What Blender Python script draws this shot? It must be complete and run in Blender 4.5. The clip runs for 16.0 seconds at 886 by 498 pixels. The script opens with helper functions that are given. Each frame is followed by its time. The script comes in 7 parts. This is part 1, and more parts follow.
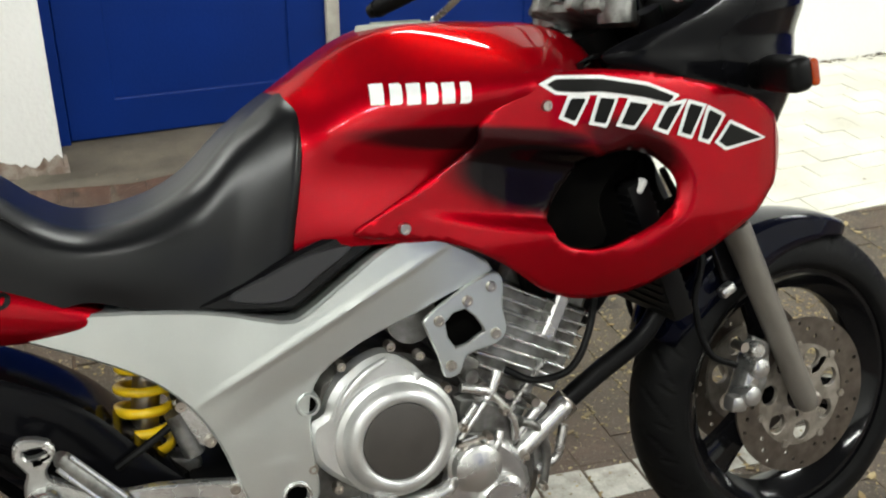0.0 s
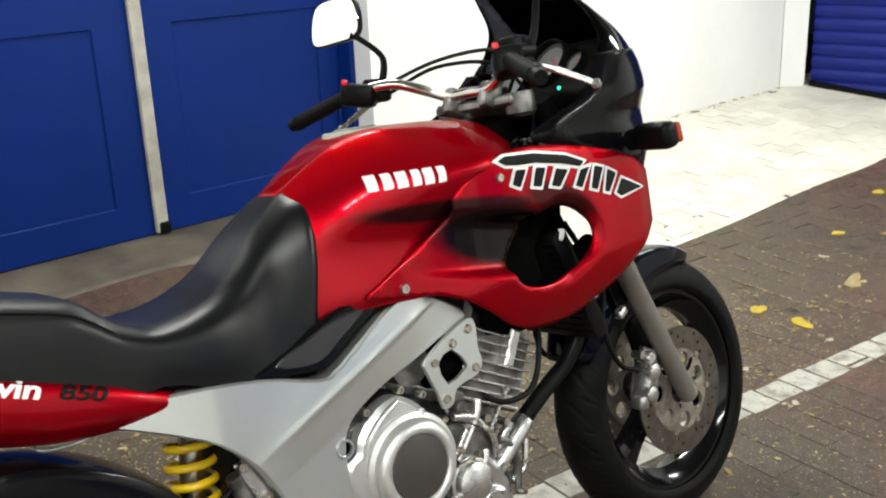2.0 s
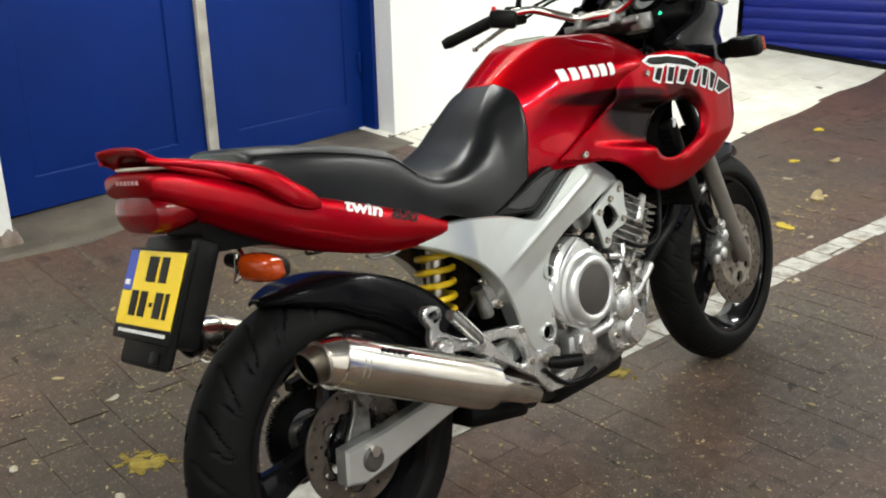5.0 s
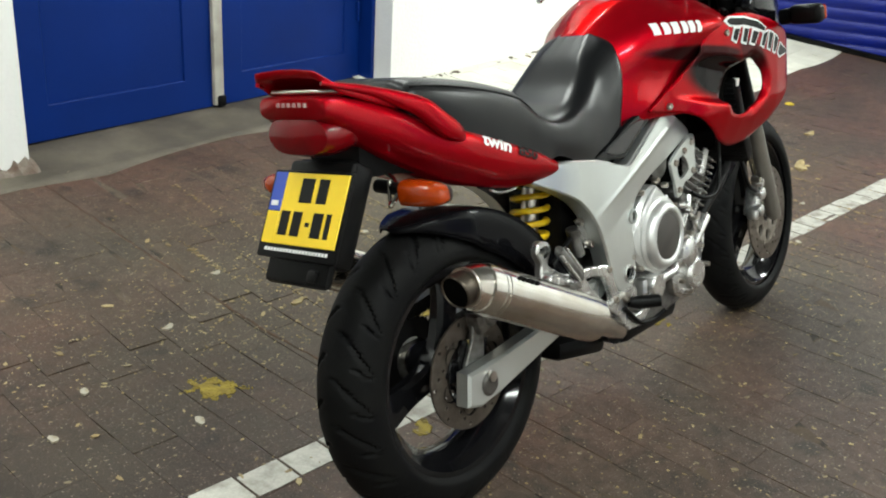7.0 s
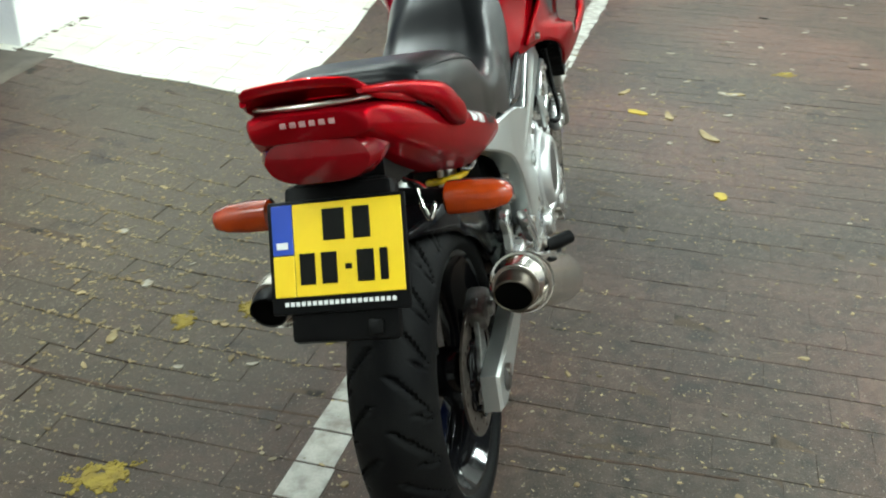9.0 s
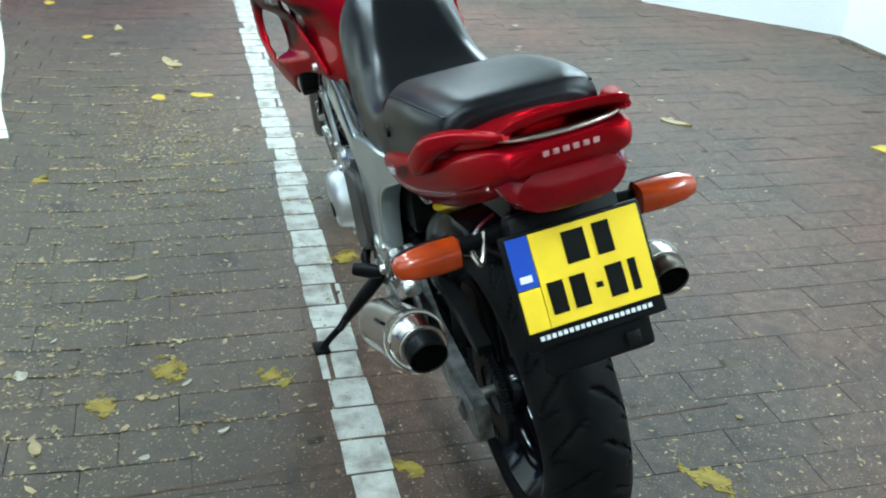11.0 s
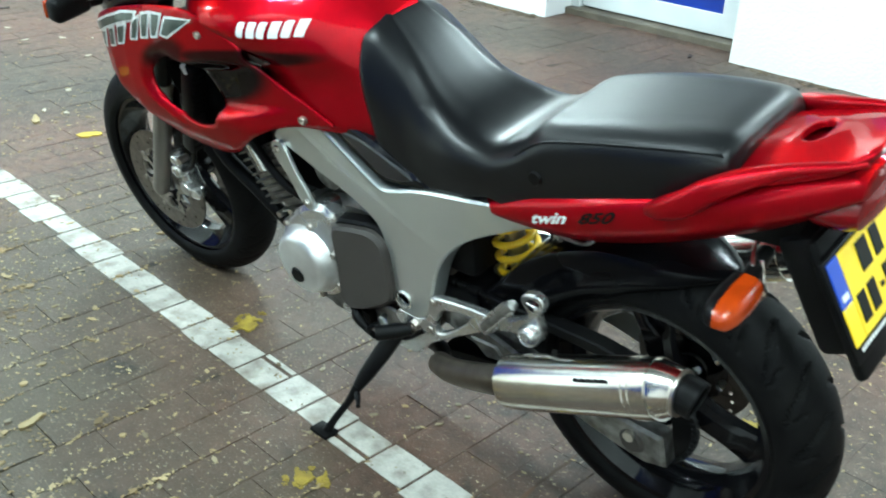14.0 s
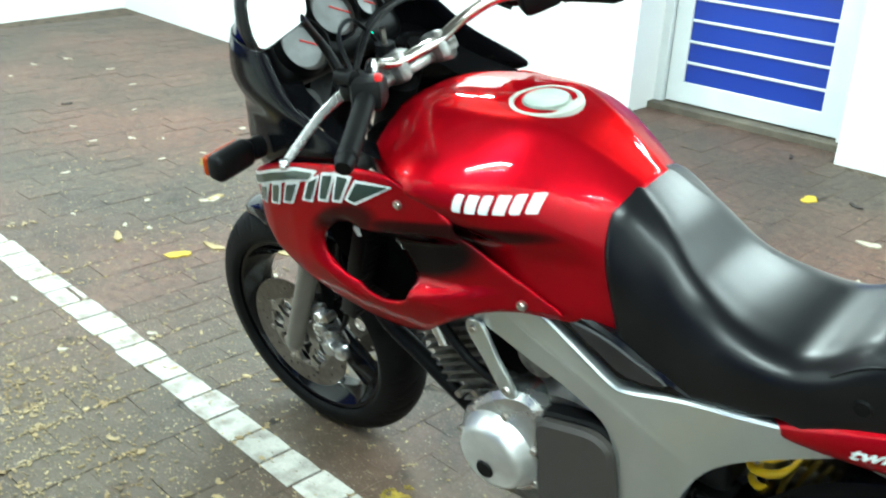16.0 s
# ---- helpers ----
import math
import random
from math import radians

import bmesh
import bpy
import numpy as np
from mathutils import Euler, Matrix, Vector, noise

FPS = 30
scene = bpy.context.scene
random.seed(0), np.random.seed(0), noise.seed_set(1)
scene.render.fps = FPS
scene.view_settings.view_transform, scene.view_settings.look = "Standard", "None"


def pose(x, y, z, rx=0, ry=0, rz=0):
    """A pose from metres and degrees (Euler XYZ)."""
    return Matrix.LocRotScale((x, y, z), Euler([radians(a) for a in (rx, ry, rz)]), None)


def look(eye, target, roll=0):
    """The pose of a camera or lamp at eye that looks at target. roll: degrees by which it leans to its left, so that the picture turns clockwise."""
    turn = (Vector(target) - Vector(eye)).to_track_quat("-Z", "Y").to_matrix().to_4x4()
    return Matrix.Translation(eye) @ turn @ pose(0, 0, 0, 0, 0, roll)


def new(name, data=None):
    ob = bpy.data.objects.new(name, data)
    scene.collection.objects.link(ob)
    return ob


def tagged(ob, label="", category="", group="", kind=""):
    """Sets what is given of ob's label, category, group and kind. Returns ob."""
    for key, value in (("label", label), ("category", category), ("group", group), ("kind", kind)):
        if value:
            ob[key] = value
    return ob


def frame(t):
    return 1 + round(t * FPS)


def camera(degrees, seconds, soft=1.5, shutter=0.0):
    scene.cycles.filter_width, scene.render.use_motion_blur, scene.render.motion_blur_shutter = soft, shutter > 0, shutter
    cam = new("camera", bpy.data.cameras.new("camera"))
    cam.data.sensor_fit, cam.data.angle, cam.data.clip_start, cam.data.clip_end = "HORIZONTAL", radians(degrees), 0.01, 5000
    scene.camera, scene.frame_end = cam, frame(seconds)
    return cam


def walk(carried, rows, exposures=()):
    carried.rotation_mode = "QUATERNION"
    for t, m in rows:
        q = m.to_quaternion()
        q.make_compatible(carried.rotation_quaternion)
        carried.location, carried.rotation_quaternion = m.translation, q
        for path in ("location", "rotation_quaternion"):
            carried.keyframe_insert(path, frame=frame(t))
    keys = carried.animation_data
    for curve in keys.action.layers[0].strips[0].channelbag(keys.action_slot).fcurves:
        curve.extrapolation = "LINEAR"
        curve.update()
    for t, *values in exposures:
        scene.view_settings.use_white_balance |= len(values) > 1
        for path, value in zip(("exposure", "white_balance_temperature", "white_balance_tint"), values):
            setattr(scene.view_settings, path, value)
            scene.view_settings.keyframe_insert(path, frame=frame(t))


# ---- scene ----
cam = camera(48.2, 16.0, soft=1.95, shutter=0.35)
PATH = [
    (0, (0.308, -1.267, 1.337), (0.976, 0.425, 0.506), 0.2),
    (0.5, (0.226, -1.363, 1.362), (0.965, 0.339, 0.616), 0.6),
    (1, (0.105, -1.437, 1.382), (0.955, 0.222, 0.657), 0.6),
    (1.5, (-0.019, -1.428, 1.401), (0.890, 0.224, 0.733), 0.7),
    (2, (-0.202, -1.365, 1.384), (0.965, 0.133, 0.756), -2.3),
    (2.5, (-0.347, -1.385, 1.385), (0.865, 0.098, 0.809), -1.3),
    (3, (-0.533, -1.451, 1.378), (0.722, -0.021, 0.761), -0.3),
    (3.5, (-0.679, -1.465, 1.387), (0.595, -0.057, 0.761), -0.8),
    (4, (-0.844, -1.432, 1.38), (0.492, -0.082, 0.753), -1.9),
    (4.2, (-0.905, -1.424, 1.38), (0.423, -0.08, 0.727), -2.4),
    (6.3, (-1.335, -1.408, 1.343), (0.018, -0.097, 0.671), 1.7),
    (6.5, (-1.388, -1.343, 1.344), (0.005, -0.095, 0.636), 1.2),
    (7, (-1.448, -1.171, 1.337), (-0.019, 0.012, 0.59), 3.3),
    (7.5, (-1.454, -0.972, 1.35), (0.072, 0.044, 0.549), 1.7),
    (8, (-1.497, -0.723, 1.346), (0.137, 0.09, 0.528), 0.8),
    (8.5, (-1.56, -0.493, 1.365), (0.121, 0.086, 0.45), -0.8),
    (8.7, (-1.555, -0.42, 1.361), (0.158, 0.07, 0.453), 0.1),
    (10.8, (-1.436, 0.612, 1.359), (0.271, 0.097, 0.453), 2.3),
    (11, (-1.417, 0.693, 1.362), (0.272, 0.115, 0.462), 2.9),
    (11.5, (-1.337, 0.913, 1.36), (0.231, 0.073, 0.447), 4.2),
    (12, (-1.234, 1.108, 1.359), (0.207, 0.094, 0.412), 4.1),
    (12.5, (-1.079, 1.195, 1.346), (0.284, 0.066, 0.414), 3.1),
    (13, (-0.941, 1.258, 1.353), (0.386, 0.082, 0.428), 1.9),
    (13.5, (-0.807, 1.362, 1.354), (0.378, 0.035, 0.44), 4.0),
    (14, (-0.657, 1.491, 1.373), (0.489, 0.125, 0.467), 3.0),
    (14.5, (-0.495, 1.5, 1.383), (0.665, 0.15, 0.472), 3.7),
    (15, (-0.34, 1.454, 1.391), (0.831, 0.086, 0.52), 2.5),
    (15.5, (-0.22, 1.443, 1.407), (0.949, 0.061, 0.557), 4.1),
    (16, (-0.112, 1.463, 1.43), (1.084, 0.07, 0.636), 2.9),
]
walk(cam, [(t, look(eye, target, roll)) for t, eye, target, roll in PATH],
     [(0, -0.44, 6350, 5), (2.5, -0.36, 6350, 6), (4.2, -0.38, 6350, 7), (6.5, -0.36, 6200, 3), (8.7, -0.24, 5950, -5), (10.8, -0.05, 5000, -9), (11.5, 0.2, 5050, -9), (12, 0.45, 5050, -8), (13.5, 0.32, 5200, -9), (15, 0.38, 5400, -11), (16, 0.46, 5450, -11)])

# ---- light and world ----
world = bpy.data.worlds.new("night")
scene.world = world
world.use_nodes = True
world.node_tree.nodes["Background"].inputs[0].default_value = (0.02, 0.022, 0.03, 1)
world.node_tree.nodes["Background"].inputs[1].default_value = 0.3

CEIL = 3.0
LAMPS = [(-2.2, -2.0), (-0.2, -1.85), (3.4, -2.2), (-1.3, 1.6), (1.3, 1.6), (4.0, 1.6), (5.2, -0.6)]
LAMP_WATT = 42


def tube_light(x, y, tilt):
    """One of the two tubes of a batten, which throws its light down and to one side."""
    d = bpy.data.lights.new("fluorescent_light", "AREA")
    d.shape, d.size, d.size_y, d.energy, d.color = "RECTANGLE", 1.2, 0.05, LAMP_WATT, (1.0, 0.98, 0.93)
    o = new("fluorescent_light", d)
    d.energy *= 1.8 if x > 5 else (1.8 if x > 2 else 1.35) if y < -1 else 1.0
    o.matrix_basis = pose(x, y + 0.10 * math.sin(radians(tilt)), CEIL - 0.135, tilt, 0, 0)
    return o


for lx, ly in LAMPS:
    tube_light(lx, ly, 48)
    tube_light(lx, ly, -48)

# ---- materials ----


def mk(name, base, base2=None, rough=0.5, metal=0.0, scale=8.0, fine=120.0, bump=0.0, var=0.0, coat=0.0,
       trans=0.0, rvar=0.08, emit=0.0, mid=0.0, midscale=11.0, placed=False, rand=0.0, island=False, detail=6.0, spec=0.5, lo=0.35, hi=0.65, edge=None):
    """A worn surface: two colours mixed by broad stains, roughness by fine grain, relief by both."""
    m = bpy.data.materials.new(name)
    m.use_nodes = True
    nt = m.node_tree
    n, l = nt.nodes, nt.links
    b = n["Principled BSDF"]
    tc = n.new("ShaderNodeTexCoord")
    n1, n2 = n.new("ShaderNodeTexNoise"), n.new("ShaderNodeTexNoise")
    n1.inputs["Scale"].default_value, n1.inputs["Detail"].default_value = scale, detail
    n2.inputs["Scale"].default_value, n2.inputs["Detail"].default_value = fine, 3
    where = n.new("ShaderNodeNewGeometry").outputs["Position"] if placed else tc.outputs["Object"]
    for q in (n1, n2):
        l.new(where, q.inputs["Vector"])
    ramp = n.new("ShaderNodeMapRange")
    ramp.inputs["From Min"].default_value, ramp.inputs["From Max"].default_value = lo, hi
    l.new(n1.outputs["Fac"], ramp.inputs["Value"])
    mix = n.new("ShaderNodeMix")
    mix.data_type = "RGBA"
    mix.inputs["A"].default_value = (*base, 1)
    mix.inputs["B"].default_value = (*(base2 or base), 1)
    l.new(ramp.outputs["Result"], mix.inputs["Factor"])
    out = mix.outputs["Result"]
    if var or rand:
        hsv = n.new("ShaderNodeHueSaturation")
        l.new(out, hsv.inputs["Color"])
        add = n.new("ShaderNodeMath")
        add.operation = "MULTIPLY_ADD"
        add.inputs[1].default_value, add.inputs[2].default_value = var, 1 - var / 2
        l.new(n2.outputs["Fac"], add.inputs[0])
        val = add.outputs[0]
        if mid:
            n3 = n.new("ShaderNodeTexNoise")
            n3.inputs["Scale"].default_value, n3.inputs["Detail"].default_value = midscale, 8
            l.new(where, n3.inputs["Vector"])
            m3, p3 = n.new("ShaderNodeMath"), n.new("ShaderNodeMath")
            m3.operation, p3.operation = "MULTIPLY_ADD", "MULTIPLY"
            m3.inputs[1].default_value, m3.inputs[2].default_value = mid, 1 - mid / 2
            l.new(n3.outputs["Fac"], m3.inputs[0])
            l.new(val, p3.inputs[0])
            l.new(m3.outputs[0], p3.inputs[1])
            val = p3.outputs[0]
        if rand:
            if island:
                rnd = n.new("ShaderNodeNewGeometry").outputs["Random Per Island"]
            else:
                rnd = n.new("ShaderNodeObjectInfo").outputs["Random"]
            a2 = n.new("ShaderNodeMath")
            a2.operation = "MULTIPLY_ADD"
            a2.inputs[1].default_value, a2.inputs[2].default_value = rand, 1 - rand / 2
            l.new(rnd, a2.inputs[0])
            a3 = n.new("ShaderNodeMath")
            a3.operation = "MULTIPLY"
            l.new(val, a3.inputs[0])
            l.new(a2.outputs[0], a3.inputs[1])
            val = a3.outputs[0]
        l.new(val, hsv.inputs["Value"])
        out = hsv.outputs["Color"]
    l.new(out, b.inputs["Base Color"])
    rr = n.new("ShaderNodeMapRange")
    rr.inputs["To Min"].default_value, rr.inputs["To Max"].default_value = max(0.02, rough - rvar), min(1, rough + rvar)
    l.new(n1.outputs["Fac"], rr.inputs["Value"])
    l.new(rr.outputs["Result"], b.inputs["Roughness"])
    b.inputs["Metallic"].default_value = metal
    b.inputs["Coat Weight"].default_value = coat
    b.inputs["Coat Roughness"].default_value = 0.02
    b.inputs["Coat IOR"].default_value = 1.38
    b.inputs["Transmission Weight"].default_value = trans
    b.inputs["Specular IOR Level"].default_value = spec
    if edge:
        b.inputs["Specular Tint"].default_value = (*edge, 1)
    if bump:
        bp = n.new("ShaderNodeBump")
        bp.inputs["Strength"].default_value, bp.inputs["Distance"].default_value = 1.0, bump
        l.new(n2.outputs["Fac"], bp.inputs["Height"])
        l.new(bp.outputs["Normal"], b.inputs["Normal"])
    if emit:
        l.new(out, b.inputs["Emission Color"])
        b.inputs["Emission Strength"].default_value = emit
    return m


LACQUER = dict(base=(0.36, 0.0006, 0.008), base2=(0.31, 0.0005, 0.007), rough=0.36, metal=0.68, spec=0.0, scale=3, fine=900, var=0.10, coat=0.5,
               rvar=0.03, edge=(0.35, 0.005, 0.012))


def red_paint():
    """Candy red lacquer with an airbrushed black fade round the air outlet and under the tank's crease; the shade there
    is painted in with it.
    """
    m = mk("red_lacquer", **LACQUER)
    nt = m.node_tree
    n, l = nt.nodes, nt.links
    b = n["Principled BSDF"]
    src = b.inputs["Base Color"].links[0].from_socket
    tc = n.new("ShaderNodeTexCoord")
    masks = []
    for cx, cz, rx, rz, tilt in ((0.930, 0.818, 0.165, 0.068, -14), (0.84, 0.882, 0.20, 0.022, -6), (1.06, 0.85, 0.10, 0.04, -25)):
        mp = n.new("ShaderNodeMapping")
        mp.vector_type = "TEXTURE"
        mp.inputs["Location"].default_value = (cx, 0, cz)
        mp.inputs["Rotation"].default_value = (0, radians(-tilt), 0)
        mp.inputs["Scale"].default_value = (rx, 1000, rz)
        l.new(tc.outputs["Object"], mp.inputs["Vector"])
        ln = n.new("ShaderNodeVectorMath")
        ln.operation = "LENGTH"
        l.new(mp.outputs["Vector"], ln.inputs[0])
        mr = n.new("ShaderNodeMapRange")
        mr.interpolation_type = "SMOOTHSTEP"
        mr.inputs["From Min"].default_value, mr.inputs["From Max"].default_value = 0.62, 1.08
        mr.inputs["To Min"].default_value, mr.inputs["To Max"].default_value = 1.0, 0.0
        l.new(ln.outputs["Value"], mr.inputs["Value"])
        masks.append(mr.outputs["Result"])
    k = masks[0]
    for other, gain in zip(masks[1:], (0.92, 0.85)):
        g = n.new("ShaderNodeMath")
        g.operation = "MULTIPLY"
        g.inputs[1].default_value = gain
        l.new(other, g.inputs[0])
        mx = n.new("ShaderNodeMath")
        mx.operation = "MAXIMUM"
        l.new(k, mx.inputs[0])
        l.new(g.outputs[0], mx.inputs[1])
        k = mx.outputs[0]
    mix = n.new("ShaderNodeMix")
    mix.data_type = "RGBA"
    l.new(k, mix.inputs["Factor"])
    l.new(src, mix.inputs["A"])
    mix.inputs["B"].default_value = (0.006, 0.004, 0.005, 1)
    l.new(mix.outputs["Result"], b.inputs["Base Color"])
    return m


def paver_mat(name, island):
    """Trodden brown pavers: grey-olive dust in broad drifts, pale grit, dark grease spots, each paver a little its own."""
    m = mk(name, (0.090, 0.0455, 0.0300), (0.059, 0.0445, 0.0325), spec=0.36, rough=0.50, scale=0.9, fine=300, bump=0.0018, var=1.3, rand=0.30, island=island, rvar=0.16,
           detail=7, lo=0.40, hi=0.62, mid=1.9, midscale=26.0, placed=True)
    nt = m.node_tree
    n, l = nt.nodes, nt.links
    b = n["Principled BSDF"]
    where = n.new("ShaderNodeNewGeometry").outputs["Position"]
    src = b.inputs["Base Color"].links[0].from_socket
    # shade painted over the bay together with its oil and tyre grime, and grey-green dust drifted over the other half
    # of the yard
    for place, size, coarse, ragged, top, colour in (((-0.45, 0.58), (1.10, 0.75), 3.2, 1.3, 0.80, (0.024, 0.0165, 0.0105)),
                                                     ((1.75, 1.05), (2.25, 1.20), 2.3, 1.2, 0.80, (0.082, 0.069, 0.044))):
        mp = n.new("ShaderNodeMapping")
        mp.vector_type = "TEXTURE"
        mp.inputs["Location"].default_value, mp.inputs["Scale"].default_value = (*place, 0.0), (*size, 4.0)
        l.new(where, mp.inputs["Vector"])
        far = n.new("ShaderNodeVectorMath")
        far.operation = "LENGTH"
        l.new(mp.outputs["Vector"], far.inputs[0])
        t = n.new("ShaderNodeTexNoise")
        t.inputs["Scale"].default_value, t.inputs["Detail"].default_value = coarse, 8
        l.new(where, t.inputs["Vector"])
        add = n.new("ShaderNodeMath")
        add.operation = "MULTIPLY_ADD"
        l.new(t.outputs["Fac"], add.inputs[0])
        add.inputs[1].default_value = ragged
        l.new(far.outputs["Value"], add.inputs[2])
        k = n.new("ShaderNodeMapRange")
        k.inputs["From Min"].default_value, k.inputs["From Max"].default_value = 1.10 + ragged / 2, 0.30 + ragged / 2
        k.inputs["To Min"].default_value, k.inputs["To Max"].default_value = 0.0, top
        l.new(add.outputs["Value"], k.inputs["Value"])
        x = n.new("ShaderNodeMix")
        x.data_type = "RGBA"
        l.new(k.outputs["Result"], x.inputs["Factor"])
        l.new(src, x.inputs["A"])
        x.inputs["B"].default_value = (*colour, 1)
        src = x.outputs["Result"]
    for scale, detail, lo, hi, top, colour in ((7.0, 5, 0.60, 0.70, 0.75, (0.022, 0.017, 0.013)), (150.0, 2, 0.64, 0.70, 0.75, (0.30, 0.255, 0.19)),
                                               (62.0, 3, 0.665, 0.71, 0.7, (0.26, 0.20, 0.11))):
        t = n.new("ShaderNodeTexNoise")
        t.inputs["Scale"].default_value, t.inputs["Detail"].default_value = scale, detail
        l.new(where, t.inputs["Vector"])
        k = n.new("ShaderNodeMapRange")
        k.inputs["From Min"].default_value, k.inputs["From Max"].default_value, k.inputs["To Max"].default_value = lo, hi, top
        l.new(t.outputs["Fac"], k.inputs["Value"])
        x = n.new("ShaderNodeMix")
        x.data_type = "RGBA"
        l.new(k.outputs["Result"], x.inputs["Factor"])
        l.new(src, x.inputs["A"])
        x.inputs["B"].default_value = (*colour, 1)
        src = x.outputs["Result"]
    l.new(src, b.inputs["Base Color"])
    return m


RED = red_paint()
RED_TAIL = mk("red_lacquer_plain", **LACQUER)
SILVER = mk("silver_frame_paint", (0.66, 0.69, 0.675), (0.60, 0.63, 0.615), rough=0.29, metal=0.85, scale=6, fine=700, var=0.08, coat=0.25, rvar=0.05)
CAST = mk("cast_aluminium", (0.72, 0.72, 0.71), (0.48, 0.48, 0.47), rough=0.27, metal=0.9, scale=14, fine=300, bump=0.0004, var=0.15)
COVER = mk("satin_cast_cover", (0.72, 0.73, 0.72), (0.60, 0.605, 0.595), rough=0.33, metal=0.75, scale=18, fine=500, bump=0.0002, var=0.10)
CARRIER = mk("stained_cast_carrier", (0.34, 0.31, 0.27), (0.16, 0.14, 0.115), rough=0.42, metal=0.6, scale=30, fine=300, var=0.2)
CAST_DARK = mk("grimy_and_shaded_aluminium", (0.30, 0.30, 0.29), (0.10, 0.095, 0.088), rough=0.38, metal=0.85, scale=30, fine=300, bump=0.0006, var=0.25)
CHROME = mk("polished_steel", (0.74, 0.72, 0.68), (0.50, 0.44, 0.36), rough=0.17, metal=1.0, scale=9, fine=200, rvar=0.10, lo=0.42, hi=0.72)
SOOTY_SHADED = mk("heat_stained_shaded_steel", (0.16, 0.135, 0.105), (0.08, 0.066, 0.052), rough=0.36, metal=0.9, scale=14, fine=200)
CASE = mk("grimy_and_shaded_case", (0.17, 0.165, 0.155), (0.055, 0.052, 0.048), rough=0.42, metal=0.8, scale=26, fine=300, bump=0.0006, var=0.3)
STEEL = mk("brushed_steel", (0.55, 0.52, 0.48), (0.42, 0.38, 0.33), rough=0.32, metal=1.0, scale=20, fine=260, rvar=0.1)
DISC = mk("brake_disc_steel", (0.135, 0.115, 0.095), (0.085, 0.070, 0.058), rough=0.40, metal=0.75, scale=40, fine=300, var=0.2)
FORK = mk("fork_grey_paint", (0.17, 0.155, 0.135), (0.14, 0.13, 0.112), rough=0.40, metal=0.3, scale=12, fine=300, var=0.1)
BLACK = mk("black_gloss_plastic", (0.003, 0.003, 0.0036), (0.005, 0.005, 0.006), rough=0.10, scale=6, fine=300, rvar=0.04, spec=0.26)
COWL = mk("black_cowl_plastic", (0.0028, 0.0028, 0.0034), (0.004, 0.004, 0.005), rough=0.14, scale=6, fine=300, rvar=0.04, spec=0.08)
INLAY = mk("pebbled_black_plastic", (0.008, 0.008, 0.010), (0.012, 0.012, 0.014), rough=0.30, scale=8, fine=420, bump=0.0006, rvar=0.05, spec=0.75)
MATT = mk("black_satin_plastic", (0.0030, 0.0030, 0.0034), (0.0055, 0.0054, 0.0053), spec=0.10, rough=0.40, scale=15, fine=400, bump=0.0002)
BLUEBLACK = mk("dark_blue_gloss_plastic", (0.0020, 0.0027, 0.008), (0.0027, 0.0036, 0.010), spec=0.16, rough=0.10, scale=6, fine=300, rvar=0.04)
RUBBER = mk("tyre_rubber", (0.0034, 0.0034, 0.0038), (0.006, 0.006, 0.0058), spec=0.08, rough=0.55, scale=18, fine=260, bump=0.0004, var=0.2)
VINYL = mk("black_vinyl", (0.0028, 0.0031, 0.0038), (0.0042, 0.0046, 0.0054), spec=0.34, rough=0.31, scale=9, fine=1400, bump=0.00003, rvar=0.04)
GRAINED = mk("grained_black_vinyl", (0.0036, 0.0040, 0.0046), (0.0056, 0.0062, 0.0068), spec=0.28, rough=0.36, scale=9, fine=900, bump=0.0002, rvar=0.05)
GREYDISC = mk("dark_grey_cover", (0.045, 0.040, 0.036), (0.054, 0.048, 0.043), rough=0.5, metal=0.2, scale=30, fine=600, var=0.1)
CAPFLAP = mk("grey_green_cap_flap", (0.20, 0.23, 0.19), (0.16, 0.185, 0.155), rough=0.45, metal=0.1, scale=30, fine=300, var=0.08)
CAPPAINT = mk("satin_cap_alloy", (0.40, 0.42, 0.36), (0.34, 0.36, 0.31), rough=0.50, metal=0.0, scale=30, fine=300, var=0.08)
YELLOW = mk("yellow_spring_paint", (0.80, 0.55, 0.01), (0.72, 0.47, 0.01), rough=0.35, scale=20, fine=300, var=0.1)
AMBER = mk("amber_lens", (0.36, 0.042, 0.0015), (0.27, 0.029, 0.001), rough=0.20, scale=30, fine=90, bump=0.0006, coat=0.22)
TAILRED = mk("red_lens", (0.15, 0.001, 0.004), (0.11, 0.001, 0.003), rough=0.12, scale=20, fine=120, bump=0.0003, coat=0.35, spec=0.2)
DIAL = mk("dial_face", (0.24, 0.25, 0.25), (0.18, 0.18, 0.18), rough=0.3, scale=30, fine=200, coat=0.8)
PLATE_Y = mk("yellow_plate", (0.84, 0.60, 0.003), (0.78, 0.55, 0.003), rough=0.42, scale=12, fine=200, var=0.05)
PLATE_B = mk("blue_plate_strip", (0.02, 0.06, 0.42), rough=0.4, scale=12, fine=200, var=0.05)
INK = mk("black_ink", (0.005, 0.005, 0.0045), rough=0.4, spec=0.12)
ROSE_INK = mk("worn_silver_mark", (0.40, 0.22, 0.22), (0.30, 0.12, 0.12), rough=0.4, scale=60)
WHITE_INK = mk("white_ink", (0.80, 0.80, 0.79), (0.72, 0.72, 0.71), rough=0.35, scale=40, coat=0.5)
DARKGREEN = mk("dark_green_ink", (0.012, 0.03, 0.024), rough=0.3, coat=0.5)
REDPLASTIC = mk("red_switch_plastic", (0.6, 0.01, 0.012), rough=0.4)
GREENLED = mk("green_pilot_light", (0.05, 0.9, 0.45), rough=0.3, emit=2.0)
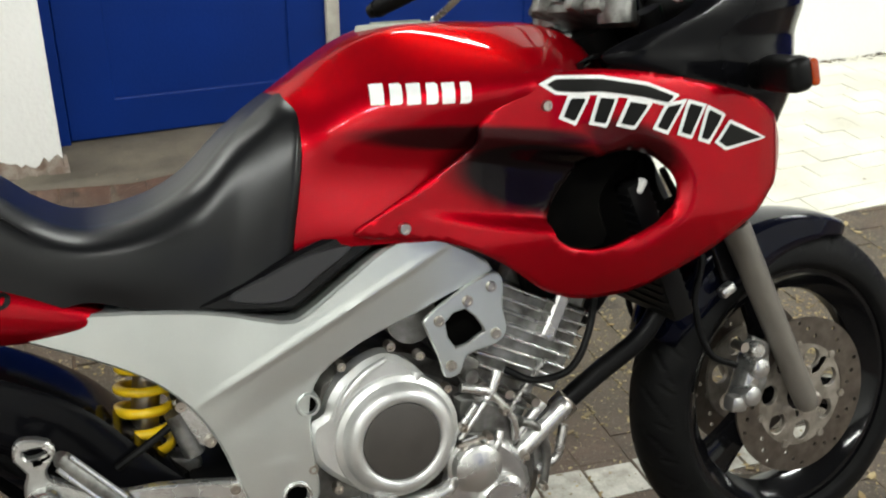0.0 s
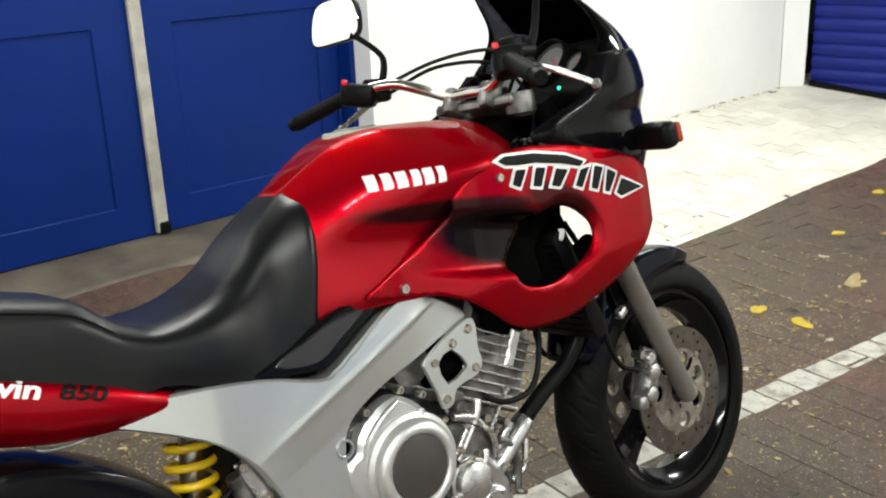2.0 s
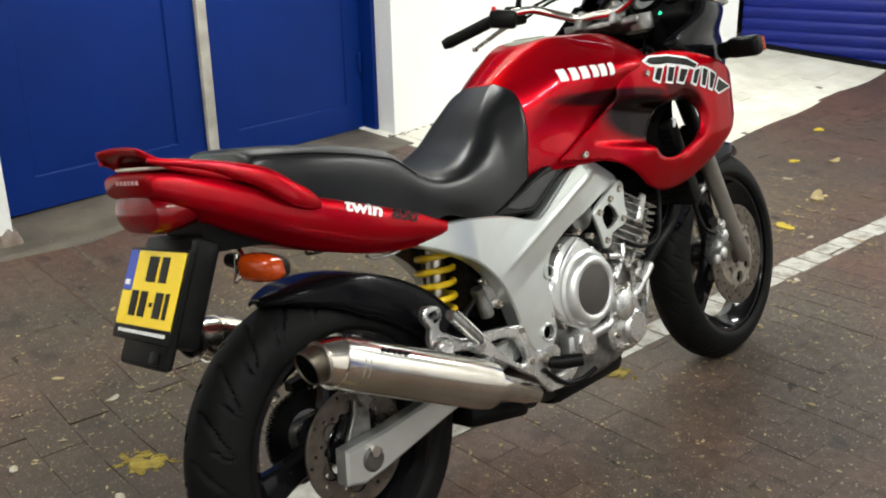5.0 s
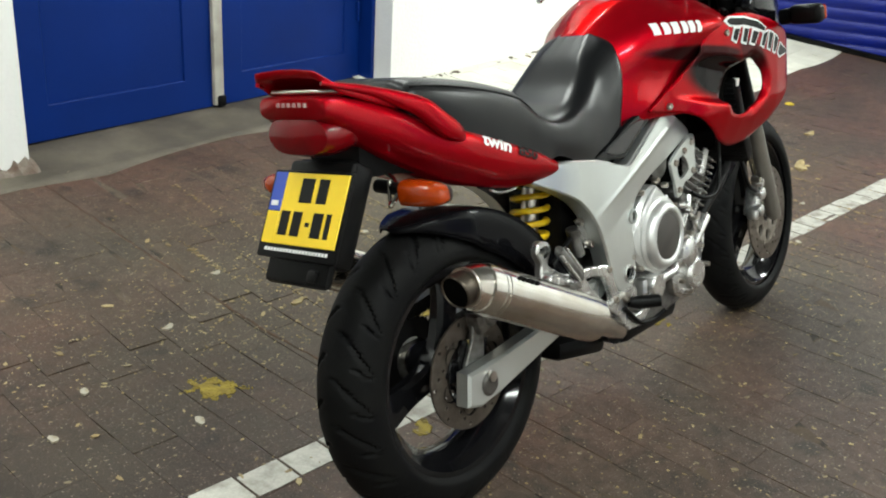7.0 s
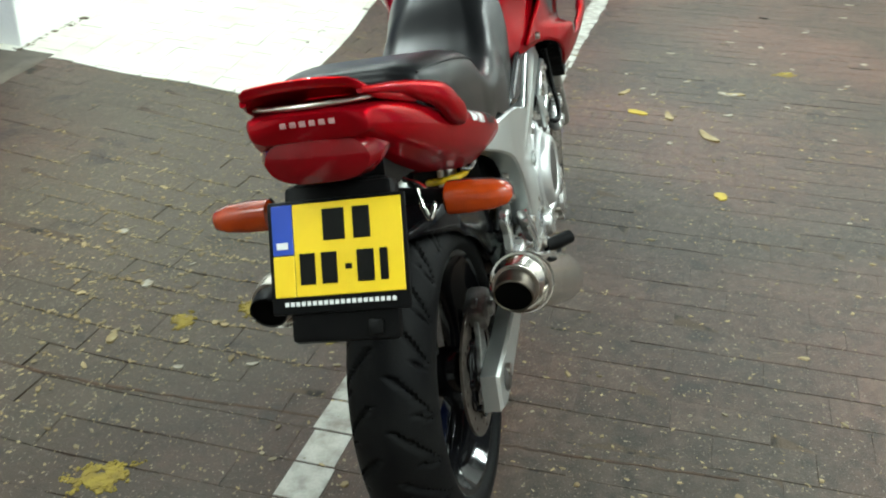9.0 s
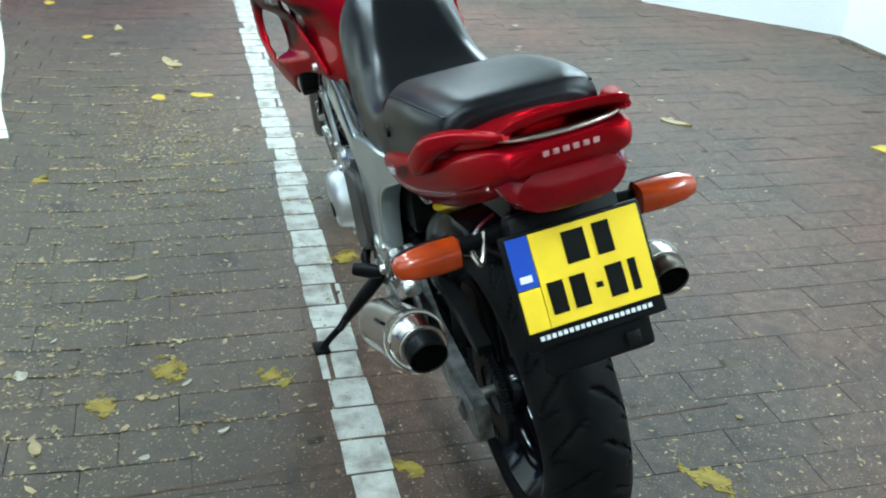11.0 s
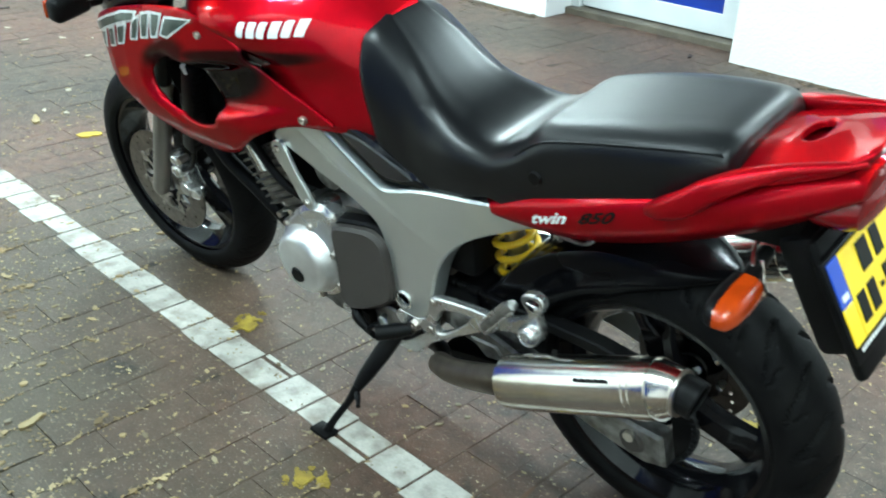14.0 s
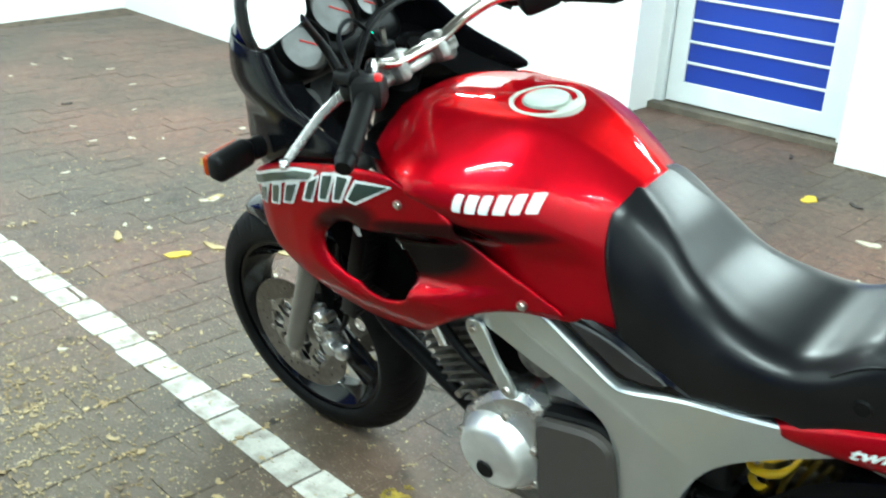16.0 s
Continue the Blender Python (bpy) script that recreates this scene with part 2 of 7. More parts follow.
# near-black for sooty bores, and for shade painted into hollows
BLACKHOLE = mk("bore_and_shade_black", (0.002, 0.002, 0.002), (0.0035, 0.0033, 0.003), spec=0.0, rough=0.9, scale=20)
MIRROR = mk("mirror_glass", (0.9, 0.9, 0.9), rough=0.03, metal=1.0, rvar=0.01)

BRICKC = paver_mat("worn_paver", False)
BRICKJ = paver_mat("worn_paver_field", True)
JOINT = mk("sandy_joint", (0.088, 0.064, 0.042), (0.024, 0.019, 0.014), rough=0.85, scale=15, fine=220, bump=0.003, var=0.8, mid=0.8, lo=0.52, hi=0.62, placed=True)
PAINTL = mk("worn_line_paint", (0.46, 0.45, 0.40), (0.20, 0.175, 0.14), rough=0.6, scale=16, fine=170, bump=0.001, var=0.5, rand=0.12, lo=0.45, hi=0.72, mid=0.5, placed=True)
WHITEBRICK = mk("white_painted_brick", (0.70, 0.69, 0.60), (0.58, 0.56, 0.47), rough=0.6, scale=3.5, fine=140, bump=0.0015, var=0.25, rand=0.14, island=True)
CONCRETE = mk("damp_concrete", (0.118, 0.100, 0.072), (0.060, 0.049, 0.035), rough=0.65, scale=3.2, fine=150, bump=0.0018, var=0.8, mid=1.2, midscale=9, lo=0.40, hi=0.66, placed=True)
WALLW = mk("white_wall_paint", (0.80, 0.80, 0.78), (0.76, 0.76, 0.735), rough=0.7, scale=1.6, fine=60, bump=0.0025, var=0.05)
CEILW = mk("ceiling_paint", (0.13, 0.13, 0.128), (0.10, 0.10, 0.097), rough=0.8, scale=1.2, fine=50, bump=0.001, var=0.06)
DOORBLUE = mk("blue_door_paint", (0.0028, 0.020, 0.150), (0.0023, 0.017, 0.126), spec=0.12, rough=0.42, scale=2.0, fine=90, bump=0.0007, var=0.12)
ROLLBLUE = mk("blue_shutter_paint", (0.005, 0.013, 0.175), (0.004, 0.010, 0.145), spec=0.25, rough=0.38, scale=3.0, fine=120, var=0.1)
PANELBLUE = mk("blue_panel", (0.010, 0.036, 0.30), (0.009, 0.030, 0.27), rough=0.35, scale=3.0, fine=120, var=0.08)
STRIP = mk("grey_cover_strip", (0.42, 0.40, 0.35), (0.30, 0.28, 0.24), rough=0.5, scale=12, fine=150, var=0.15)
DOORWHITE = mk("white_door_frame", (0.66, 0.69, 0.69), (0.60, 0.63, 0.63), rough=0.4, scale=5, fine=120, var=0.06)
LEAFY = mk("yellow_leaf", (0.50, 0.38, 0.012), (0.40, 0.28, 0.02), rough=0.6, scale=40, fine=300, var=0.3)
LEAFD = mk("brown_leaf", (0.030, 0.022, 0.017), (0.018, 0.014, 0.011), rough=0.7, scale=40, fine=300, var=0.3)
SCRAP = mk("pale_dry_scrap", (0.42, 0.39, 0.32), (0.30, 0.26, 0.18), rough=0.7, scale=40, fine=300, var=0.3)
LEAFP = mk("pale_leaf", (0.36, 0.29, 0.14), (0.27, 0.20, 0.08), rough=0.6, scale=40, fine=300, var=0.3)
MOSS = mk("yellow_paint_spot", (0.33, 0.25, 0.02), (0.20, 0.145, 0.02), rough=0.7, scale=30, fine=250, bump=0.001, var=0.5)
CRUMB = mk("litter_crumbs", (0.30, 0.26, 0.17), (0.15, 0.11, 0.05), rough=0.7, scale=9, fine=250, var=0.3, rand=0.8, island=True)
PANE = mk("dark_glass_pane", (0.012, 0.013, 0.015), rough=0.06, scale=4, rvar=0.02)
RUST = mk("rusty_joint_sand", (0.085, 0.046, 0.024), (0.045, 0.028, 0.017), rough=0.8, scale=25, fine=200, bump=0.002, var=0.5)
CHIPPED = mk("broken_plaster_and_brick", (0.10, 0.058, 0.038), (0.20, 0.17, 0.14), rough=0.85, scale=18, fine=160, bump=0.004, var=0.6)
GOLD = mk("pale_leaf_crumbs", (0.36, 0.29, 0.15), (0.22, 0.155, 0.065), rough=0.7, scale=9, fine=250, var=0.3, rand=0.8, island=True)
DEBRIS = mk("dark_gutter_debris", (0.055, 0.042, 0.026), (0.12, 0.085, 0.04), rough=0.8, scale=9, fine=250, var=0.3, rand=0.9, island=True)
LAMPW = mk("lamp_housing", (0.75, 0.75, 0.73), rough=0.5)
TUBE = mk("lit_tube", (1.0, 0.98, 0.93), rough=0.5, emit=6.0)


def smoke_glass():
    m = bpy.data.materials.new("smoked_screen")
    m.use_nodes = True
    nt = m.node_tree
    n, l = nt.nodes, nt.links
    out = n["Material Output"]
    n.remove(n["Principled BSDF"])
    t, g, mx = n.new("ShaderNodeBsdfTransparent"), n.new("ShaderNodeBsdfGlossy"), n.new("ShaderNodeMixShader")
    t.inputs[0].default_value = (0.17, 0.17, 0.19, 1)
    g.inputs["Roughness"].default_value = 0.04
    fr = n.new("ShaderNodeFresnel")
    fr.inputs[0].default_value = 1.45
    l.new(fr.outputs[0], mx.inputs[0])
    l.new(t.outputs[0], mx.inputs[1])
    l.new(g.outputs[0], mx.inputs[2])
    l.new(mx.outputs[0], out.inputs[0])
    return m


SMOKE = smoke_glass()


# ---- shape helpers ----
from mathutils.bvhtree import BVHTree
from mathutils.geometry import delaunay_2d_cdt


def link(name, verts, faces, material, parent=None, label="", smooth=True, angle=40):
    me = bpy.data.meshes.new(name)
    me.from_pydata([tuple(map(float, v)) for v in verts], [], faces)
    me.update()
    me.materials.append(material)
    o = new(name, me)
    bm = bmesh.new()
    bm.from_mesh(me)
    bmesh.ops.recalc_face_normals(bm, faces=bm.faces)
    if smooth:
        for f in bm.faces:
            f.smooth = True
        for e in bm.edges:
            if len(e.link_faces) == 2 and e.calc_face_angle(0) > radians(angle):
                e.smooth = False
    bm.to_mesh(me)
    bm.free()
    if parent:
        o.parent = parent
    if label:
        o["label"] = label
    return o


def part(name, geo, material, parent, label="", smooth=True, angle=40):
    return link(name, geo[0], geo[1], material, parent, label, smooth, angle)


def join(*geos):
    vs, fs = [], []
    for v, f in geos:
        k = len(vs)
        vs += list(v)
        fs += [tuple(i + k for i in q) for q in f]
    return vs, fs


def moved(geo, m):
    return [m @ Vector(v) for v in geo[0]], geo[1]


def mirrored(geo):
    return [(v[0], -v[1], v[2]) for v in geo[0]], [tuple(reversed(f)) for f in geo[1]]


def curve_pts(pts, n=8):
    """A smooth line through the points."""
    p = np.array(pts, float)
    if len(p) < 3:
        return np.array([p[0] + (p[-1] - p[0]) * i / n for i in range(n + 1)])
    q = np.vstack([2 * p[0] - p[1], p, 2 * p[-1] - p[-2]])
    out = []
    for i in range(1, len(q) - 2):
        a, b, c, d = q[i - 1:i + 3]
        for s in np.arange(n) / n:
            out.append(0.5 * (2 * b + (c - a) * s + (2 * a - 5 * b + 4 * c - d) * s ** 2 + (3 * b - a - 3 * c + d) * s ** 3))
    out.append(p[-1])
    return np.array(out)


def skin(rings, closed=True, caps=True):
    n = len(rings[0])
    vs = [tuple(p) for r in rings for p in r]
    fs = []
    for i in range(len(rings) - 1):
        for j in range(n if closed else n - 1):
            k = (j + 1) % n
            fs.append((i * n + j, i * n + k, (i + 1) * n + k, (i + 1) * n + j))
    if caps and closed:
        fs.append(tuple(range(n)))
        fs.append(tuple((len(rings) - 1) * n + j for j in range(n)))
    return vs, fs


def tube(pts, r, seg=12, n=6, flat=1.0, up=(0, 0, 1), caps=True):
    """A round bar along a smooth line; r a radius or one for each point; flat squeezes it along up."""
    c = curve_pts(pts, n)
    rad = np.interp(np.linspace(0, 1, len(c)), np.linspace(0, 1, len(r)), r) if np.ndim(r) else np.full(len(c), r)
    rings = []
    side = None
    for i, p in enumerate(c):
        t = c[min(i + 1, len(c) - 1)] - c[max(i - 1, 0)]
        t = t / (np.linalg.norm(t) + 1e-9)
        if side is None:
            s = np.cross(t, up)
            if np.linalg.norm(s) < 0.1:
                s = np.cross(t, (1, 0, 0))
        else:
            s = side - t * (side @ t)
        side = s / np.linalg.norm(s)
        u = np.cross(side, t)
        rings.append([p + rad[i] * (math.cos(a) * side + flat * math.sin(a) * u) for a in np.arange(seg) * 2 * math.pi / seg])
    return skin(rings, True, caps)


def lathe(profile, centre=(0, 0, 0), seg=48, axis="y", loop=False, start=0.0, span=2 * math.pi):
    """Turns (radius, along) pairs about an axis through centre."""
    prof = list(profile) + ([profile[0]] if loop else [])
    full = abs(span - 2 * math.pi) < 1e-6
    rings = []
    for a, h in prof:
        ring = []
        for k in range(seg if full else seg + 1):
            t = start + span * k / seg
            c, s = a * math.cos(t), a * math.sin(t)
            v = {"y": (c, h, s), "x": (h, c, s), "z": (c, s, h)}[axis]
            ring.append(tuple(np.add(v, centre)))
        rings.append(ring)
    vs, fs = skin(rings, full, False)
    if not loop and full:
        n = len(rings[0])
        for k, (a, h) in ((0, prof[0]), (len(prof) - 1, prof[-1])):
            if a > 1e-5:
                fs.append(tuple(k * n + j for j in range(n)))
    return vs, fs


def inset(poly, d):
    """The outline drawn in by d (counter-clockwise)."""
    p = np.array(poly, float)
    out = []
    for i in range(len(p)):
        a, b, c = p[i - 1], p[i], p[(i + 1) % len(p)]
        e1, e2 = b - a, c - b
        n1 = np.array([-e1[1], e1[0]]) / (np.linalg.norm(e1) + 1e-9)
        n2 = np.array([-e2[1], e2[0]]) / (np.linalg.norm(e2) + 1e-9)
        m = n1 + n2
        out.append(b + m * (2 * d / max(0.5, m @ m)))
    return np.array(out)


def area2(poly):
    p = np.array(poly)
    q = np.roll(p, -1, 0)
    return float(np.sum(p[:, 0] * q[:, 1] - q[:, 0] * p[:, 1]))


def plate(outline, y0, y1, bevel=0.004, holes=(), bend=None):
    """A plate cut to an outline in x and z, from y0 (outer face) to y1, with chamfered rim and holes; bend(x, z) moves it in y."""
    o = np.array(outline, float)
    if area2(o) < 0:
        o = o[::-1]
    hs = [np.array(h, float) if area2(h) < 0 else np.array(h, float)[::-1] for h in holes]
    s = 1 if y1 > y0 else -1
    loops = [o] + hs
    vs, fs = [], []
    layers = []
    for k, lp in enumerate(loops):
        n = len(lp)
        ins = inset(lp, bevel)
        base = len(vs)
        for ring, y in ((ins, y0), (lp, y0 + s * bevel), (lp, y1)):
            vs += [(q[0], y, q[1]) for q in ring]
        for a in (0, n):
            for j in range(n):
                i2 = (j + 1) % n
                fs.append((base + a + j, base + a + i2, base + a + n + i2, base + a + n + j))
        layers.append((base, n))
    for shift in (0, 2):
        pts = [Vector((vs[b + shift * n + j][0], vs[b + shift * n + j][2])) for b, n in layers for j in range(n)]
        idx = [b + shift * n + j for b, n in layers for j in range(n)]
        ed, k = [], 0
        for b, n in layers:
            ed += [(k + j, k + (j + 1) % n) for j in range(n)]
            k += n
        res = delaunay_2d_cdt(pts, ed, [], 0, 1e-6)
        tri, orig = res[2], res[3]
        where = [idx[q[0]] if q else None for q in orig]
        P = res[0]
        for t in tri:
            c = sum((P[i] for i in t), Vector((0, 0))) / len(t)
            if inside(c, o if shift else inset(o, bevel)) and not any(inside(c, h) for h in hs) and None not in [where[i] for i in t]:
                fs.append(tuple(where[i] for i in t))
    if bend:
        vs = [(x, y + bend(x, z), z) for x, y, z in vs]
    return vs, fs


def inside(c, poly):
    x, z = c
    r = False
    n = len(poly)
    for i in range(n):
        (x1, z1), (x2, z2) = poly[i], poly[(i + 1) % n]
        if (z1 > z) != (z2 > z) and x < (x2 - x1) * (z - z1) / (z2 - z1) + x1:
            r = not r
    return r


def smooth_loop(pts, n=5):
    p = np.array(pts, float)
    q = np.vstack([p[-2:], p, p[:2]])
    out = []
    for i in range(2, len(p) + 2):
        a, b, c, d = q[i - 1:i + 3]
        for s in np.arange(n) / n:
            out.append(0.5 * (2 * b + (c - a) * s + (2 * a - 5 * b + 4 * c - d) * s ** 2 + (3 * b - a - 3 * c + d) * s ** 3))
    return np.array(out)


def rbox(size, centre=(0, 0, 0), rot=(0, 0, 0), bevel=0.004, seg=2):
    bm = bmesh.new()
    bmesh.ops.create_cube(bm, size=1)
    for v in bm.verts:
        v.co = Vector((v.co.x * size[0], v.co.y * size[1], v.co.z * size[2]))
    if bevel:
        bmesh.ops.bevel(bm, geom=list(bm.edges), offset=min(bevel, 0.49 * min(size)), segments=seg, affect="EDGES", profile=0.5)
    m = pose(*centre, *rot)
    bm.verts.index_update()
    g = [m @ v.co for v in bm.verts], [tuple(v.index for v in f.verts) for f in bm.faces]
    bm.free()
    return g


def bolt(x, y, z, r=0.008, h=0.006):
    s = 1 if y > 0 else -1
    return lathe([(0.0001, y + s * h * 0.55), (r * 0.45, y + s * h * 0.55), (r * 0.5, y + s * h), (r * 0.85, y + s * h), (r, y + s * h * 0.6), (r, y - s * 0.004)], (x, 0, z), 12)


def even(loop, step):
    """The closed outline again, with points at even steps along it."""
    p = np.vstack([np.array(loop, float), np.array(loop[:1], float)])
    d = np.concatenate([[0], np.cumsum(np.hypot(*np.diff(p, axis=0).T))])
    q = np.linspace(0, d[-1], max(8, int(d[-1] / step)), endpoint=False)
    return np.column_stack([np.interp(q, d, p[:, 0]), np.interp(q, d, p[:, 1])])


def sheet(outline, height, step=0.02, holes=()):
    """A skin over an outline in x and z whose y comes from height(x, z)."""
    o = even(outline, step * 0.9)
    holes = [even(h, step * 0.9) for h in holes]
    if area2(o) < 0:
        o = o[::-1]
    pts, ed = [], []
    for lp in [o] + [np.array(h, float) for h in holes]:
        k = len(pts)
        pts += [Vector(q) for q in lp]
        ed += [(k + j, k + (j + 1) % len(lp)) for j in range(len(lp))]
    lo, hi = o.min(0), o.max(0)
    for i, x in enumerate(np.arange(lo[0], hi[0], step)):
        for z in np.arange(lo[1], hi[1], step):
            c = (x, z + (step / 2 if i % 2 else 0))
            if inside(c, o) and not any(inside(c, h) for h in holes):
                near = min(float(np.min(np.hypot(*(np.array(q) - c).T))) for q in [o] + list(holes))
                if near > step * 0.75:
                    pts.append(Vector(c))
    res = delaunay_2d_cdt(pts, ed, [], 0, 1e-6)
    P = res[0]
    fs = []
    for t in res[2]:
        c = sum((P[i] for i in t), Vector((0, 0))) / 3
        if inside(c, o) and not any(inside(c, h) for h in holes):
            fs.append(tuple(t))
    used = sorted({i for f in fs for i in f})
    ren = {k: i for i, k in enumerate(used)}
    return [(P[i][0], height(P[i][0], P[i][1]), P[i][1]) for i in used], [tuple(ren[i] for i in f) for f in fs]


def thick(o, t, offset=-1.0):
    m = o.modifiers.new("thickness", "SOLIDIFY")
    m.thickness, m.offset = t, offset
    return o


def empty(name, m, label, category, group="", kind=""):
    o = new(name)
    o.matrix_basis = m
    return tagged(o, label, category, group, kind)


# ---- the yard: ground, walls, doors ----
LINE_A = radians(-3.75)
LU, LV = np.array([math.cos(LINE_A), math.sin(LINE_A)]), np.array([-math.sin(LINE_A), math.cos(LINE_A)])
LINE_0 = np.array([0.0, 0.292])
WALL_A = math.atan(0.065)


def gz(y):
    """The yard is level and rises gently to the doors."""
    if y < 1.05:
        return max(0.0, y - 0.75) ** 2 / 6
    return 0.1 * (y - 0.9) if y < 2.62 else 0.172


def ground_sheet():
    xs, ys = np.arange(-9, 9.01, 0.5), [-6, -3.5, -2, 0, 0.6, 0.65, 0.75, 0.82, 0.9, 0.98, 1.05, 1.15, 1.25, 1.5, 2.0, 2.62, 2.64, 6]
    vs = [(x, y, gz(y) - (0.0045 if 0.6 < y < 1.2 else 0.0010)) for x in xs for y in ys]
    n = len(ys)
    fs = [(i * n + j, (i + 1) * n + j, (i + 1) * n + j + 1, i * n + j + 1) for i in range(len(xs) - 1) for j in range(n - 1)]
    return vs, fs


ground = tagged(link("ground", *ground_sheet(), JOINT, smooth=False), "damp brown brick yard with sandy joints and scattered crumbs", "ground", kind="structure")


def wall_run(name, x0, y0, x1, y1, z0, z1, depth, label, side=1):
    """A wall whose face runs from one point to another, with its thickness behind the face."""
    a, b = np.array([x0, y0]), np.array([x1, y1])
    d = (b - a) / np.linalg.norm(b - a)
    nrm = np.array([-d[1], d[0]]) * side * depth
    q = [a, b, b + nrm, a + nrm]
    n = max(2, int(np.linalg.norm(b - a) / 0.25))
    zs = np.linspace(z0, z1, 10)
    vs, fs = [], []
    for i in range(n + 1):
        p = a + (b - a) * i / n
        for z in zs:
            k = 0.006 * (noise.noise(Vector((p[0] * 1.3, p[1] * 1.3, z * 1.5)))) if 0 < i < n else 0
            w = p - nrm / depth * k
            vs.append((w[0], w[1], z))
    m = len(zs)
    for i in range(n):
        for j in range(m - 1):
            fs.append((i * m + j, (i + 1) * m + j, (i + 1) * m + j + 1, i * m + j + 1))
    k = len(vs)
    for p in (b, b + nrm, a + nrm, a):
        vs += [(p[0], p[1], z0), (p[0], p[1], z1)]
    fs += [(k, k + 2, k + 3, k + 1), (k + 2, k + 4, k + 5, k + 3), (k + 4, k + 6, k + 7, k + 5), (k + 1, k + 3, k + 5, k + 7), (k, k + 6, k + 4, k + 2)]
    return tagged(link(name, vs, fs, WALLW, angle=30), label, "wall", kind="structure")


def wl(u, v=0.0):
    """A point of the door-side wall: u along its face, v behind it."""
    return (0.2 + u * math.cos(WALL_A) - v * math.sin(WALL_A), 2.285 + u * math.sin(WALL_A) + v * math.cos(WALL_A))


H = 3.0
wall_run("wall_west_rear", *wl(-6), *wl(0.075), -0.1, H, 0.5, "rough white-painted masonry wall beside the blue doors")
wall_run("wall_west_front", *wl(2.18), *wl(5.82), -0.1, H, 0.5, "rough white-painted masonry wall above white paving")
wall_run("wall_west_lintel", *wl(0.075), *wl(2.18), 2.55, H, 0.5, "white-painted masonry over the blue double door")
wall_run("wall_east_rear", -6, -3.22, 1.46, -3.22, -0.1, H, 0.5, "white-painted wall beside the blue panelled door", side=-1)
wall_run("wall_east_front", 2.62, -3.22, 3.22, -3.24, -0.1, H, 0.5, "white-painted wall pier beside the panelled door", side=-1)
wall_run("wall_east_lintel", 1.50, -3.22, 2.62, -3.22, 2.2, H, 0.5, "white-painted masonry over the panelled door", side=-1)
wall_run("wall_east_slant", 3.22, -3.24, 4.15, -2.46, -0.1, H, 0.3, "slanting white-painted wall piece", side=-1)
wall_run("wall_east_far", 4.15, -2.46, 6.9, -2.70, -0.1, H, 0.4, "white-painted wall at the end of the yard", side=-1)
ROLLER = ((6.19, 2.58), (6.60, -0.16))
wall_run("wall_north_corner", *wl(5.83), *ROLLER[0], -0.1, H, 0.3, "white-painted masonry pier between the side wall and the roller shutter", side=1)
wall_run("wall_north_pier", 6.60, -0.16, 6.80, -2.72, -0.1, H, 0.4, "white-painted end wall beside the roller shutter", side=1)
wall_run("wall_north_lintel", *ROLLER[0], *ROLLER[1], 2.46, H, 0.4, "white-painted masonry over the roller shutter", side=1)
wall_run("wall_south", -5.5, 2.2, -5.5, -3.3, -0.1, H, 0.3, "plain white end wall", side=-1)


def slab(name, x0, x1, y0, y1, z0, z1, material, label, category):
    return tagged(link(name, *rbox((x1 - x0, y1 - y0, z1 - z0), ((x0 + x1) / 2, (y0 + y1) / 2, (z0 + z1) / 2), bevel=0), material, smooth=False), label, category, kind="structure")


slab("ceiling", -6, 8, -4, 3.6, H, H + 0.2, CEILW, "plain pale painted ceiling over the yard", "ceiling")


def lamp(x, y):
    t = empty("fluorescent_lamp", pose(x, y, CEIL - 0.05), "white twin-tube fluorescent lamp fixed to the ceiling", "lamp", "ceiling lamps")
    part("housing", rbox((1.28, 0.17, 0.08), (0, 0, 0), bevel=0.01), LAMPW, t)
    for s in (-0.045, 0.045):
        part("lamp_tube", lathe([(0.013, -0.6), (0.013, 0.6)], (0, s, -0.048), 12, "x"), TUBE, t, "lit white glass tube")


for lx, ly in LAMPS:
    lamp(lx, ly)

# concrete apron before the double door
ap = []
for i in range(13):
    u = -1.6 + 3.75 * i / 12
    edge = -0.15 - 0.07 * noise.noise(Vector((u * 1.7, 0.3, 0))) - (0.02 if u > 0 else 0.0)
    ap.append([(*wl(u, v), gz(wl(u, v)[1]) + 0.0035) for v in (edge, -0.1, 0.0, 0.12, 0.30)])
vs, fs = skin(ap, False, False)
apron = tagged(link("apron", vs, fs, CONCRETE), "cracked damp grey concrete apron before the blue doors", "pavement", kind="structure")
thick(apron, 0.05)


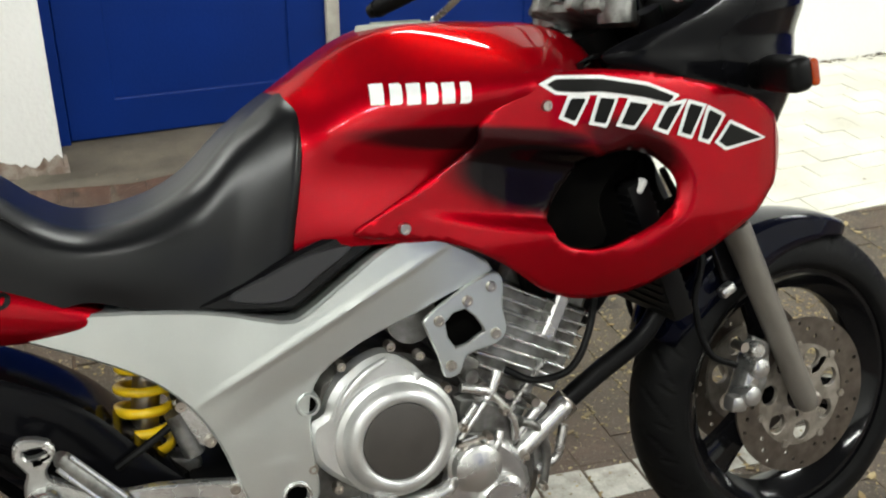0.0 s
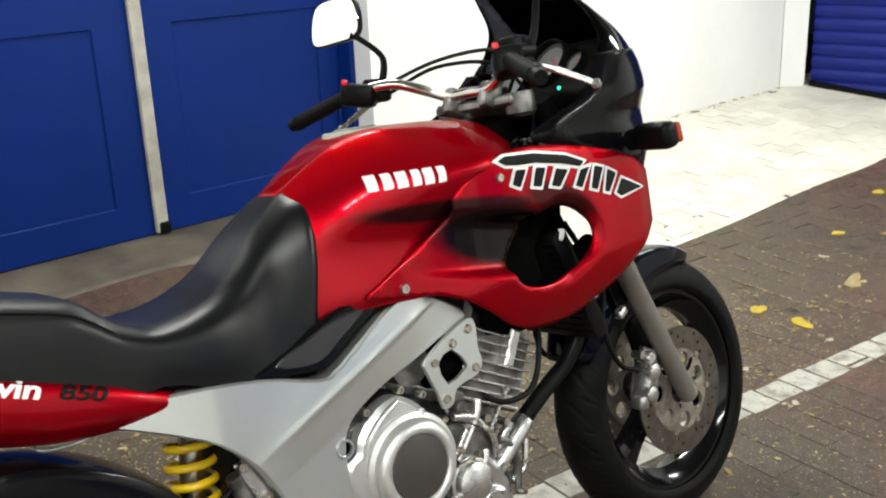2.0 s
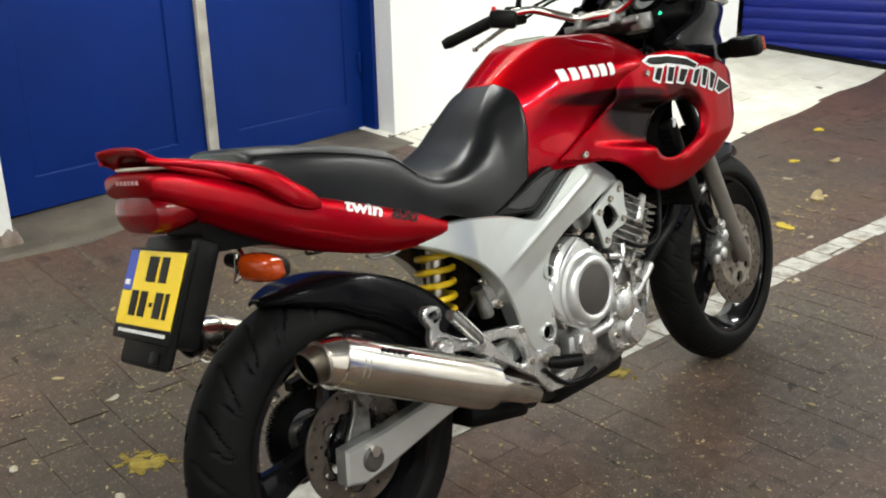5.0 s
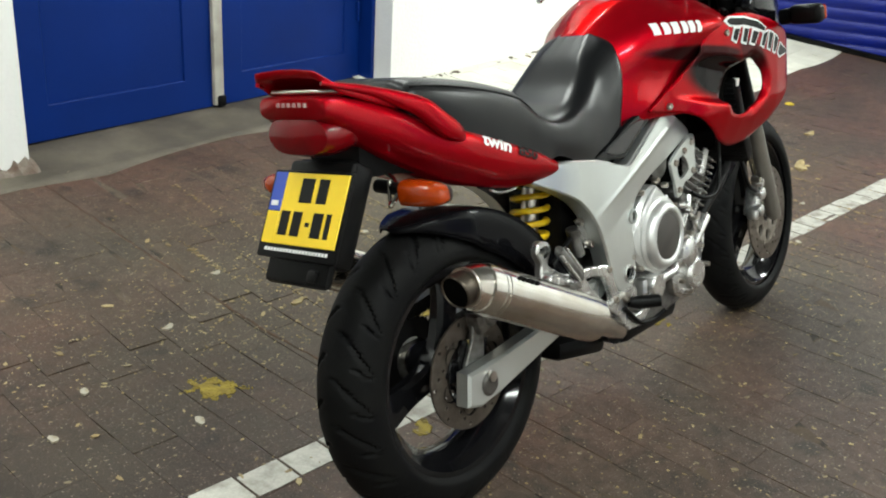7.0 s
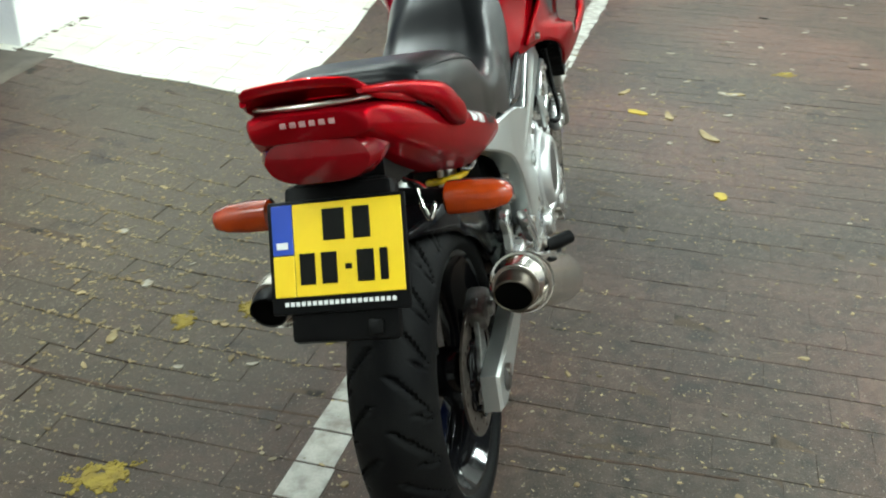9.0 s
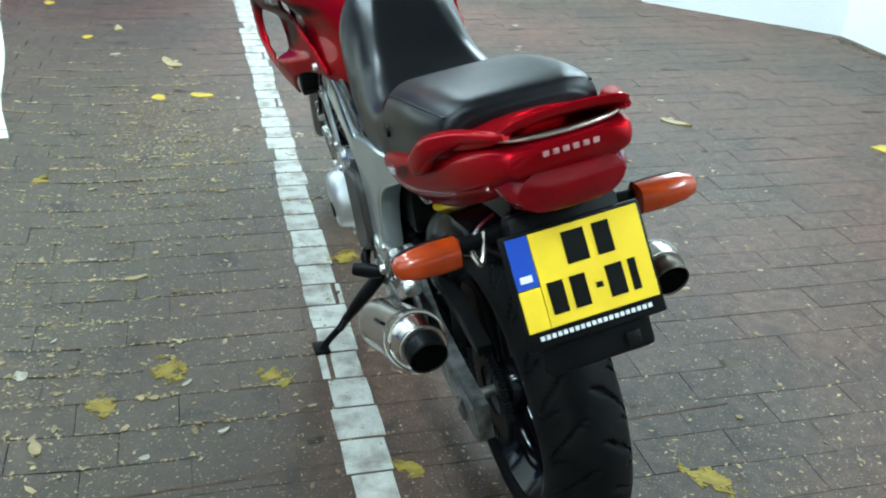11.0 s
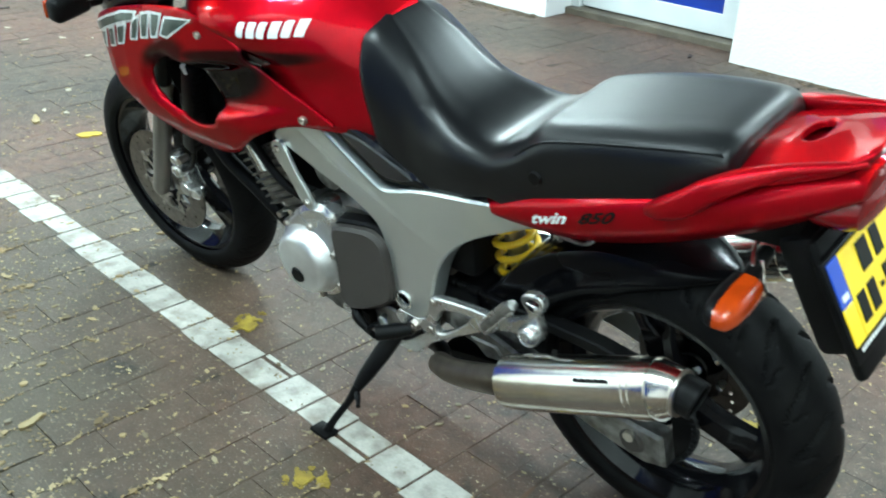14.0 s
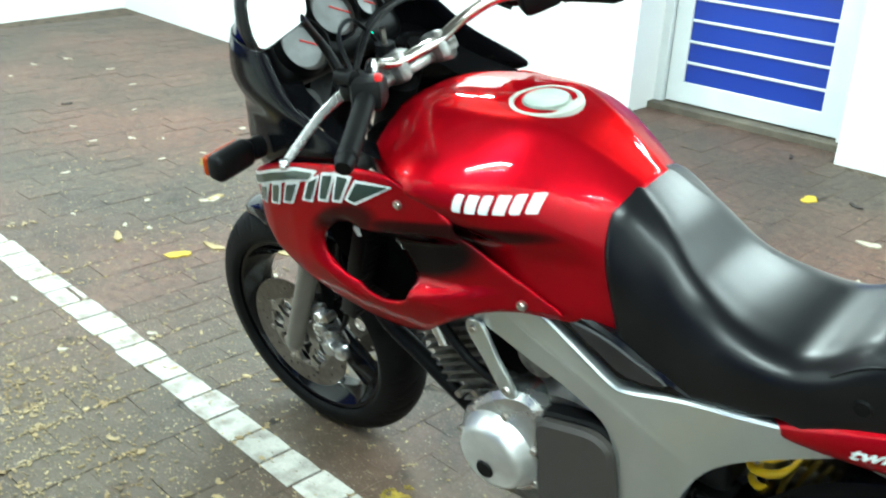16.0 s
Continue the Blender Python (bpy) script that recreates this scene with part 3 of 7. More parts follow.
def double_door():
    a = pose(*wl(0, 0.20), 0.163, 0, 0, math.degrees(WALL_A))
    d = empty("door_1", a, "closed royal blue wooden double door with sunk panels and a pale cover strip", "door", kind="structure")
    # in the door's own axes: x along, y behind, z up
    for nm, x0, x1, px0, px1 in (("left_leaf", 0.125, 1.150, 0.30, 0.975), ("right_leaf", 1.160, 2.15, 1.32, 2.03)):
        rail = [(x0, 0.006), (x1, 0.006), (x1, 2.34), (x0, 2.34)]
        holes = [[(px0, zz0), (px1, zz0), (px1, zz1), (px0, zz1)] for zz0, zz1 in ((0.15, 0.87), (1.05, 2.2))]
        leaf = part(nm, plate(rail, 0.0, 0.045, 0.004, holes), DOORBLUE, d, smooth=False)
        for zz0, zz1 in ((0.15, 0.87), (1.05, 2.2)):
            w, h = px1 - px0, zz1 - zz0
            if zz0 < 1:
                part("panel", rbox((w + 0.01, 0.02, h + 0.01), ((px0 + px1) / 2, 0.019, (zz0 + zz1) / 2), bevel=0.004, seg=1), DOORBLUE, leaf, smooth=False)
                continue
            cx, cz = (px0 + px1) / 2, (zz0 + zz1) / 2
            part("pane", rbox((w + 0.01, 0.006, h + 0.01), (cx, 0.030, cz), bevel=0.001, seg=1), PANE, leaf, "dark window pane", smooth=False)
            for fx, fz, fw, fh in ((px0 + 0.014, cz, 0.028, h), (px1 - 0.014, cz, 0.028, h), (cx, zz0 + 0.016, w, 0.032), (cx, zz1 - 0.014, w, 0.028)):
                part("glazing_bead", rbox((fw, 0.022, fh), (fx, 0.016, fz), bevel=0.003, seg=1), DOORWHITE, leaf, "white glazing bead", smooth=False)
    part("cover_strip", rbox((0.055, 0.025, 2.32), (1.155, -0.014, 1.175), bevel=0.004, seg=1), STRIP, d, "pale grey painted cover strip", smooth=False)
    part("bottom_bolt", rbox((0.05, 0.03, 0.05), (1.165, -0.018, 0.035), bevel=0.006), MATT, d)
    part("hinge", rbox((0.02, 0.02, 0.10), (2.125, -0.008, 0.36), bevel=0.004), DOORBLUE, d)
    part("hinge", rbox((0.02, 0.02, 0.10), (2.125, -0.008, 1.7), bevel=0.004), DOORBLUE, d)
    part("door_frame", join(rbox((0.05, 0.09, 2.40), (0.098, 0.03, 1.195), bevel=0.003), rbox((0.028, 0.16, 2.40), (2.164, -0.005, 1.195), bevel=0.003), rbox((2.10, 0.09, 0.05), (1.125, 0.03, 2.37), bevel=0.003)), DOORBLUE, d, smooth=False)


double_door()


def panel_door():
    d = empty("door_2", pose(1.50, -3.50, 0.0), "closed white metal door with blue slatted lower panels", "door", kind="structure")
    part("door_frame", join(rbox((0.06, 0.10, 2.2), (0.03, -0.02, 1.1), bevel=0.003), rbox((0.06, 0.10, 2.2), (1.09, -0.02, 1.1), bevel=0.003), rbox((1.0, 0.10, 0.06), (0.56, -0.02, 2.17), bevel=0.003)), DOORWHITE, d, smooth=False)
    part("sill", rbox((1.12, 0.14, 0.05), (0.56, 0.02, 0.012), bevel=0.005), CONCRETE, d, "grey worn sill", smooth=False)
    leaf = part("leaf", plate([(0.066, 0.045), (1.054, 0.045), (1.054, 2.135), (0.066, 2.135)], 0.0, -0.045, 0.003, [[(0.17, 0.16), (0.955, 0.16), (0.955, 1.05), (0.17, 1.05)], [(0.17, 1.2), (0.955, 1.2), (0.955, 2.0), (0.17, 2.0)]]), DOORWHITE, d, smooth=False)
    z = 0.16
    while z < 1.0:
        part("slat_panel", rbox((0.785, 0.02, 0.102), (0.5625, -0.022, z + 0.051), bevel=0.002, seg=1), PANELBLUE, leaf, smooth=False)
        part("divider", rbox((0.785, 0.024, 0.014), (0.5625, -0.014, z + 0.109), bevel=0.003, seg=1), DOORWHITE, leaf, smooth=False)
        z += 0.1155
    part("upper_panel", rbox((0.79, 0.02, 0.81), (0.5625, -0.022, 1.6), bevel=0.002), PANELBLUE, leaf, smooth=False)
    part("door_handle", tube([(0.11, 0.0, 1.05), (0.11, 0.05, 1.05), (0.22, 0.05, 1.05)], 0.009), STEEL, leaf)


panel_door()


def roller_door():
    (x0, y0), (x1, y1) = ROLLER
    wide = math.hypot(x1 - x0, y1 - y0)
    d = empty("door_3", pose(x0, y0, 0.0, 0, 0, math.degrees(math.atan2(y1 - y0, x1 - x0))), "closed bright blue roller shutter with horizontal slats", "door", kind="structure")
    for i in range(28):
        z = 0.03 + i * 0.088
        prof = [(0.0, z), (0.004, z + 0.004), (-0.012, z + 0.034), (-0.012, z + 0.060), (0.004, z + 0.084), (0.0, z + 0.087)]
        ring = [[(x, 0.06 + y, zz) for y, zz in prof] for x in (0.02, wide - 0.03)]
        part("slat", skin(ring, False, False), ROLLBLUE, d)
    seal = []
    for k in range(13):
        x = 0.02 + (wide - 0.05) * k / 12
        g = gz(y0 + (y1 - y0) * x / wide)
        seal.append([(x, 0.030, g - 0.02), (x, 0.026, g + 0.036), (x, 0.034, g + 0.042), (x, 0.060, g + 0.042), (x, 0.060, g - 0.02)])
    part("bottom_rail", skin(seal, False, False), MATT, d, "worn black sealing rail along the ground")
    part("guide_rail", rbox((0.05, 0.08, 2.6), (wide - 0.005, 0.06, 1.25), bevel=0.004), DOORBLUE, d, smooth=False)


roller_door()


# ---- the motorcycle: x forward, y to its left, z up, leaning on its stand ----
bike = empty("motorcycle", pose(0, -0.0456, 0, -11.8, 0, 0), "candy red sport touring motorcycle leaning on its side stand", "motorcycle")
WB = 1.502
RF, RR = 0.315, 0.322


# wheels
def tyre_geo(centre, R, rim, w, sipes, depth=0.004, nt=600, ns=44, gw=0.009):
    """A round-shouldered tyre with slanted curved grooves cut into its tread."""
    half = w / 2
    prof = []
    for k in range(ns + 1):
        s = -1 + 2 * k / ns
        ang = s * radians(118)
        y = half * math.sin(ang) * (1.0 if abs(ang) < math.pi / 2 else 1.0)
        h = R - half * 1.02 + half * 1.02 * math.cos(ang)
        if abs(ang) > math.pi / 2:
            f = (abs(ang) - math.pi / 2) / radians(28)
            h = R - half * 1.02 - f * (R - half * 1.02 - rim)
            y = math.copysign(half * (1 - 0.16 * f * f), s)
        prof.append((y, h, s))
    vs, fs = [], []
    step = 2 * math.pi / sipes
    for i in range(nt):
        t = 2 * math.pi * i / nt
        for y, h, s in prof:
            a = abs(s)
            d = 0.0
            if 0.06 < a < 0.62:
                c = (t + (0.55 * a + 0.5 * a * a) * 0.55 + (step / 2 if s > 0 else 0)) % step
                wid = gw * min(1, (a - 0.06) / 0.06, (0.62 - a) / 0.12)
                if min(c, step - c) < wid:
                    d = depth
                c2 = (t + 0.14 + 0.28 * a + (step / 2 if s > 0 else 0)) % step
                if 0.32 < a < 0.58 and min(c2, step - c2) < 0.009:
                    d = depth
            r = h - d
            vs.append((centre[0] + r * math.cos(t), centre[1] + y, centre[2] - r * math.sin(t)))
    n = ns + 1
    for i in range(nt):
        k = (i + 1) % nt
        for j in range(ns):
            fs.append((i * n + j, i * n + j + 1, k * n + j + 1, k * n + j))
    return vs, fs


def spokes(centre, r0, r1, n, turn):
    geos = []
    for k in range(n):
        a = turn + 2 * math.pi * k / n
        rings = []
        for f in np.linspace(0, 1, 6):
            r = r0 + (r1 - r0) * f
            wd = 0.034 - 0.010 * math.sin(math.pi * f) + 0.010 * f
            th = 0.022 - 0.004 * f
            d, s = np.array([math.cos(a), 0, math.sin(a)]), np.array([-math.sin(a), 0, math.cos(a)])
            rings.append([np.array(centre) + d * r + s * wd * cx + np.array([0, th * cy, 0]) for cx, cy in ((-1, -0.5), (-0.7, -1), (0.7, -1), (1, -0.5), (1, 0.5), (0.7, 1), (-0.7, 1), (-1, 0.5))])
        geos.append(skin(rings))
    return geos


def drilled_disc(centre, r1, r0, y, th, holes=10):
    """A brake disc with rings of drilled holes."""
    out = [(r1 * math.cos(t), r1 * math.sin(t)) for t in np.arange(72) * 2 * math.pi / 72]
    inn = [[(r0 * math.cos(t), r0 * math.sin(t)) for t in np.arange(40) * 2 * math.pi / 40]]
    for k in range(holes):
        for m, f in ((0, 0.30), (1, 0.55), (2, 0.80)):
            t = 2 * math.pi * (k + m * 0.27) / holes
            r = r0 + (r1 - r0) * f
            inn.append([(r * math.cos(t) + 0.0045 * math.cos(q), r * math.sin(t) + 0.0045 * math.sin(q)) for q in np.arange(7) * 2 * math.pi / 7])
    g = plate(out, y, y + th, 0.0005, inn)
    return [(v[0] + centre[0], v[1] + centre[1], v[2] + centre[2]) for v in g[0]], g[1]


def carrier(centre, r0, r1, y, n=7):
    """The cast ring with round windows that holds a disc."""
    out = [(r1 * math.cos(t), r1 * math.sin(t)) for t in np.arange(56) * 2 * math.pi / 56]
    inn = [[(0.030 * math.cos(t), 0.030 * math.sin(t)) for t in np.arange(24) * 2 * math.pi / 24]]
    for k in range(n):
        a = 2 * math.pi * (k + 0.3) / n
        inn.append([(0.072 * math.cos(a) + 0.019 * math.cos(q), 0.072 * math.sin(a) + 0.019 * math.sin(q)) for q in np.arange(14) * 2 * math.pi / 14])
    g = plate(out, y + math.copysign(0.006, y), y - math.copysign(0.004, y), 0.002, inn)
    geos = [([(v[0] + centre[0], v[1] + centre[1], v[2] + centre[2]) for v in g[0]], g[1])]
    for k in range(n):
        a = 2 * math.pi * (k + 0.8) / n
        geos.append(lathe([(0.0001, y + math.copysign(0.011, y)), (0.007, y + math.copysign(0.010, y)), (0.009, y)], np.array([r1 * 0.97 * math.cos(a), 0, r1 * 0.97 * math.sin(a)]) + centre, 12))
    return join(*geos)


def wheel(name, centre, R, rim, tw, rw, turn, sipes, depth, gw):
    c = centre
    h = rw / 2
    rimg = lathe([(rim + 0.010, -h - 0.010), (rim + 0.012, -h - 0.004), (rim - 0.004, -h + 0.004), (rim - 0.012, -h + 0.016), (rim - 0.028, -h * 0.35), (rim - 0.030, 0), (rim - 0.028, h * 0.35),
                  (rim - 0.012, h - 0.016), (rim - 0.004, h - 0.004), (rim + 0.012, h + 0.004), (rim + 0.010, h + 0.010), (rim - 0.006, h + 0.008), (rim - 0.020, h - 0.012), (rim - 0.040, h * 0.35), (rim - 0.042, 0),
                  (rim - 0.040, -h * 0.35), (rim - 0.020, -h + 0.012), (rim - 0.006, -h - 0.008)], c, 96, loop=True)
    w = part(name, rimg, BLACK, bike, "gloss black cast wheel")
    for g in spokes(c, 0.035, rim - 0.034, 3, turn):
        part("spoke", g, BLACK, w)
    part("hub", lathe([(0.014, -0.07), (0.034, -0.07), (0.046, -0.05), (0.05, 0), (0.046, 0.05), (0.034, 0.07), (0.014, 0.07)], c, 32), BLACK, w)
    part("tyre", tyre_geo(c, R, rim + 0.004, tw, sipes, depth, gw=gw), RUBBER, w, "black road tyre with curved grooves", angle=55)
    part("valve", tube([(c[0] + (rim - 0.03) * math.cos(2.2), 0.0, c[2] + (rim - 0.03) * math.sin(2.2)), (c[0] + (rim - 0.07) * math.cos(2.2), 0.012, c[2] + (rim - 0.07) * math.sin(2.2))], 0.004, 8, 2), STEEL, w)
    return w


FC, RC = (WB, 0, RF), (0, 0, RR)
fw = wheel("front_wheel", FC, RF, 0.231, 0.128, 0.080, radians(100), 26, 0.0035, 0.009)
rw = wheel("rear_wheel", RC, RR, 0.223, 0.152, 0.112, radians(75), 22, 0.007, 0.017)
for s in (-1, 1):
    part("brake_disc", drilled_disc(FC, 0.149, 0.098, s * 0.072, s * 0.005), DISC, fw, "drilled steel brake disc")
    part("disc_carrier", carrier(FC, 0.060, 0.101, s * 0.070), CARRIER, fw)
part("brake_disc", drilled_disc(RC, 0.122, 0.070, -0.088, 0.005, 9), DISC, rw, "drilled steel brake disc")
part("disc_carrier", carrier(RC, 0.05, 0.074, -0.086, 6), BLACK, rw)
spro = [((0.098 if k % 2 else 0.090) * math.cos(2 * math.pi * k / 88), (0.098 if k % 2 else 0.090) * math.sin(2 * math.pi * k / 88)) for k in range(88)]
part("sprocket", moved(plate(spro, 0.082, 0.076, 0.0005, [[(0.05 * math.cos(t), 0.05 * math.sin(t)) for t in np.arange(24) * 2 * math.pi / 24]]), Matrix.Translation(RC)), MATT, rw)
cal = part("rear_caliper", join(rbox((0.075, 0.045, 0.050), (0.040, -0.098, 0.432), (0, -18, 0), 0.012), lathe([(0.0001, -0.128), (0.014, -0.128), (0.019, -0.122), (0.019, -0.09)], (0.044, 0, 0.432), 20)), CAST_DARK, bike, "grimy rear brake caliper")
part("caliper_bracket", plate(smooth_loop([(-0.022, 0.300), (-0.030, 0.345), (-0.002, 0.392), (0.010, 0.455), (0.034, 0.455), (0.036, 0.395), (0.030, 0.340), (0.022, 0.300)], 2), -0.104, -0.094, 0.002), CAST_DARK, cal)
part("brake_line", tube([(0.075, -0.110, 0.440), (0.13, -0.118, 0.435), (0.24, -0.115, 0.42), (0.33, -0.10, 0.42)], 0.0045, 8), MATT, cal)
part("axle", lathe([(0.011, -0.150), (0.011, 0.150)], RC, 16), STEEL, rw)

# swing arm, chain, hugger, shock
for s in (-1, 1):
    arm = [(-0.062, 0.345), (-0.072, 0.276), (-0.03, 0.264), (0.03, 0.272), (0.20, 0.310), (0.47, 0.350), (0.50, 0.375), (0.49, 0.41), (0.40, 0.405), (0.22, 0.368), (0.04, 0.350)]
    # the left arm takes a darker metal, its shade put into the colour
    part("swing_arm", plate(arm, s * 0.140, s * 0.105, 0.006, bend=lambda x, z, s=s: -s * 0.02 * max(0, (x - 0.2) / 0.3)), SILVER if s < 0 else CAST_DARK, bike, "silver box-section swing arm" if s < 0 else "box-section swing arm, coloured darker for its shaded side")
    part("axle_cap", lathe([(0.0001, s * 0.146), (0.020, s * 0.146), (0.026, s * 0.141), (0.026, s * 0.130)], (-0.003, 0, 0.306), 24), GREYDISC, bike, "dark axle nut cap")
part("swing_arm_bridge", rbox((0.10, 0.22, 0.07), (0.44, 0, 0.385), bevel=0.015), MATT, bike)
ch = [(0.0, 0.079, RR + 0.096), (0.25, 0.082, 0.43), (0.56, 0.085, 0.43), (0.60, 0.085, 0.39), (0.56, 0.085, 0.352), (0.25, 0.082, 0.29), (0.0, 0.079, RR - 0.096), (-0.07, 0.079, RR - 0.068), (-0.096, 0.079, RR), (-0.07, 0.079, RR + 0.068), (0.0, 0.079, RR + 0.096)]
cp = curve_pts(ch, 12)
links = []
for k in range(0, len(cp) - 1):
    a, b = cp[k], cp[k + 1]
    d = b - a
    ang = math.degrees(math.atan2(-d[2], d[0]))
    links.append(rbox((np.linalg.norm(d) * 0.85, 0.016 if k % 2 else 0.011, 0.012), (a + b) / 2, (0, ang, 0), 0.002, 1))
part("chain", join(*links), MATT, bike, "oily steel drive chain", smooth=False)
part("chain_guard", plate([(-0.02, 0.44), (0.10, 0.455), (0.36, 0.45), (0.36, 0.43), (0.10, 0.428), (-0.02, 0.42)], 0.10, 0.07, 0.003), MATT, bike)
hug = curve_pts([(-0.115, 0.650), (-0.02, 0.662), (0.09, 0.655), (0.19, 0.618), (0.28, 0.556), (0.345, 0.480), (0.40, 0.42)], 5)
hw = np.interp(np.linspace(0, 1, len(hug)), [0, 0.05, 0.14, 0.3, 1], [0.014, 0.045, 0.074, 0.088, 0.092])
rings = []
for k, (x, z) in enumerate(hug):
    d = hug[min(k + 1, len(hug) - 1)] - hug[max(k - 1, 0)]
    d = d / np.linalg.norm(d)
    nx, nz = -d[1], d[0]
    drop = np.interp(k / len(hug), [0, 0.06, 0.15, 0.35, 1], [0.003, 0.012, 0.035, 0.085, 0.11])
    ring = []
    for t in np.linspace(-1, 1, 17):
        a = abs(t)
        yy = hw[k] * (math.sin(min(a / 0.7, 1) * math.pi / 2)) * np.sign(t)
        dd = drop * max(0, (a - 0.55) / 0.45) ** 1.2 + 0.008 * min(a / 0.7, 1) ** 2
        ring.append((x - nx * dd, yy, z - nz * dd))
    rings.append(ring)
thick(part("rear_hugger", skin(rings, False, False), COWL, bike, "gloss black rear wheel hugger"), 0.004)

a0, a1 = np.array([0.374, 0.0, 0.632]), np.array([0.342, 0.0, 0.452])
ax = (a1 - a0) / np.linalg.norm(a1 - a0)
e1 = np.array([0, 1.0, 0])
e2 = np.cross(ax, e1)
hel = [a0 + (a1 - a0) * f + 0.041 * (math.cos(f * 5.6 * 2 * math.pi) * e1 + math.sin(f * 5.6 * 2 * math.pi) * e2) for f in np.linspace(0, 1, 120)]
shock = part("shock_absorber", tube([a0 - ax * 0.03, a1 + ax * 0.03], 0.021, 16, 4), STEEL, bike, "rear shock absorber with a yellow coil spring")
part("coil_spring", tube(hel, 0.0075, 10, 1), YELLOW, shock, "yellow painted coil spring")
part("spring_seat", tube([a1, a1 + ax * 0.03], 0.047, 20, 2), MATT, shock)
part("spring_seat", tube([a0 - ax * 0.02, a0], 0.045, 20, 2), MATT, shock)
part("damper_rod", tube([(0.300, -0.098, 0.470), (0.355, -0.098, 0.500), (0.402, -0.098, 0.530)], 0.006, 8, 3), MATT, bike)
part("reservoir", tube([(0.388, -0.098, 0.535), (0.408, -0.098, 0.468)], 0.016, 14, 3), CAST_DARK, bike)
part("reservoir_bracket", plate([(0.385, 0.556), (0.404, 0.560), (0.440, 0.490), (0.430, 0.477), (0.415, 0.485)], -0.114, -0.108, 0.001), CAST, bike)
for bx, bz in ((0.396, 0.550), (0.430, 0.489)):
    part("bracket_bolt", bolt(bx, -0.114, bz, 0.009, 0.010), STEEL, bike)
part("linkage", join(rbox((0.12, 0.05, 0.05), (0.36, -0.02, 0.425), (0, 15, 0), 0.01), lathe([(0.024, -0.075), (0.024, -0.06), (0.016, -0.055), (0.016, 0.075)], (0.335, 0, 0.415), 20)), CAST_DARK, bike)
part("battery_tray", rbox((0.16, 0.16, 0.20), (0.47, 0.01, 0.56), bevel=0.02), MATT, bike)

# main frame
def fbend(s):
    return lambda x, z: s * (-0.035 * max(0.0, (0.36 - x) / 0.17) ** 1.3 if x < 0.36 else 0.0)


FR = smooth_loop([(0.180, 0.692), (0.30, 0.707), (0.445, 0.686), (0.545, 0.655), (0.580, 0.661), (0.640, 0.698), (0.715, 0.742), (0.765, 0.745), (0.82, 0.720), (0.868, 0.678), (0.80, 0.652), (0.735, 0.628),
                  (0.660, 0.604), (0.592, 0.566), (0.572, 0.518), (0.570, 0.45), (0.572, 0.385), (0.545, 0.352), (0.508, 0.352), (0.478, 0.375), (0.458, 0.43), (0.438, 0.495), (0.405, 0.556), (0.355, 0.607), (0.290, 0.644), (0.220, 0.675)], 3)
HANGER = [(0.180, 0.551), (0.196, 0.557), (0.222, 0.548), (0.229, 0.530), (0.216, 0.512), (0.216, 0.498), (0.235, 0.486), (0.262, 0.468), (0.302, 0.456), (0.353, 0.453), (0.440, 0.438), (0.462, 0.428), (0.472, 0.395), (0.485, 0.366), (0.52, 0.358), (0.556, 0.358),
          (0.573, 0.335), (0.555, 0.318), (0.527, 0.310), (0.545, 0.284), (0.585, 0.281), (0.612, 0.303), (0.632, 0.298), (0.625, 0.275), (0.590, 0.252), (0.520, 0.252), (0.478, 0.300), (0.449, 0.321), (0.380, 0.372), (0.297, 0.425), (0.262, 0.440), (0.232, 0.443), (0.205, 0.442), (0.184, 0.462), (0.184, 0.49), (0.190, 0.510), (0.177, 0.530)]
WINDOW = [(0.356, 0.428), (0.417, 0.417), (0.438, 0.402), (0.458, 0.354), (0.443, 0.345), (0.40, 0.376)]
LOOP = [(0.190, 0.541), (0.211, 0.542), (0.216, 0.532), (0.194, 0.529)]


def spar_y(x, z):
    """The spar's outer face: a crease runs up it, the face above leans back, and a shallow panel lies below."""
    d = z - (0.585 + 0.45 * (x - 0.478))
    on_x = float(np.interp(x, [0.40, 0.50, 0.62, 0.74, 0.80], [0.0, 0.75, 1.0, 0.9, 0.3]))
    ridge = (0.0060 * (max(0.0, 1 - d / 0.075) if d > 0 else max(0.0, 1 + d / 0.065)) + 0.0024 * math.exp(-(d / 0.0055) ** 2)) * on_x
    q = min(x - 0.492, 0.556 - x, z - 0.445, 0.575 - z) / 0.011
    panel = 0.0004 * min(1.0, max(0.0, q)) ** 2
    back = 0.035 * max(0.0, (0.36 - x) / 0.17) ** 1.3 if x < 0.36 else 0.0
    return -(0.1508 + ridge - panel - back)


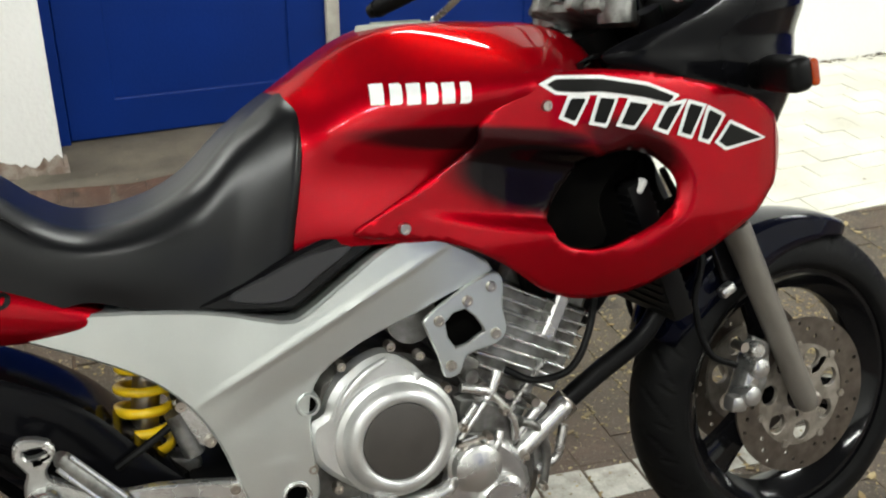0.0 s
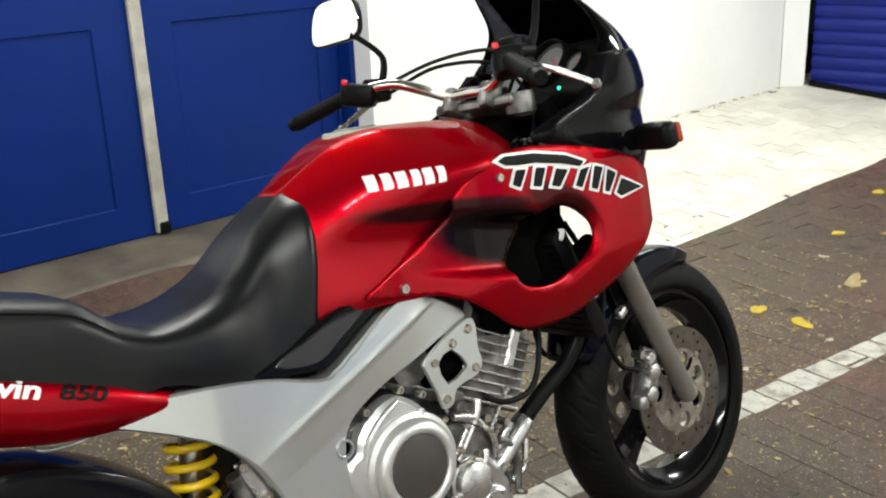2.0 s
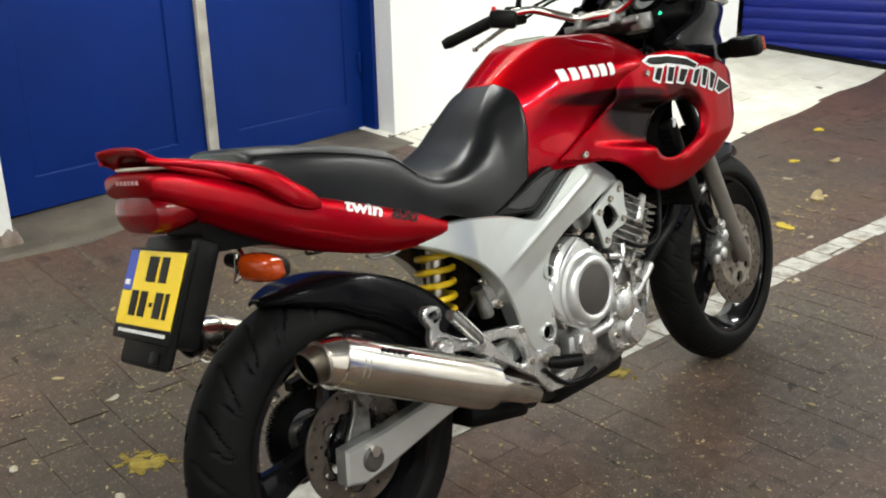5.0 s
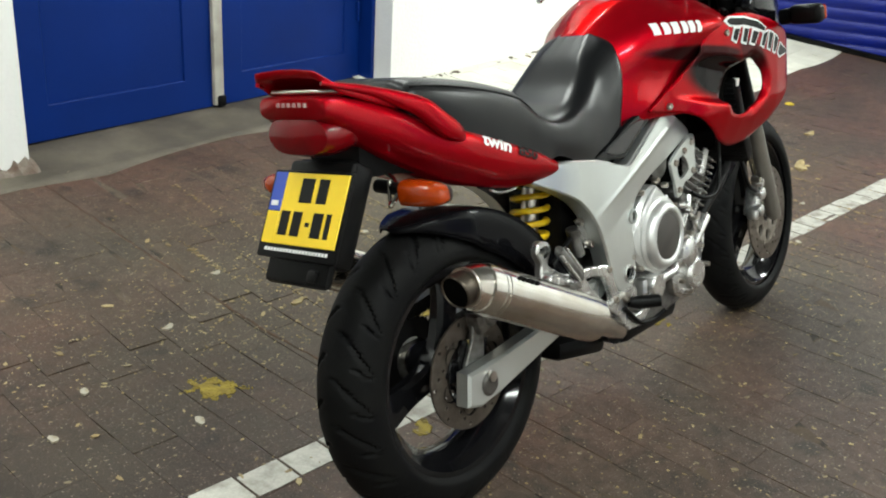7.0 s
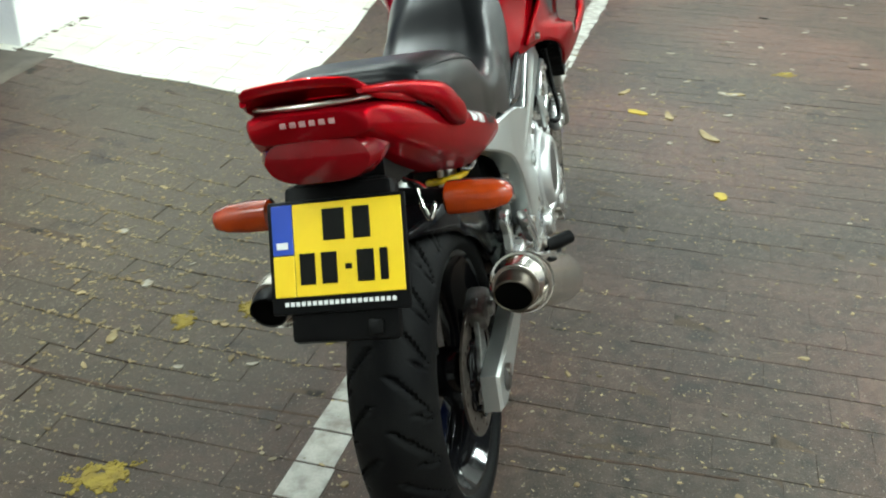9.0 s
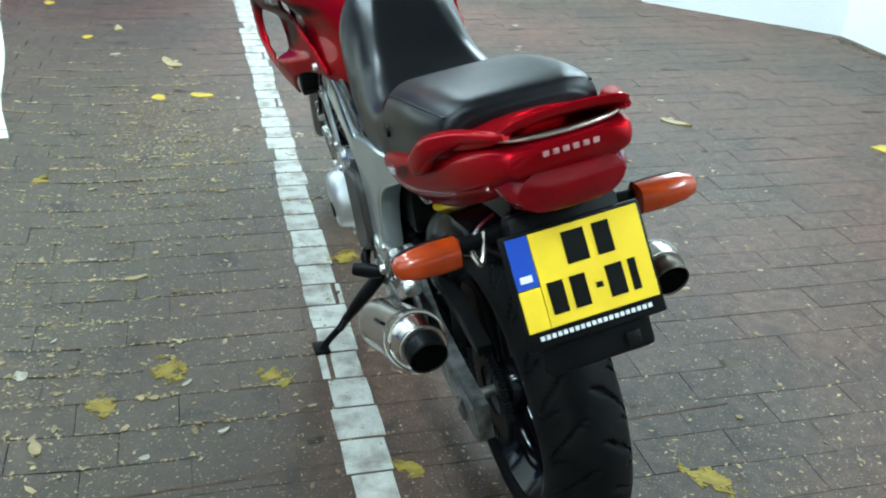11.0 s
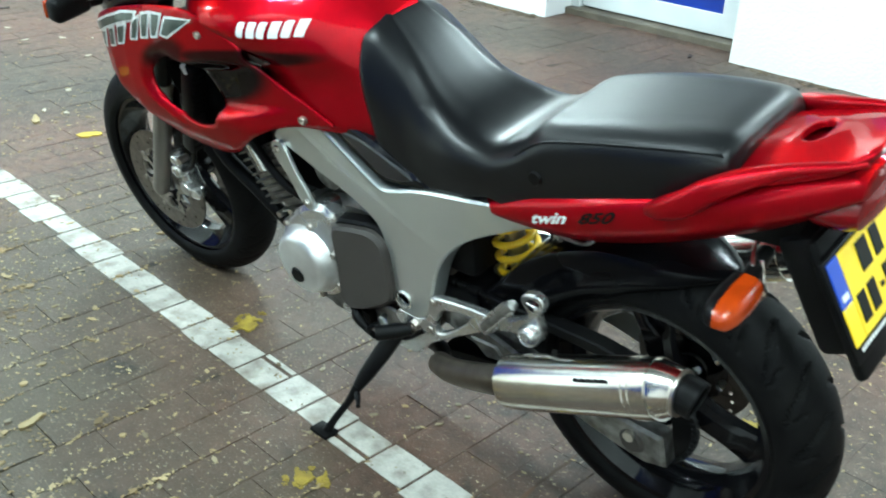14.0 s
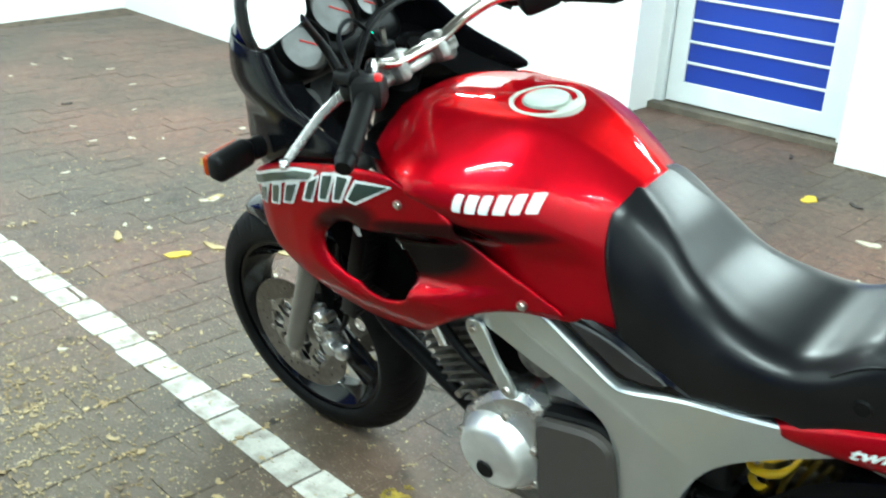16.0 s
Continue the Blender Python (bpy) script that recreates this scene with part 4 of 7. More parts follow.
FRI = inset(FR if area2(FR) > 0 else FR[::-1], 0.0035)
HOLE = [(0.538 + 0.0165 * math.cos(t), 0.391 + 0.0165 * math.sin(t)) for t in np.arange(16) * 2 * math.pi / 16]
skin_geo = sheet(FRI, spar_y, 0.0055, [HOLE])
for s in (-1, 1):
    f = part("frame_spar", plate(FR, s * 0.1500, s * 0.105, 0.004, [HOLE], bend=fbend(s)), SILVER, bike, "silver cast frame side")
    part("spar_face", skin_geo if s < 0 else mirrored(skin_geo), SILVER, f, angle=40)
    part("hole_bush", lathe([(0.0165, s * 0.145), (0.0170, s * 0.1545), (0.020, s * 0.1555), (0.022, s * 0.1545), (0.0225, s * 0.149)], (0.538, 0, 0.391), 24, loop=True), CAST, f)
    part("pivot_bore", lathe([(0.0001, s * 0.1440), (0.0168, s * 0.1440)], (0.538, 0, 0.391), 20), BLACKHOLE, f)
    # black inlay under the seat and tank
    part("frame_cover", plate(smooth_loop([(0.43, 0.690), (0.545, 0.668), (0.575, 0.672), (0.64, 0.712), (0.70, 0.748), (0.69, 0.768), (0.64, 0.766), (0.56, 0.742), (0.50, 0.715)], 3), s * 0.144, s * 0.10, 0.006), BLACK, bike, "black textured infill cover")
    part("cover_inset", plate(smooth_loop([(0.475, 0.697), (0.548, 0.680), (0.60, 0.706), (0.66, 0.746), (0.60, 0.745), (0.53, 0.722)], 3), s * 0.1475, s * 0.142, 0.003), INLAY, bike)
    part("footrest_hanger", plate(smooth_loop(HANGER, 2), s * 0.152, s * 0.136, 0.003, [smooth_loop(WINDOW, 2), smooth_loop(LOOP, 2)]), CAST, bike, "polished cast footrest hanger")
    peg = part("passenger_peg", tube([(0.235, s * 0.166, 0.529), (0.240, s * 0.168, 0.523), (0.296, s * 0.170, 0.456), (0.301, s * 0.168, 0.450)], [0.009, 0.0125, 0.0125, 0.010], 14, 3), CAST_DARK, bike, "folded silver passenger footrest")
    for q in (-0.0085, 0.0085):
        part("side_rail", tube([(0.238 + q, s * 0.176, 0.526 + q * 0.8), (0.298 + q, s * 0.178, 0.454 + q * 0.8)], 0.0042, 8, 2), CAST, peg)
    part("peg_clevis", rbox((0.034, 0.030, 0.030), (0.304, s * 0.156, 0.442), (0, 40, 0), 0.006), CAST, bike)
    part("hanger_boss", lathe([(0.0001, s * 0.171), (0.012, s * 0.171), (0.015, s * 0.168), (0.019, s * 0.170), (0.022, s * 0.166), (0.023, s * 0.140)], (0.206, 0, 0.466), 28), CAST, bike)
    part("silencer_bracket", plate([(0.256, 0.384), (0.276, 0.412), (0.338, 0.408), (0.300, 0.375)], s * 0.176, s * 0.170, 0.002), CAST_DARK, bike)
    part("footrest", tube([(0.520, s * 0.156, 0.325), (0.545, s * 0.176, 0.320), (0.578, s * 0.208, 0.319)], [0.013, 0.017, 0.016], 12, 3), MATT, bike, "black rubber footrest")
    part("pivot_nut", bolt(0.512, s * 0.152, 0.338, 0.013, 0.01), STEEL, bike)
    for bx, bz in ((0.452, 0.424), (0.512, 0.338), (0.470, 0.345)):
        part("bolt", bolt(bx, s * 0.150, bz, 0.008), STEEL, bike)
part("brake_pedal", tube([(0.50, -0.156, 0.315), (0.56, -0.160, 0.262), (0.62, -0.162, 0.250), (0.665, -0.170, 0.262)], 0.006), MATT, bike)
part("gear_lever", tube([(0.49, 0.150, 0.33), (0.56, 0.150, 0.275), (0.635, 0.152, 0.275), (0.640, 0.180, 0.275)], 0.006), MATT, bike)

# engine
CR = [(0.572, 0.52), (0.60, 0.56), (0.70, 0.565), (0.79, 0.53), (0.86, 0.47), (0.93, 0.40), (0.95, 0.33), (0.93, 0.26), (0.84, 0.215), (0.66, 0.21), (0.56, 0.25), (0.54, 0.33), (0.56, 0.42)]
eng = part("engine", join(plate(smooth_loop(CR, 3), -0.118, 0.03, 0.02), mirrored(plate(smooth_loop(CR, 3), -0.118, 0.03, 0.02))), CASE, bike, "grimy silver twin-cylinder engine with cooling fins")
d1, d2 = np.array([0.888, -0.46]), np.array([-0.46, -0.888])
o0 = np.array([0.893, 0.652])


def tilted(l0, l1, h0, h1, y0, y1, bev=0.004):
    q = [o0 + d1 * l0 + d2 * h0, o0 + d1 * l1 + d2 * h0, o0 + d1 * l1 + d2 * h1, o0 + d1 * l0 + d2 * h1]
    return plate(q, y0, y1, bev)


part("cylinder_head", join(tilted(0.01, 0.17, 0.0, 0.145, -0.112, 0.112), tilted(0.005, 0.175, -0.045, 0.012, -0.10, 0.10, 0.012)), CAST_DARK, eng)
part("cylinder_block", tilted(0.0, 0.135, 0.14, 0.30, -0.108, 0.108), CAST_DARK, eng)
for k in range(8):
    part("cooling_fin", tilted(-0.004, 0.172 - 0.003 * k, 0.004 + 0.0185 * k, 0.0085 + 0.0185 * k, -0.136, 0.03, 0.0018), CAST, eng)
    # left fin halves: duller metal, with that side's shade in its colour
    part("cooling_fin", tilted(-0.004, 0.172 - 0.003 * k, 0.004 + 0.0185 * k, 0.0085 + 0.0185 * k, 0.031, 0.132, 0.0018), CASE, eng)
for k in range(5):
    part("cooling_fin", tilted(0.002, 0.130, 0.160 + 0.0185 * k, 0.164 + 0.0185 * k, -0.128, 0.128, 0.0015), CAST_DARK, eng)
for k in range(3):
    for s in (-1, 1):
        q = o0 + d1 * (0.03 + 0.05 * k) + d2 * 0.165
        part("head_bolt", lathe([(0.008, s * 0.137), (0.008, s * 0.10)], (q[0], 0, q[1]), 10), STEEL, eng)
        part("boss", tilted(0.095, 0.118, -0.012 + 0.0 * k, 0.06, s * 0.1375, s * 0.10, 0.004), CAST, eng) if k == 0 else None
# clutch cover
CC = smooth_loop([(0.697, 0.576), (0.662, 0.573), (0.637, 0.560), (0.617, 0.546), (0.600, 0.523), (0.592, 0.503), (0.570, 0.490), (0.565, 0.460), (0.572, 0.431), (0.595, 0.403), (0.635, 0.372), (0.68, 0.360), (0.728, 0.362), (0.757, 0.377), (0.774, 0.411), (0.775, 0.458), (0.763, 0.507), (0.735, 0.549)], 3)
cl = part("clutch_cover", plate(CC, -0.148, -0.11, 0.009), COVER, eng, "cast silver clutch cover")
part("rim_ring", lathe([(0.0001, -0.165), (0.0590, -0.165), (0.0605, -0.1735), (0.064, -0.1765), (0.072, -0.1770), (0.079, -0.1735), (0.0845, -0.165), (0.0870, -0.157), (0.0910, -0.1545), (0.0955, -0.1525), (0.098, -0.146)], (0.697, 0, 0.448), 72), COVER, cl)
part("cover_disc", lathe([(0.0001, -0.1745), (0.055, -0.1742), (0.0592, -0.1725), (0.0592, -0.164)], (0.697, 0, 0.448), 64), GREYDISC, cl, "dark grey round cover plate")
for bx, bz in ((0.698, 0.588), (0.622, 0.572), (0.742, 0.566), (0.781, 0.505), (0.566, 0.425), (0.60, 0.385)):
    part("bolt", bolt(bx, -0.140, bz, 0.008, 0.012), STEEL, cl)
part("cover_rib", tube([(0.735, -0.146, 0.540), (0.728, -0.152, 0.522)], [0.009, 0.005], 10, 3), COVER, cl)
part("cover_rib", tube([(0.690, -0.146, 0.570), (0.655, -0.152, 0.556), (0.622, -0.150, 0.525), (0.605, -0.147, 0.49)], [0.004, 0.006, 0.006, 0.003], 10, 5), COVER, cl)
part("mount_eye", lathe([(0.0115, -0.150), (0.0130, -0.1555), (0.0165, -0.1555), (0.0185, -0.150), (0.0185, -0.13)], (0.568, 0, 0.526), 24, loop=True), SILVER, eng)
part("eye_bore", lathe([(0.0001, -0.1500), (0.0128, -0.1500)], (0.568, 0, 0.526), 20), BLACKHOLE, eng)
# pumps and covers lower right
part("pump_cover", lathe([(0.0001, -0.172), (0.030, -0.172), (0.038, -0.166), (0.040, -0.150), (0.046, -0.148), (0.046, -0.11)], (0.818, 0, 0.372), 36), CAST, eng, "round silver pump cover")
part("filter_cover", lathe([(0.0001, -0.168), (0.036, -0.168), (0.044, -0.160), (0.046, -0.11)], (0.855, 0, 0.305), 36), CAST, eng, "round silver filter cover")
part("side_case", plate(smooth_loop([(0.77, 0.33), (0.80, 0.415), (0.87, 0.40), (0.91, 0.34), (0.905, 0.26), (0.84, 0.245), (0.78, 0.265)], 3), -0.148, -0.10, 0.010), CAST, eng)
part("water_pump", join(lathe([(0.0001, -0.160), (0.028, -0.160), (0.036, -0.15), (0.038, -0.11)], (0.665, 0, 0.325), 28), rbox((0.11, 0.04, 0.06), (0.665, -0.125, 0.315), (0, 8, 0), 0.012), tube([(0.69, -0.14, 0.33), (0.76, -0.148, 0.34), (0.79, -0.13, 0.36)], 0.014)), CAST, eng)
part("oil_pan", rbox((0.30, 0.18, 0.09), (0.74, 0, 0.215), bevel=0.03), MATT, eng)
part("oil_pipe", tube([(0.905, -0.135, 0.42), (0.935, -0.13, 0.40), (0.955, -0.12, 0.35), (0.945, -0.12, 0.29)], 0.0075), CAST_DARK, eng)
part("casting_block", plate(smooth_loop([(0.800, 0.480), (0.850, 0.470), (0.900, 0.430), (0.905, 0.385), (0.87, 0.375), (0.81, 0.41)], 3), -0.134, -0.09, 0.008), CAST_DARK, eng)
for bx, bz in ((0.80, 0.44), (0.84, 0.418), (0.90, 0.37), (0.89, 0.285), (0.83, 0.262), (0.79, 0.30), (0.93, 0.31), (0.87, 0.452)):
    part("bolt", bolt(bx, -0.150, bz, 0.007, 0.012), STEEL, eng)
# silver cylinders, coolant pipes and studs in front of the clutch cover
part("starter_motor", join(tube([(0.995, -0.122, 0.428), (0.985, -0.122, 0.421), (0.905, -0.122, 0.362), (0.896, -0.122, 0.355)], [0.012, 0.0165, 0.0165, 0.011], 18, 3), tube([(0.952, -0.120, 0.437), (0.900, -0.120, 0.389)], 0.0095, 12, 2)), CAST, eng, "bright cylindrical starter motor")
part("motor_flange", plate(smooth_loop([(0.888, 0.372), (0.915, 0.392), (0.955, 0.372), (0.962, 0.340), (0.935, 0.312), (0.896, 0.318)], 2), -0.112, -0.09, 0.004), CAST_DARK, eng)
part("strap", lathe([(0.019, -0.014), (0.022, -0.012), (0.022, 0.012), (0.019, 0.014)], (0.0, 0.0, 0.0), 18, "x"), STEEL, eng).matrix_basis = pose(1.000, -0.095, 0.412, 0, -36, 0)
part("outlet_elbow", tube([(0.992, -0.11, 0.385), (0.984, -0.112, 0.355), (0.975, -0.11, 0.330), (0.940, -0.108, 0.318)], [0.008, 0.0075, 0.008, 0.010], 10, 5), CAST, eng)
part("coolant_pipe", tube([(0.806, -0.140, 0.500), (0.830, -0.145, 0.493), (0.853, -0.146, 0.480), (0.888, -0.142, 0.432), (0.893, -0.138, 0.395)], [0.0085, 0.0085, 0.0075, 0.0065, 0.007], 12, 6), CAST, eng)
part("coolant_pipe", tube([(0.868, -0.138, 0.512), (0.856, -0.145, 0.490), (0.845, -0.146, 0.474)], [0.010, 0.008, 0.008], 12, 5), CAST, eng)
for q in range(2):
    part("breather_tube", tube([(0.842 - 0.016 * q, -0.147, 0.470), (0.818 - 0.016 * q, -0.150, 0.445), (0.796 - 0.016 * q, -0.148, 0.420)], 0.0055, 10, 4), CAST, eng)
part("drain_tube", tube([(0.866, -0.140, 0.414), (0.858, -0.146, 0.396), (0.846, -0.142, 0.378)], 0.0075, 10, 4), CAST, eng)
part("stud_rail", tube([(0.948, -0.138, 0.514), (0.886, -0.138, 0.446)], 0.0035, 8, 2), CAST, eng)
for q in range(6):
    part("stud_nut", bolt(0.944 - 0.011 * q, -0.137, 0.510 - 0.0122 * q, 0.0055, 0.006), CAST, eng)
part("thermo_housing", join(rbox((0.05, 0.04, 0.035), (0.815, -0.125, 0.535), (0, 35, 0), 0.010), lathe([(0.0001, -0.152), (0.011, -0.152), (0.013, -0.148), (0.013, -0.12)], (0.822, 0, 0.516), 16)), CAST_DARK, eng)
part("hose_clamp", join(rbox((0.045, 0.012, 0.006), (0.812, -0.148, 0.412), (0, -8, 0), 0.002), rbox((0.040, 0.012, 0.006), (0.822, -0.148, 0.402), (0, -8, 0), 0.002)), STEEL, eng)
# silver mount plate
MP = smooth_loop([(0.752, 0.624), (0.80, 0.652), (0.858, 0.676), (0.878, 0.664), (0.876, 0.62), (0.880, 0.585), (0.862, 0.566), (0.815, 0.556), (0.800, 0.530), (0.776, 0.528), (0.768, 0.560), (0.752, 0.605)], 3)
MH = smooth_loop([(0.782, 0.612), (0.815, 0.628), (0.842, 0.594), (0.835, 0.584), (0.796, 0.570)], 2)
ML = smooth_loop([(0.835, 0.672), (0.868, 0.668), (0.870, 0.640), (0.835, 0.590), (0.800, 0.532), (0.772, 0.530), (0.772, 0.556), (0.805, 0.610)], 3)
for s in (-1, 1):
    mp = part("engine_mount", plate(MP, s * 0.160, s * 0.152, 0.002, [MH[::-1]]) if s < 0 else plate(ML, s * 0.160, s * 0.152, 0.002), SILVER, bike, "silver triangular engine mount plate")
    for bx, bz in ((0.772, 0.617), (0.858, 0.656), (0.861, 0.582), (0.786, 0.545), (0.819, 0.640)) if s < 0 else ((0.854, 0.655), (0.786, 0.545)):
        part("bolt", bolt(bx, s * 0.160, bz, 0.0085), STEEL, mp)
    # near-black filler: the shade behind the mount plate, put in as colour
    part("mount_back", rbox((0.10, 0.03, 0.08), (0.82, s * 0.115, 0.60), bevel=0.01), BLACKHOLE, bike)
# left side covers
alt = part("alternator_cover", lathe([(0.0001, 0.199), (0.060, 0.197), (0.069, 0.192), (0.075, 0.182), (0.079, 0.168), (0.088, 0.158), (0.090, 0.11)], (0.815, 0, 0.388), 56), COVER, eng, "domed silver alternator cover")
part("inspection_plug", lathe([(0.0001, 0.2025), (0.017, 0.2025), (0.0195, 0.199), (0.0195, 0.189)], (0.822, 0, 0.362), 24), MATT, alt)
part("cover_step", plate(smooth_loop([(0.715, 0.525), (0.76, 0.545), (0.82, 0.520), (0.90, 0.44), (0.915, 0.36), (0.88, 0.30), (0.80, 0.285), (0.735, 0.33), (0.722, 0.42)], 3), 0.160, 0.10, 0.012), CAST, eng)
for t in np.arange(7) * 2 * math.pi / 7:
    part("bolt", bolt(0.815 + 0.094 * math.cos(t), 0.160, 0.388 + 0.094 * math.sin(t), 0.008), STEEL, alt)
SPC = smooth_loop([(0.714, 0.512), (0.690, 0.522), (0.615, 0.540), (0.585, 0.536), (0.566, 0.518), (0.560, 0.480), (0.557, 0.405), (0.572, 0.372), (0.640, 0.325), (0.690, 0.302), (0.715, 0.306), (0.728, 0.335), (0.722, 0.420), (0.724, 0.490)], 2)
part("sprocket_cover", plate(SPC, 0.168, 0.10, 0.007), GREYDISC, eng, "dark grey sprocket cover")
part("cover_rim", plate(inset(SPC if area2(SPC) > 0 else SPC[::-1], -0.009), 0.150, 0.09, 0.005), MATT, eng)
part("cable_end", tube([(0.70, 0.150, 0.300), (0.68, 0.165, 0.285), (0.655, 0.168, 0.270), (0.64, 0.160, 0.245)], [0.010, 0.013, 0.009, 0.006], 10, 4), MATT, eng)
part("lever_knuckle", rbox((0.030, 0.03, 0.026), (0.715, 0.150, 0.292), (0, 20, 0), 0.008), CAST, eng)
part("drain_plug", rbox((0.05, 0.04, 0.05), (0.70, 0.12, 0.255), bevel=0.01), MATT, eng)
part("carburettor", join(rbox((0.09, 0.24, 0.09), (0.70, 0, 0.67), (0, 20, 0), 0.02), lathe([(0.04, -0.13), (0.04, 0.13)], (0.74, 0, 0.62), 20)), CAST_DARK, bike)
# added near-black block that darkens the hollow under the tank
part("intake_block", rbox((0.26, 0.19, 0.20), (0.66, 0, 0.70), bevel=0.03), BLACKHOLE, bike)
part("clutch_cable", tube([(0.878, -0.145, 0.516), (0.92, -0.165, 0.496), (0.985, -0.165, 0.505), (1.03, -0.15, 0.57), (1.045, -0.14, 0.66)], 0.006), MATT, bike, "black rubber cable")
part("coolant_hose", tube([(0.80, 0.13, 0.52), (0.87, 0.15, 0.56), (0.96, 0.14, 0.62), (1.04, 0.12, 0.66)], 0.010), MATT, bike)

# exhausts
for s in (-1, 1):
    part("header_pipe", tube([(1.03, s * 0.06, 0.650), (1.12, s * 0.07, 0.652), (1.185, s * 0.082, 0.618), (1.196, s * 0.09, 0.560), (1.155, s * 0.092, 0.502), (1.072, s * 0.092, 0.455), (1.000, s * 0.090, 0.410), (0.93, s * 0.08, 0.35), (0.88, s * 0.07, 0.26), (0.80, s * 0.065, 0.205), (0.62, s * 0.065, 0.205), (0.50, s * 0.10, 0.240), (0.42, s * 0.175, 0.273)], 0.0175, 14), MATT, bike, "sooty black exhaust header")
    ex0, ex1 = np.array([-0.152, s * 0.214, 0.575]), np.array([0.235, s * 0.222, 0.385]) if s < 0 else np.array([0.185, s * 0.222, 0.412])
    dv = (ex1 - ex0) / np.linalg.norm(ex1 - ex0)
    # the left pipe's steel is stained and also coloured darker for its shaded side
    part("link_pipe", tube([(0.44, s * 0.168, 0.280), (0.36, s * 0.200, 0.322), tuple(ex1 + dv * 0.05), tuple(ex1 - dv * 0.01)], [0.024, 0.026, 0.029, 0.030], 24, 8), CHROME if s < 0 else SOOTY_SHADED, bike, "polished exhaust link pipe" if s < 0 else "stained exhaust link pipe, darkened for the shaded side")
    can = part("silencer", tube([ex0 + dv * 0.075, ex0 + dv * 0.080, ex1 - dv * 0.005, ex1], [0.0495, 0.051, 0.051, 0.045], 40, 3), CHROME, bike, "polished oval steel silencer")
    dn = np.array([0.0, 0.0, -1.0])
    part("end_cap", tube([ex0 + dv * 0.018 + dn * 0.007, ex0 + dv * 0.030 + dn * 0.003, ex0 + dv * 0.055, ex0 + dv * 0.076], [0.036, 0.0395, 0.047, 0.0503], 40, 4), CHROME, can)
    part("band", tube([ex0 + dv * 0.088, ex0 + dv * 0.092], 0.0522, 40, 2), CHROME, can)
    part("band", tube([ex0 + dv * 0.100, ex0 + dv * 0.104], 0.0522, 40, 2), CHROME, can)
    part("weld_ring", tube([ex0 + dv * 0.024 + dn * 0.0055, ex0 + dv * 0.017 + dn * 0.0080], 0.0385, 32, 2), STEEL, can)
    tip = tube([ex0 + dv * 0.022 + dn * 0.006, ex0 + dv * 0.004 + dn * 0.014, ex0 - dv * 0.012 + dn * 0.024], [0.0335, 0.033, 0.0325], 32, 3, caps=False)
    # the left tail pipe is blacker than the right
    thick(part("tail_pipe", tip, SOOTY_SHADED if s < 0 else MATT, can, "" if s < 0 else "tail pipe, blacker than the right one"), 0.002)
    part("bore", tube([ex0 - dv * 0.008 + dn * 0.0215, ex0 - dv * 0.004 + dn * 0.019], 0.0308, 32, 1), BLACKHOLE, can)
    # model badge bars on the silencer
    for k in range(5):
        q = ex0 + dv * (0.15 + 0.014 * k) + np.array([0.0, s * 0.0365, 0.0385])
        part("badge_mark", rbox((0.009, 0.006, 0.012), q, (s * -45, 23, 0), 0.0005, 1), MATT, can)
part("collector_box", rbox((0.20, 0.19, 0.050), (0.41, 0, 0.235), (0, 12, 0), 0.02), MATT, bike)

# side stand
stand = part("side_stand", join(tube([(0.565, 0.125, 0.305), (0.570, 0.150, 0.292), (0.590, 0.190, 0.245), (0.612, 0.228, 0.196), (0.626, 0.252, 0.163)], [0.017, 0.022, 0.023, 0.019, 0.012], 12, flat=0.7), tube([(0.622, 0.246, 0.172), (0.634, 0.272, 0.138), (0.652, 0.308, 0.098), (0.660, 0.322, 0.074)], [0.012, 0.0085, 0.0085, 0.012], 10)), MATT, bike, "black side stand swung out")
part("stand_foot", moved(rbox((0.055, 0.04, 0.012), (0, 0, 0), (11.8, 0, 0), 0.005), Matrix.Translation((0.668, 0.326, 0.074))), MATT, stand)
part("stand_spur", tube([(0.624, 0.250, 0.165), (0.600, 0.270, 0.158), (0.588, 0.282, 0.160)], [0.008, 0.006, 0.005], 8, 3), MATT, stand)
part("stand_bracket", plate([(0.53, 0.34), (0.60, 0.345), (0.61, 0.285), (0.55, 0.275)], 0.150, 0.12, 0.004), CAST_DARK, bike)
part("stand_spring", tube([(0.58, 0.155, 0.30), (0.60, 0.200, 0.235)], 0.008, 8, 3), STEEL, bike)

